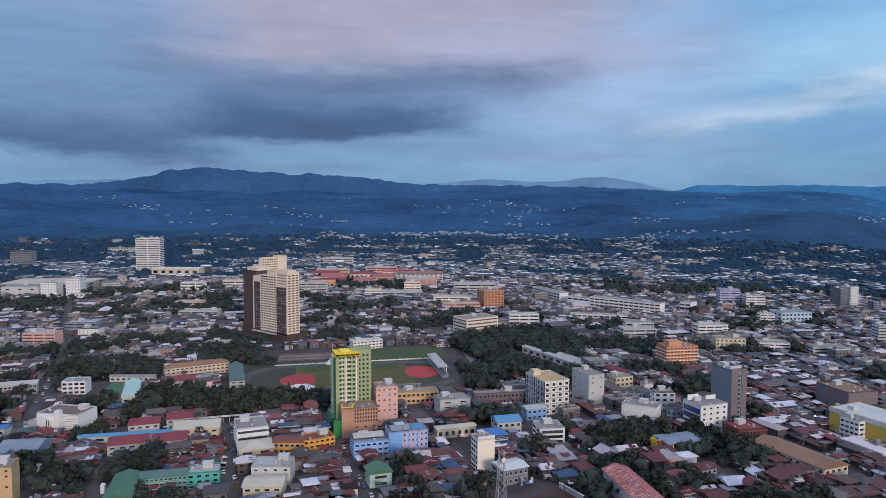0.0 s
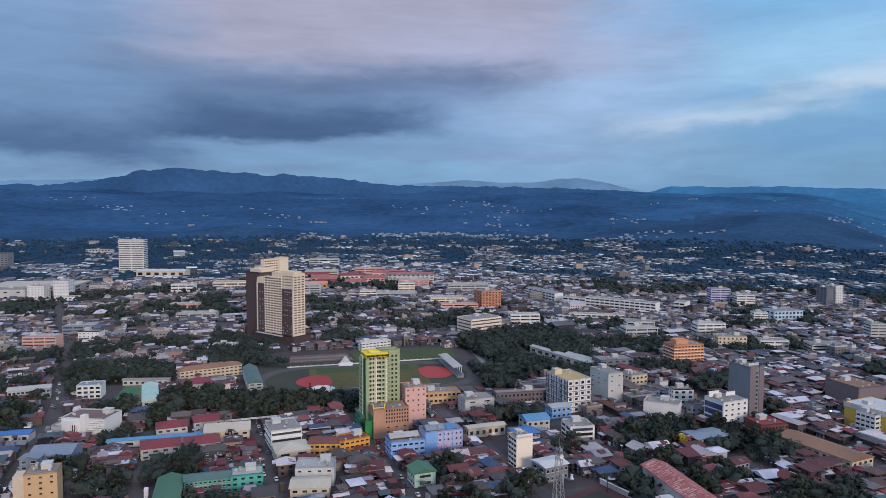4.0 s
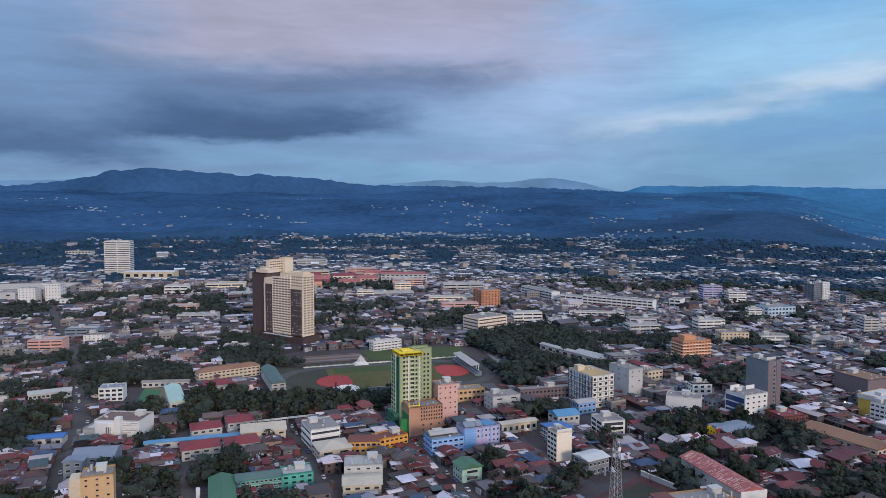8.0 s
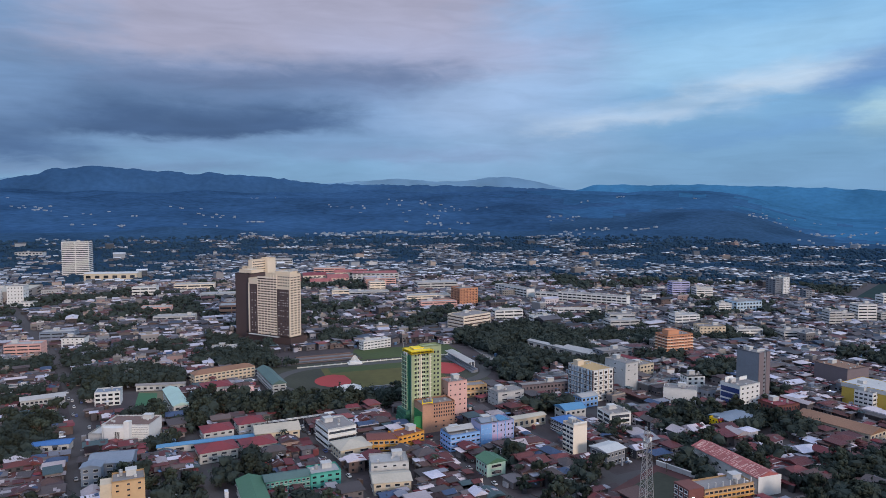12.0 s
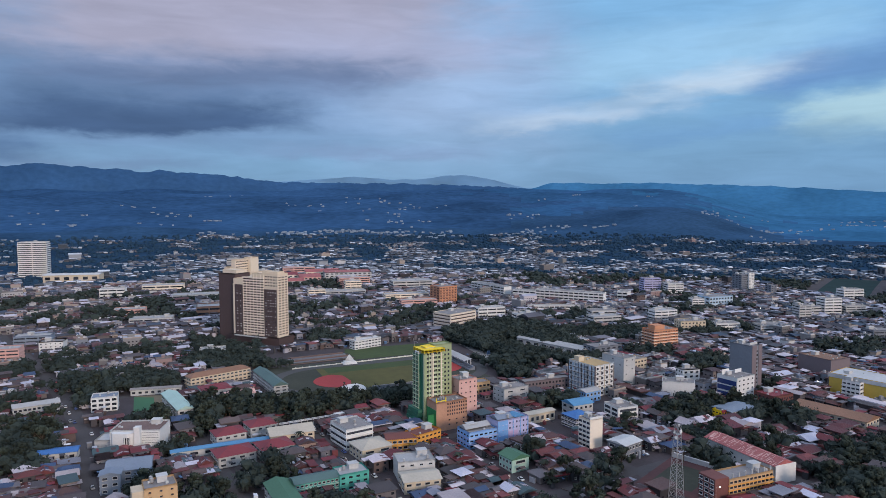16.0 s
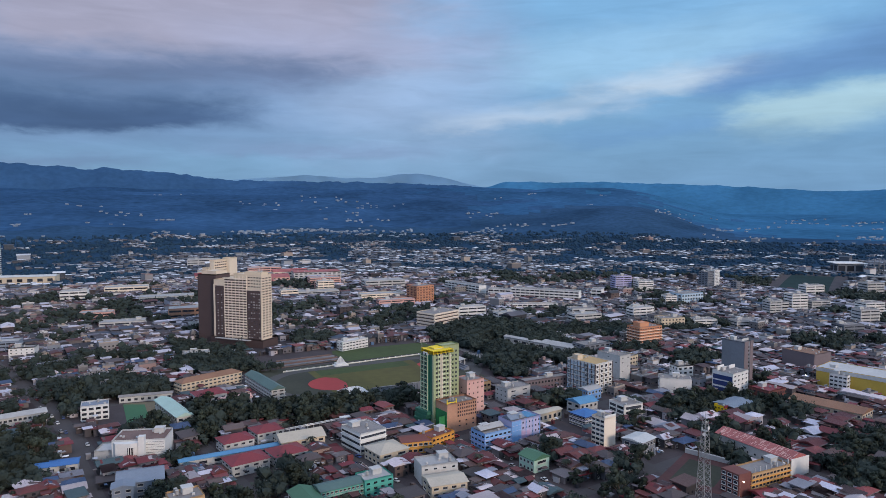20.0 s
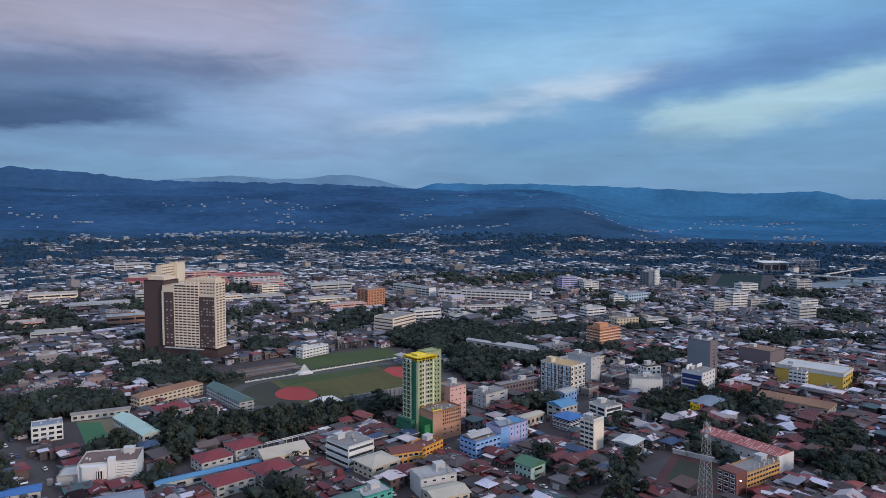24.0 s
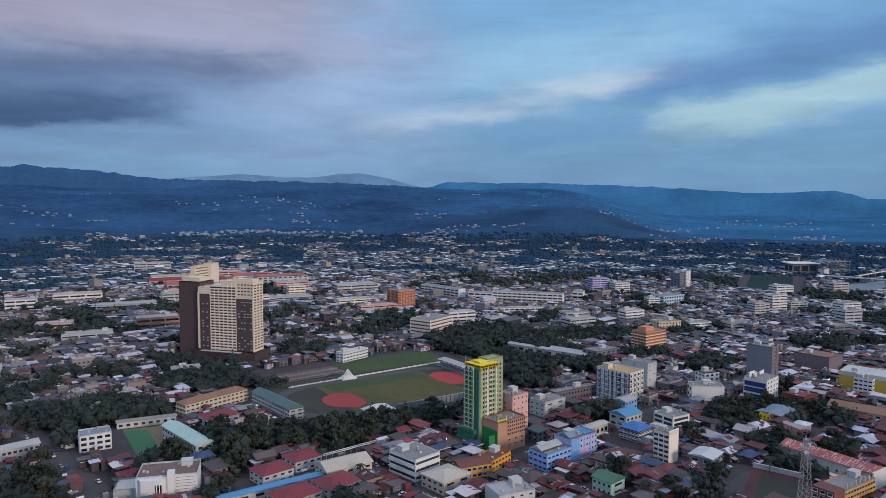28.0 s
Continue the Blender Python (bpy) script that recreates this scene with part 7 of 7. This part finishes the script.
# ---------------------------------------------------------------- vehicles
CAR_PAINT = [mat("car_paint", c, 0.35, 0.05, 1.0) for c in ((0.62, 0.62, 0.62), (0.05, 0.05, 0.055), (0.30, 0.30, 0.31), (0.35, 0.03, 0.03), (0.05, 0.09, 0.25), (0.55, 0.50, 0.42))]


def car_prototype(k):
    words = ("white", "black", "grey", "red", "blue", "cream")[k]
    t = thing("car", 0, 0, -400, 0, f"{words} car parked along the street", "car", "street cars")
    bm = box(-0.9, -2.1, 0.35, 0.9, 2.1, 0.95)
    bmesh.ops.bevel(bm, geom=bm.edges[:], offset=0.12, segments=2, affect="EDGES")
    part("body", bm, CAR_PAINT[k], t)
    bm = box(-0.8, -1.3, 0.9, 0.8, 1.0, 1.5)
    for v in bm.verts:
        if v.co.z > 1.2:
            v.co.x *= 0.82
            v.co.y *= 0.72
    part("cabin", bm, M_CARGLASS, t)
    part("car_roof", box(-0.62, -0.9, 1.49, 0.62, 0.7, 1.55), CAR_PAINT[k], t)
    bm = bmesh.new()
    bmesh.ops.create_cone(bm, cap_ends=True, segments=12, radius1=0.33, radius2=0.33, depth=0.22, matrix=pose(0, 0, 0, 0, 90, 0))
    me = finish(bm, "wheel", M_TYRE)
    for sx in (-0.82, 0.82):
        for sy in (-1.35, 1.35):
            place("wheel", me, t, pose(sx, sy, 0.36))
    return t


CARS = [car_prototype(k) for k in range(6)]
made = 0
for k in range(16):
    f = rng.uniform(0, 1)
    x, y = (-261 - 68 * f, 430 + 162 * f) if k % 4 else (-330 - 98 * f, 592 + 184 * f)
    side = rng.choice((-3.4, -1.6, 1.6, 3.4))
    copy_thing(CARS[rng.choice((0, 0, 0, 1, 2, 2, 3, 4, 5))], pose(x + side * 0.92, y + side * 0.39, 0.14, 0, 0, 24 + rng.choice((0, 180)) + rng.gauss(0, 2)))
for u, v0, v1 in ((2.5, 300, 520), (63.5, 300, 420), (-119.5, 380, 660), (124.5, 260, 430), (185.5, 220, 420), (246.5, 230, 380)):
    v = v0
    while v < v1 and made < 26:
        v += rng.uniform(5.5, 13)
        side = rng.choice((-2.6, 2.6, 1.2))
        x, y = xy(u + side, v)
        if not is_taken(x, y, 0.5):
            copy_thing(CARS[rng.choice((0, 0, 0, 1, 2, 2, 3, 4, 5))], pose(x, y, 0.1, 0, 0, GRID + rng.choice((0, 180)) + rng.gauss(0, 2)))
            made += 1
for v, u0, u1 in ((385, -60, 240), (478, -110, 90), (290, 40, 230)):
    u = u0
    while u < u1 and made < 34:
        u += rng.uniform(6, 14)
        x, y = xy(u, v + rng.choice((-2.4, 2.4)))
        if not is_taken(x, y, 0.5):
            copy_thing(CARS[rng.choice((0, 0, 0, 1, 2, 2, 3, 4, 5))], pose(x, y, 0.12, 0, 0, GRID + 90 + rng.gauss(0, 2)))
            made += 1
for h in CARS:
    for o in (*h.children_recursive, h):
        bpy.data.objects.remove(o)
